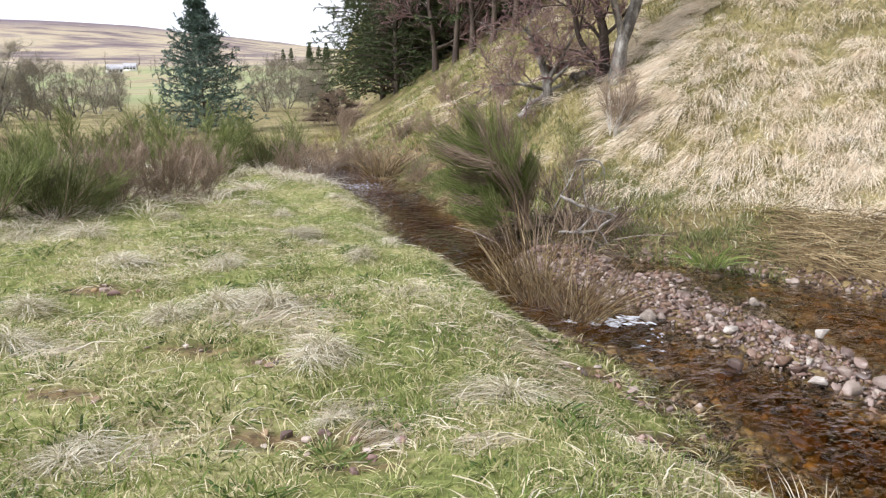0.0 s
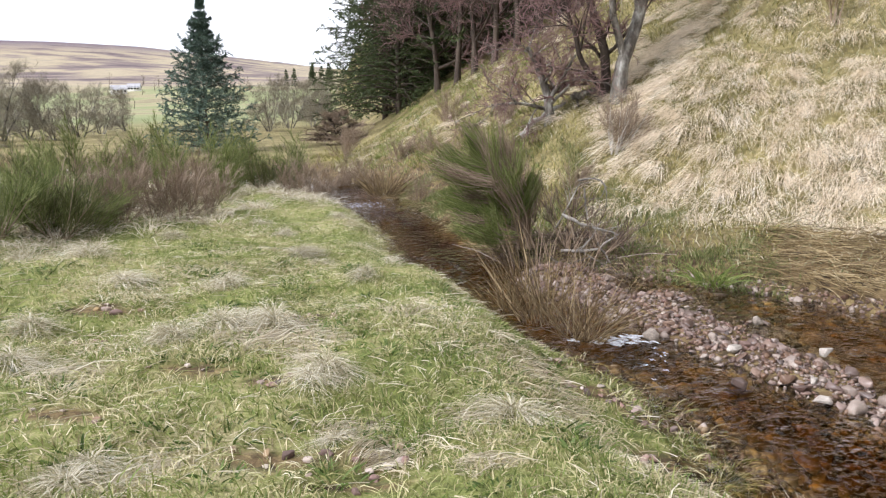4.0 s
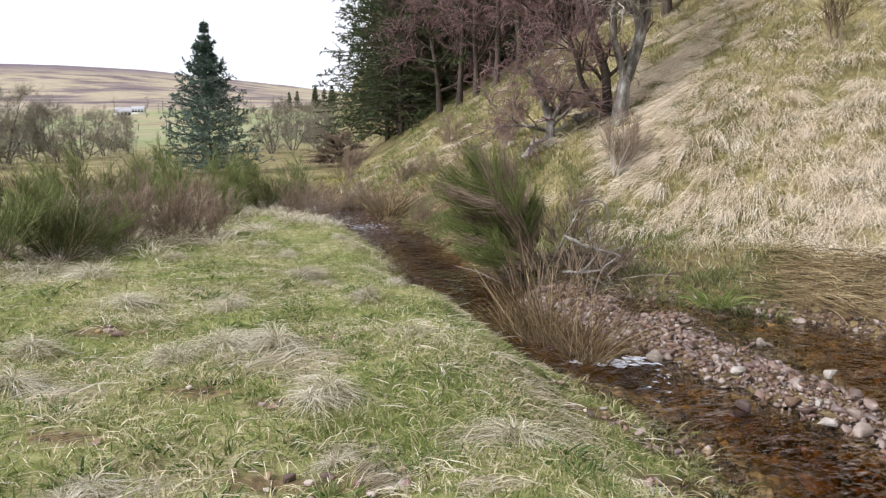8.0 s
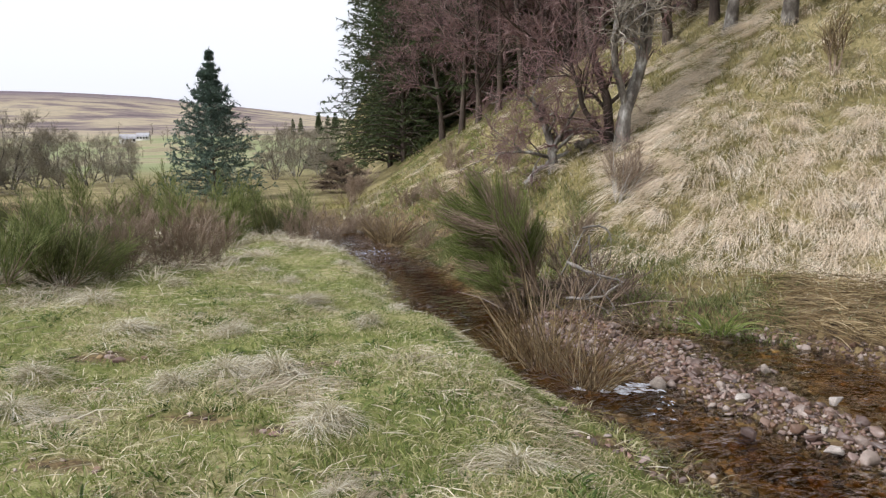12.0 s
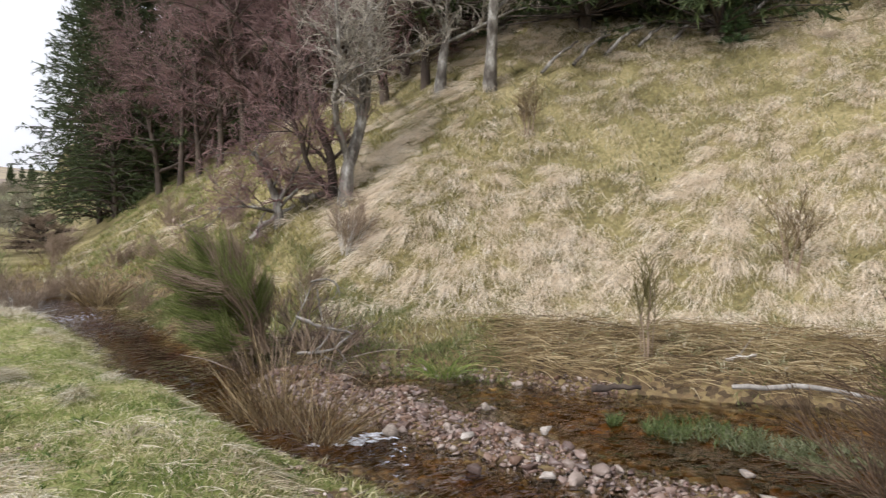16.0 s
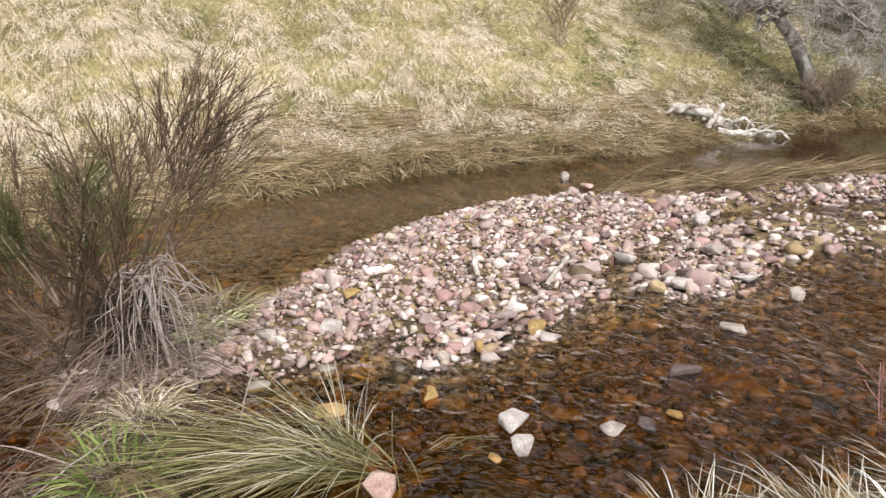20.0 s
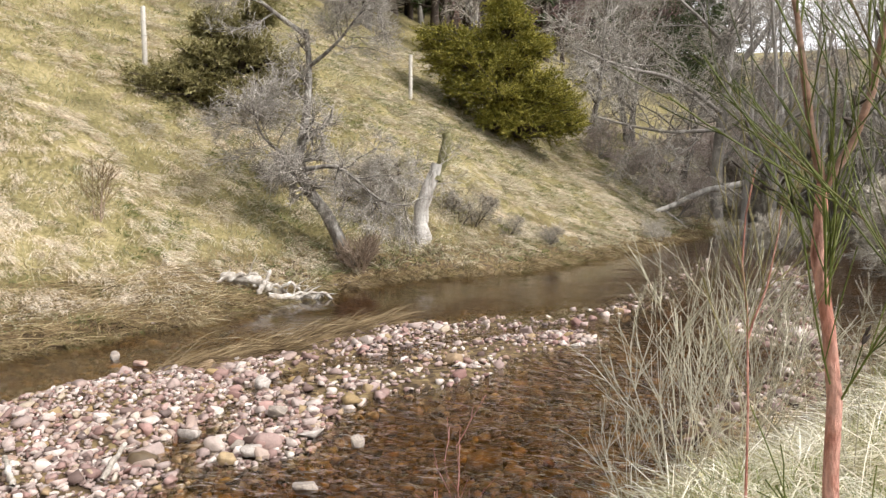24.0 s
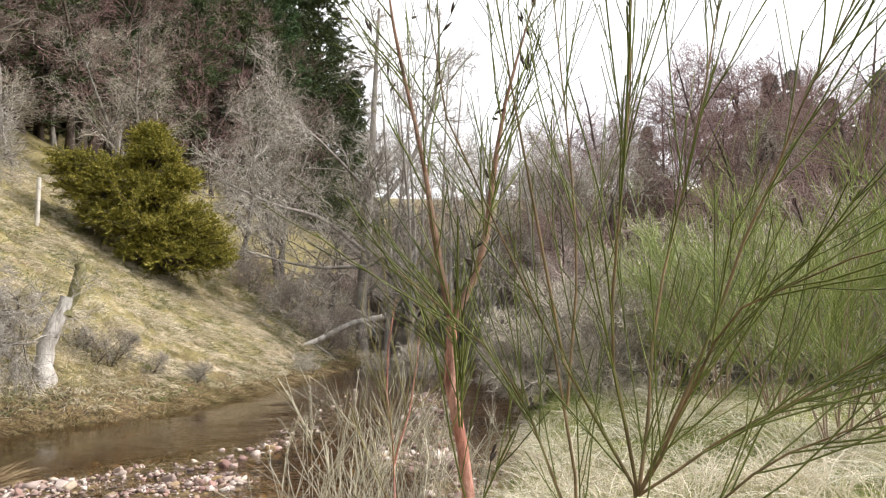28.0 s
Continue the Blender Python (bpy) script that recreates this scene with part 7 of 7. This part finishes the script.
def pebbles(g, S, size, spread, sink, seed, kinds=8):
    """Many loose stones in one mesh, lying at S."""
    V, T, n = [], [], 0
    which = g.integers(0, kinds, len(S))
    for j in range(kinds):
        v, f = stone_shape(seed + j, 11, 0.0)
        Q = S[which == j]
        s = size * np.exp(spread * g.normal(size=len(Q)))
        a = g.uniform(0, 6.28, len(Q))
        t = g.uniform(-0.5, 0.5, len(Q))
        c, si = np.cos(a)[:, None], np.sin(a)[:, None]
        y = np.cos(t)[:, None] * v[None, :, 1] - np.sin(t)[:, None] * v[None, :, 2]
        z = np.sin(t)[:, None] * v[None, :, 1] + np.cos(t)[:, None] * v[None, :, 2]
        W = np.stack([c * v[None, :, 0] - si * y, si * v[None, :, 0] + c * y, z], -1) * s[:, None, None] + (Q + np.array([0, 0, 1.0]) * (sink * s)[:, None])[:, None]
        V.append(W.reshape(-1, 3))
        T.append((f[None] + (np.arange(len(Q)) * len(v))[:, None, None]).reshape(-1, 3) + n)
        n += W.shape[0] * W.shape[1]
    return np.vstack(V), None, np.vstack(T)


def shingle(name, label, box, big, mid, small, seed, mat, size):
    g = rng_of(seed)
    ob = thing(name, (0, 0, 0), label, "shingle")
    mine = [raw_mesh("stone", V, None, F, mat) for V, F in shapes]
    S = stone_spots(big, *box, -0.035, seed)
    for i, (x, y, z) in enumerate(S):
        s = size * math.exp(0.28 * g.normal())
        o = part("stone", mine[i % 14], ob)
        o.matrix_world = Matrix.LocRotScale((x, y, z + 0.34 * s), Euler((g.uniform(-0.6, 0.6), g.uniform(-0.6, 0.6), g.uniform(0, 6.28))), (s * g.uniform(0.9, 1.3), s, s * g.uniform(0.8, 1.2)))
    o = part("cobble_spread", raw_mesh("cobble_spread", *pebbles(g, stone_spots(mid, *box, -0.08, seed + 1), 0.68 * size, 0.25, 0.3, 540), mat=mat), ob)
    tagged(o, kind="stuff")
    o = part("gravel", raw_mesh("gravel", *pebbles(g, stone_spots(small, *box, -0.12, seed + 2), 0.4 * size, 0.3, 0.3, 550), mat=mat), ob)
    tagged(o, kind="stuff")
    return ob


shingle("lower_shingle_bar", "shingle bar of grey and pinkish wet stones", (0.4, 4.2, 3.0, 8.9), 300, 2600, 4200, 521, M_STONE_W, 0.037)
shingle("upper_shingle_bar", "pale dry shingle bar of broken stones", (3.4, 8.6, -1.9, 2.9), 300, 3600, 5000, 523, M_STONE, 0.047)
shingle("far_shingle_bar", "low stony shoal in the brown water", (3.9, 13.5, -14.0, -1.0), 295, 1500, 2400, 525, M_STONE, 0.046)
# loose stones standing out of the shallows
S = scatter(rng_of(530), 260, 4.2, 10.5, -8.5, 0.6, lambda P, a, b: (a <= 0) * (b <= 0) * smooth(-0.2, -0.1, lie(P)[0] - water_z(P)) * smooth(0.0, 0.6, wobble(P, 0.7, 17)))
ob = thing("shallows_stones", (0, 0, 0), "loose pale stones standing out of the shallow water", "stones")
for i, (x, y, z) in enumerate(S):
    q = 0.052 * math.exp(0.3 * rg.normal())
    o = part("stone", stone_me[i % 14], ob)
    o.matrix_world = Matrix.LocRotScale((x, y, z + 0.5 * q), Euler((rg.uniform(-0.5, 0.5), rg.uniform(-0.5, 0.5), rg.uniform(0, 6.28))), (q * 1.2, q, q * 1.1))
S = scatter(rng_of(532), 2100, 4.4, 10.5, -8.5, 0.4, lambda P, a, b: (a <= 0) * (b <= 0) * smooth(-0.2, -0.09, lie(P)[0] - water_z(P)) * smooth(-0.2, 0.5, wobble(P, 0.7, 17)))
o = part("cobble_spread", raw_mesh("cobble_spread", *pebbles(rg, S, 0.036, 0.35, 0.5, 580), mat=M_STONE), ob)
tagged(o, kind="stuff")
# stones of the bed, seen through the water
M_BED = stone_material("bed_stone", ["443728", "7a6650", "9c8766", "54463a", "ab9672", "786d5a", "a58956", "3a3028", "968c7c", "b69e70"], 0.5)
bed_ok = lambda P, a, b: (a <= 0) * (b <= 0) * (lie(P)[0] < water_z(P) - 0.05) * np.clip(4.5 / np.hypot(P[:, 0], P[:, 1]), 0, 1)
bed = join([pebbles(rg, scatter(rg, 2600, 1.0, 11, -8, 7.5, bed_ok), 0.05, 0.4, 0.12, 560), pebbles(rg, scatter(rg, 5000, 1.0, 11, -8, 7.5, bed_ok), 0.026, 0.35, 0.1, 570)])
tagged(new("bed_stones", raw_mesh("bed_stones", *bed, mat=M_BED)), "amber and brown stones on the stream bed", "stones", kind="stuff")
# loose gravel on the grass by the bank
S = scatter(rg, 295, -2.6, 2.5, 1.2, 6.2, lambda P, a, b: (a > 0.02) * np.maximum(bare_soil(P), washed(P)))
ob = thing("bank_gravel", (0, 0, 0), "loose grey gravel in the grass of the bank", "gravel")
for i, (x, y, z) in enumerate(S):
    q = 0.021 * math.exp(0.35 * rg.normal())
    o = part("stone", stone_me[i % 14], ob)
    o.matrix_world = Matrix.LocRotScale((x, y, z + 0.3 * q), Euler((0, 0, rg.uniform(0, 6.28))), (q * 1.2, q, q))


def boulder(place, size, mat, label, i, tilt=0.0):
    V, F = shapes[i]
    ob = new("boulder", raw_mesh("boulder", V, None, F, mat, True))
    ob.matrix_world = pose(*place, tilt, 0, 40 * i) @ Matrix.Diagonal((size[0], size[1], size[2], 1))
    return tagged(ob, label, "stone")


M_WET = surface("wet_stone", ["3a302b", "564842", "4a3d37"], 8, 60, 0.3, 0.3)
M_PINK = surface("pink_stone", ["86695c", "a08476", "b09888"], 12, 80, 0.8, 0.4)
M_WHITE = surface("white_stone", ["8a8178", "a49b91", "bab2a8"], 16, 90, 0.75, 0.4)
M_AMBER = surface("amber_stone", ["7a5c2e", "927040", "a28854"], 20, 90, 0.5, 0.3)
# place, half size, height of the middle over the water, shape
for x, y, w, d, h, up, m, i, label in [
        (3.44, 0.04, 0.10, 0.085, 0.11, 0.03, M_WHITE, 8, "pale angular block standing in the shallow water"), (3.22, 0.0, 0.09, 0.085, 0.09, 0.03, M_WHITE, 4, "pale rounded stone standing in the shallow water"),
        (3.74, 0.5, 0.13, 0.1, 0.07, -0.03, M_STONE_Y, 5, "flat yellowish stone just under the water"), (3.5, 1.0, 0.12, 0.1, 0.09, -0.01, M_STONE_Y, 3, "tan stone at the water's edge"),
        (3.14, 0.12, 0.05, 0.04, 0.05, 0.0, M_AMBER, 1, "small amber stone in the shallow water"), (3.6, -0.78, 0.06, 0.05, 0.06, 0.0, M_AMBER, 6, "amber stone under the shallow water"),
        (4.1, -0.91, 0.14, 0.07, 0.07, 0.0, M_WET, 7, "flat dark stone washed by the stream"), (3.44, -0.45, 0.09, 0.07, 0.06, 0.0, M_STONE_P, 8, "grey stone washed by the stream"), (3.5, -0.62, 0.08, 0.06, 0.05, 0.0, M_WET, 9, "dark stone washed by the stream"),
        (4.74, -1.34, 0.12, 0.09, 0.08, 0.0, M_STONE_P, 6, "flat white stone at the shoal's edge"), (5.47, -1.14, 0.1, 0.09, 0.1, 0.05, M_WHITE, 11, "white block on the shoal"), (5.55, -1.3, 0.09, 0.08, 0.08, 0.04, M_WHITE, 12, "white block on the shoal"), (5.62, -1.08, 0.08, 0.08, 0.07, 0.05, M_STONE_P, 13, "pale block on the shoal"),
        (7.25, -1.64, 0.14, 0.11, 0.11, 0.05, M_WHITE, 0, "white block on the shoal"), (6.33, -1.54, 0.12, 0.1, 0.12, 0.05, M_STONE_P, 1, "tan block on the shoal"), (5.66, -1.65, 0.13, 0.08, 0.07, 0.04, M_WHITE, 2, "pale flat stone on the shoal"), (5.3, -1.89, 0.08, 0.07, 0.09, 0.04, M_STONE_P, 3, "pale stone on the shoal"),
        (4.62, -0.07, 0.12, 0.09, 0.1, 0.03, M_STONE_Y, 4, "tan square-cut block at the bar's edge"), (4.33, 0.27, 0.06, 0.05, 0.06, 0.03, M_STONE_Y, 5, "yellowish block at the bar's edge"), (4.32, 1.6, 0.1, 0.09, 0.1, 0.06, M_WHITE, 6, "white block on the bar"), (4.47, 1.24, 0.1, 0.09, 0.1, 0.06, M_WHITE, 7, "white block on the bar"),
        (4.97, 1.22, 0.09, 0.07, 0.07, 0.12, M_STONE_Y, 8, "ochre rounded stone on the bar"), (4.15, 0.47, 0.05, 0.05, 0.09, 0.02, M_STONE_P, 9, "upright grey stone at the bar's edge"), (6.14, -0.81, 0.12, 0.1, 0.08, 0.04, M_WHITE, 10, "pale flat stone on the bar"), (6.95, -0.97, 0.13, 0.1, 0.08, 0.05, M_STONE_P, 11, "grey flat stone on the bar"),
        (4.0, 2.0, 0.11, 0.09, 0.1, 0.1, M_STONE_P, 12, "grey stone below the broom"), (4.1, 1.78, 0.1, 0.09, 0.1, 0.07, M_PINK, 13, "pinkish stone below the broom"), (3.9, 1.88, 0.09, 0.07, 0.08, 0.06, M_STONE_P, 2, "grey stone below the broom"), (2.82, 0.6, 0.11, 0.09, 0.08, 0.05, M_PINK, 9, "pinkish stone at the foot of the bank"),
        (9.25, -0.44, 0.1, 0.08, 0.1, 0.03, M_STONE_P, 0, "tan stone standing in the side channel"), (8.82, -0.66, 0.12, 0.09, 0.09, 0.02, M_PINK, 1, "pinkish stone standing in the side channel"),
        (1.7, 6.02, 0.13, 0.1, 0.12, 0.06, M_STONE_P, 3, "tan boulder beside the riffle"), (2.24, 5.62, 0.12, 0.09, 0.11, 0.07, M_WHITE, 1, "pale square-cut stone on the shingle"), (2.03, 4.96, 0.11, 0.09, 0.1, 0.02, M_WET, 7, "dark wet rounded boulder in the shallow water"),
        (2.9, 5.52, 0.1, 0.08, 0.09, 0.06, M_WHITE, 5, "pale block on the shingle"), (2.54, 4.96, 0.08, 0.06, 0.06, 0.05, M_WHITE, 6, "white stone on the shingle"), (2.44, 4.63, 0.1, 0.08, 0.08, 0.04, M_WHITE, 8, "pale block on the shingle"), (2.72, 6.36, 0.09, 0.07, 0.09, 0.07, M_STONE_P, 10, "pale stone on the shingle"),
        (3.06, 3.2, 0.07, 0.06, 0.08, 0.04, M_STONE_Y, 5, "yellowish pointed stone at the water's edge"), (3.72, 4.12, 0.1, 0.07, 0.07, 0.05, M_STONE_P, 11, "pale flat stone on the shingle"), (3.54, 3.74, 0.1, 0.08, 0.07, 0.05, M_STONE_P, 12, "pinkish flat stone on the shingle")]:
    k = 0.66 if y > 3 else 0.9
    boulder((x, y, float(water_z(np.array([(x, y)]))[0]) + k * up), (k * w, k * d, k * h), m, label, i)
# bleached sticks stranded on the bar
STICKS = [((5.41, 0.36, 0.17), (5.75, 0.42, 0.26)), ((5.3, -0.15, 0.16), (5.75, -0.32, 0.24))]


# ------------------------------------------------------------ logs, posts and small things
def log(name, label, pts, r0, r1, mat, seed, twigs=0):
    g = rng_of(seed)
    ob = thing(name, pts[0], label, "log")
    L = resample(np.array(pts) - np.array(pts[0]), 10)
    L[1:-1] += g.normal(size=(8, 3)) * r0 * 0.25
    r = np.linspace(r0, r1, 10) * g.uniform(0.85, 1.15, 10)
    r[0] *= 0.8
    part("trunk", raw_mesh("trunk", *tubes(L[None], r[None], 8), mat=mat, smooth_=True), ob)
    if twigs:
        A_, RA = sprout(g, L[None], r[None], twigs, 0.2, 1.0, 0.45, 50, 0.0, 4, 0.2, 0.4, 0.4)
        for i in range(twigs):
            part("branch", raw_mesh("branch", *tubes(A_[i:i + 1], RA[i:i + 1], 5), mat=mat, smooth_=True), ob)
    return ob


for a, c in STICKS:
    log("stranded_stick", "bleached stick stranded on the shingle bar", [a, tuple(0.5 * (np.array(a) + np.array(c)) + np.array([0, 0, 0.01])), c], 0.022, 0.016, M_LOG, 645, 1)


def on(az, d, up):
    return at(az, d, up)


log("pale_log", "bleached branch lying along the marsh edge", [spot(40.9, -14.05, 7.3), spot(44, -13.75, 7.3), spot(47, -13.55, 7.35), spot(50.2, -13.85, 7.35)], 0.03, 0.016, M_BARK_P, 601, 1)
log("pale_log", "bleached branch in the flattened reeds", [spot(40.4, -12.2, 8.2), spot(42.4, -11.75, 8.3)], 0.02, 0.015, M_LOG, 602, 2)
log("dark_log", "dark wet branch under the flattened reeds", [spot(31.0, -14.9, 7.2), spot(32.6, -14.7, 7.2), spot(34.6, -14.6, 7.2)], 0.035, 0.02, M_BARK_D, 603)
# dead branches tangled on the far bank beside the windblown broom
for i, (pts, r) in enumerate([([(8.8, -9.7), (10.8, -10.5), (12.5, -10.9), (13.0, -11.1)], 0.022), ([(8.8, -12.4), (10.8, -12.3), (11.7, -12.0), (12.8, -11.2)], 0.022), ([(11.5, -11.7), (12.3, -12.8), (13.1, -13.9)], 0.014), ([(9.9, -7.2), (11.2, -7.0), (12.0, -7.7), (12.0, -9.1)], 0.012),
                              ([(8.4, -10.7), (9.3, -8.9), (10.1, -7.3)], 0.012), ([(7.8, -12.7), (9.1, -13.4), (11.1, -12.7)], 0.018), ([(10.4, -7.7), (10.6, -9.4), (10.8, -10.4)], 0.012), ([(9.1, -13.7), (11.1, -14.2), (13.0, -13.4)], 0.014)]):
    log("dead_branch", "bare grey-brown dead branch tangled on the far bank", [spot(a, e, 8.75 + 0.05 * (i % 3)) for a, e in pts], r, 0.45 * r, M_BARK_P if i in (0, 1, 2) else M_BARK, 670 + i, 6)
log("driftwood", "bleached driftwood log at the water's edge", [on(100.0, 12.9, 0.12), on(102.0, 12.8, 0.2), on(104.2, 12.9, 0.1)], 0.09, 0.06, M_LOG, 604, 4)
log("driftwood", "bleached driftwood log at the water's edge", [on(103.2, 12.7, 0.05), on(105.2, 12.8, 0.08), on(107.0, 13.1, 0.08)], 0.07, 0.05, M_LOG, 605, 3)
log("driftwood", "short bleached driftwood branch propped on a log", [on(102.6, 12.6, 0.05), on(103.4, 12.8, 0.45)], 0.05, 0.03, M_LOG, 606, 1)
for i in range(9):
    a = 99.6 + 0.85 * i
    log("driftwood", "thin bleached driftwood branch in the pile at the water's edge", [on(a, 12.75 + 0.06 * (i % 3), 0.06 + 0.05 * (i % 2)), on(a + 0.9, 12.8, 0.2 + 0.06 * (i % 3)), on(a + 1.7, 12.9, 0.1 + 0.1 * (i % 2))], 0.035, 0.018, M_LOG, 660 + i, 2)
log("hill_branch", "pale fallen branch on the grassy hillside", [on(75.2, 15.5, 0.15), on(76.8, 15.3, 0.12), on(78.0, 15.0, 0.08)], 0.05, 0.025, M_LOG, 607, 2)
log("slope_log", "bleached fallen log below the crooked birch", [on(5.6, 14.5, 0.1), on(6.9, 14.6, 0.2), on(8.8, 14.9, 0.15)], 0.05, 0.03, M_DEADWOOD, 608, 3)
log("slope_log", "fallen branch between the trees", [on(9.3, 14.8, 0.2), on(11.0, 14.5, 0.3)], 0.07, 0.05, M_BARK, 609, 3)
for i in range(7):
    az = 27 + 2.3 * i
    log("fallen_branch", "grey fallen branch at the edge of the wood", [on(az, 16.8 + 0.22 * i, 0.1), on(az + 1.4, 17.1 + 0.22 * i, 0.35), on(az + 2.6, 17.5 + 0.22 * i, 0.3)], 0.05, 0.02, M_BARK, 620 + i, 3)
for i, (x, y, L, a) in enumerate([(2.35, 2.35, 0.7, 20), (2.5, 2.05, 0.55, -30), (2.9, 1.6, 0.5, 60), (3.1, 1.35, 0.6, 10), (2.1, 2.9, 0.5, -10), (2.75, 1.95, 0.45, 100), (0.6, 8.1, 0.6, 150), (1.9, 8.3, 0.7, -40)]):
    z = max(ground_z(x, y), 0.02) + 0.05
    log("dry_stalk", "pale dry stalk lying in flood litter", [(x, y, z), (x + 0.5 * L * math.cos(radians(a)), y + 0.5 * L * math.sin(radians(a)), z + 0.1), (x + L * math.cos(radians(a)), y + L * math.sin(radians(a)), z + 0.14)], 0.0042, 0.003, M_LITTERWOOD, 640 + i)


def fence_post(place, h, tilt):
    ob = thing("fence_post", place, "weathered pale wooden fence post on the hillside", "post", "fence posts")
    ob.matrix_world = pose(*place, tilt, 0.6 * tilt, 20)
    P = np.array([(0, 0, -0.3), (0, 0, h * 0.5), (0, 0, h - 0.03), (0, 0, h)])
    part("shaft", raw_mesh("shaft", *tubes(P[None], np.array([[0.065, 0.062, 0.06, 0.045]]), 10), mat=M_POST, smooth_=False), ob)
    part("cap", raw_mesh("cap", *tubes(np.array([[(0, 0, h - 0.004), (0, 0, h + 0.004)]]), np.array([[0.046, 0.001]]), 10), mat=M_POST), ob)
    for z in (0.35, 0.7, 1.05):
        a = np.linspace(0, 6.283, 9)
        r = np.stack([0.066 * np.cos(a), 0.066 * np.sin(a), np.full(9, z)], 1)
        part("wire_loop", raw_mesh("wire_loop", *tubes(r[None], np.full((1, 9), 0.003), 4), mat=M_RUST), ob)
    return ob


fence_post(at(113.8, 24.0), 1.38, 1.5)
fence_post(at(95.2, 20.6), 1.42, -1.0)

# white water where the burn drops past the rushes, and sky glints drawn as pale streaks at the bend
foam_glint_m, nt, b = blank("white_water_and_glints")
fn = noise_node(nt, 60, 4)
fr = ramp(nt, [lin("8d8c90"), lin("dcdde0")], [0.35, 0.65])
nt.links.new(fn.outputs["Fac"], fr.inputs[0])
nt.links.new(fr.outputs[0], b.inputs["Base Color"])
b.inputs["Roughness"].default_value = 0.4
g = rng_of(660)
P_ = []
# last spot: pale streaks imitating the sky's reflection on the bend's ripples
for cx, cy, sx, sy, n, big in [(1.52, 5.98, 0.16, 0.07, 26, 1.0), (1.6, 5.5, 0.1, 0.22, 10, 0.25), (-1.6, 14.4, 0.2, 0.2, 40, 0.5)]:
    for i in range(n):
        x, y = cx + sx * g.normal(), cy + sy * g.normal()
        L, w = big * g.uniform(0.05, 0.18), big * g.uniform(0.01, 0.03)
        t = np.linspace(0, 1, 8)
        c = np.stack([x + L * (t - 0.5) * 0.9, y - L * (t - 0.5) * 0.5 + 0.02 * np.sin(9 * t + x * 9), 0 * t], 1)
        c[:, 2] = water_z(c[:, :2]) + 0.018
        P_.append(tubes(c[None], (w * np.sin(np.pi * np.clip(t, 0.06, 0.94)) * g.uniform(0.6, 1.2, 8))[None], 6))
V, Qd, _ = join(P_)
V[:, 2] = water_z(V[:, :2]) + 0.012 + (V[:, 2] - water_z(V[:, :2]) - 0.018) * 0.35
tagged(new("white_water_and_glints", raw_mesh("white_water_and_glints", V, Qd, None, foam_glint_m, True)), "white broken water at a small drop, and pale streaks drawn as sky glints at the bend", "water", kind="stuff")
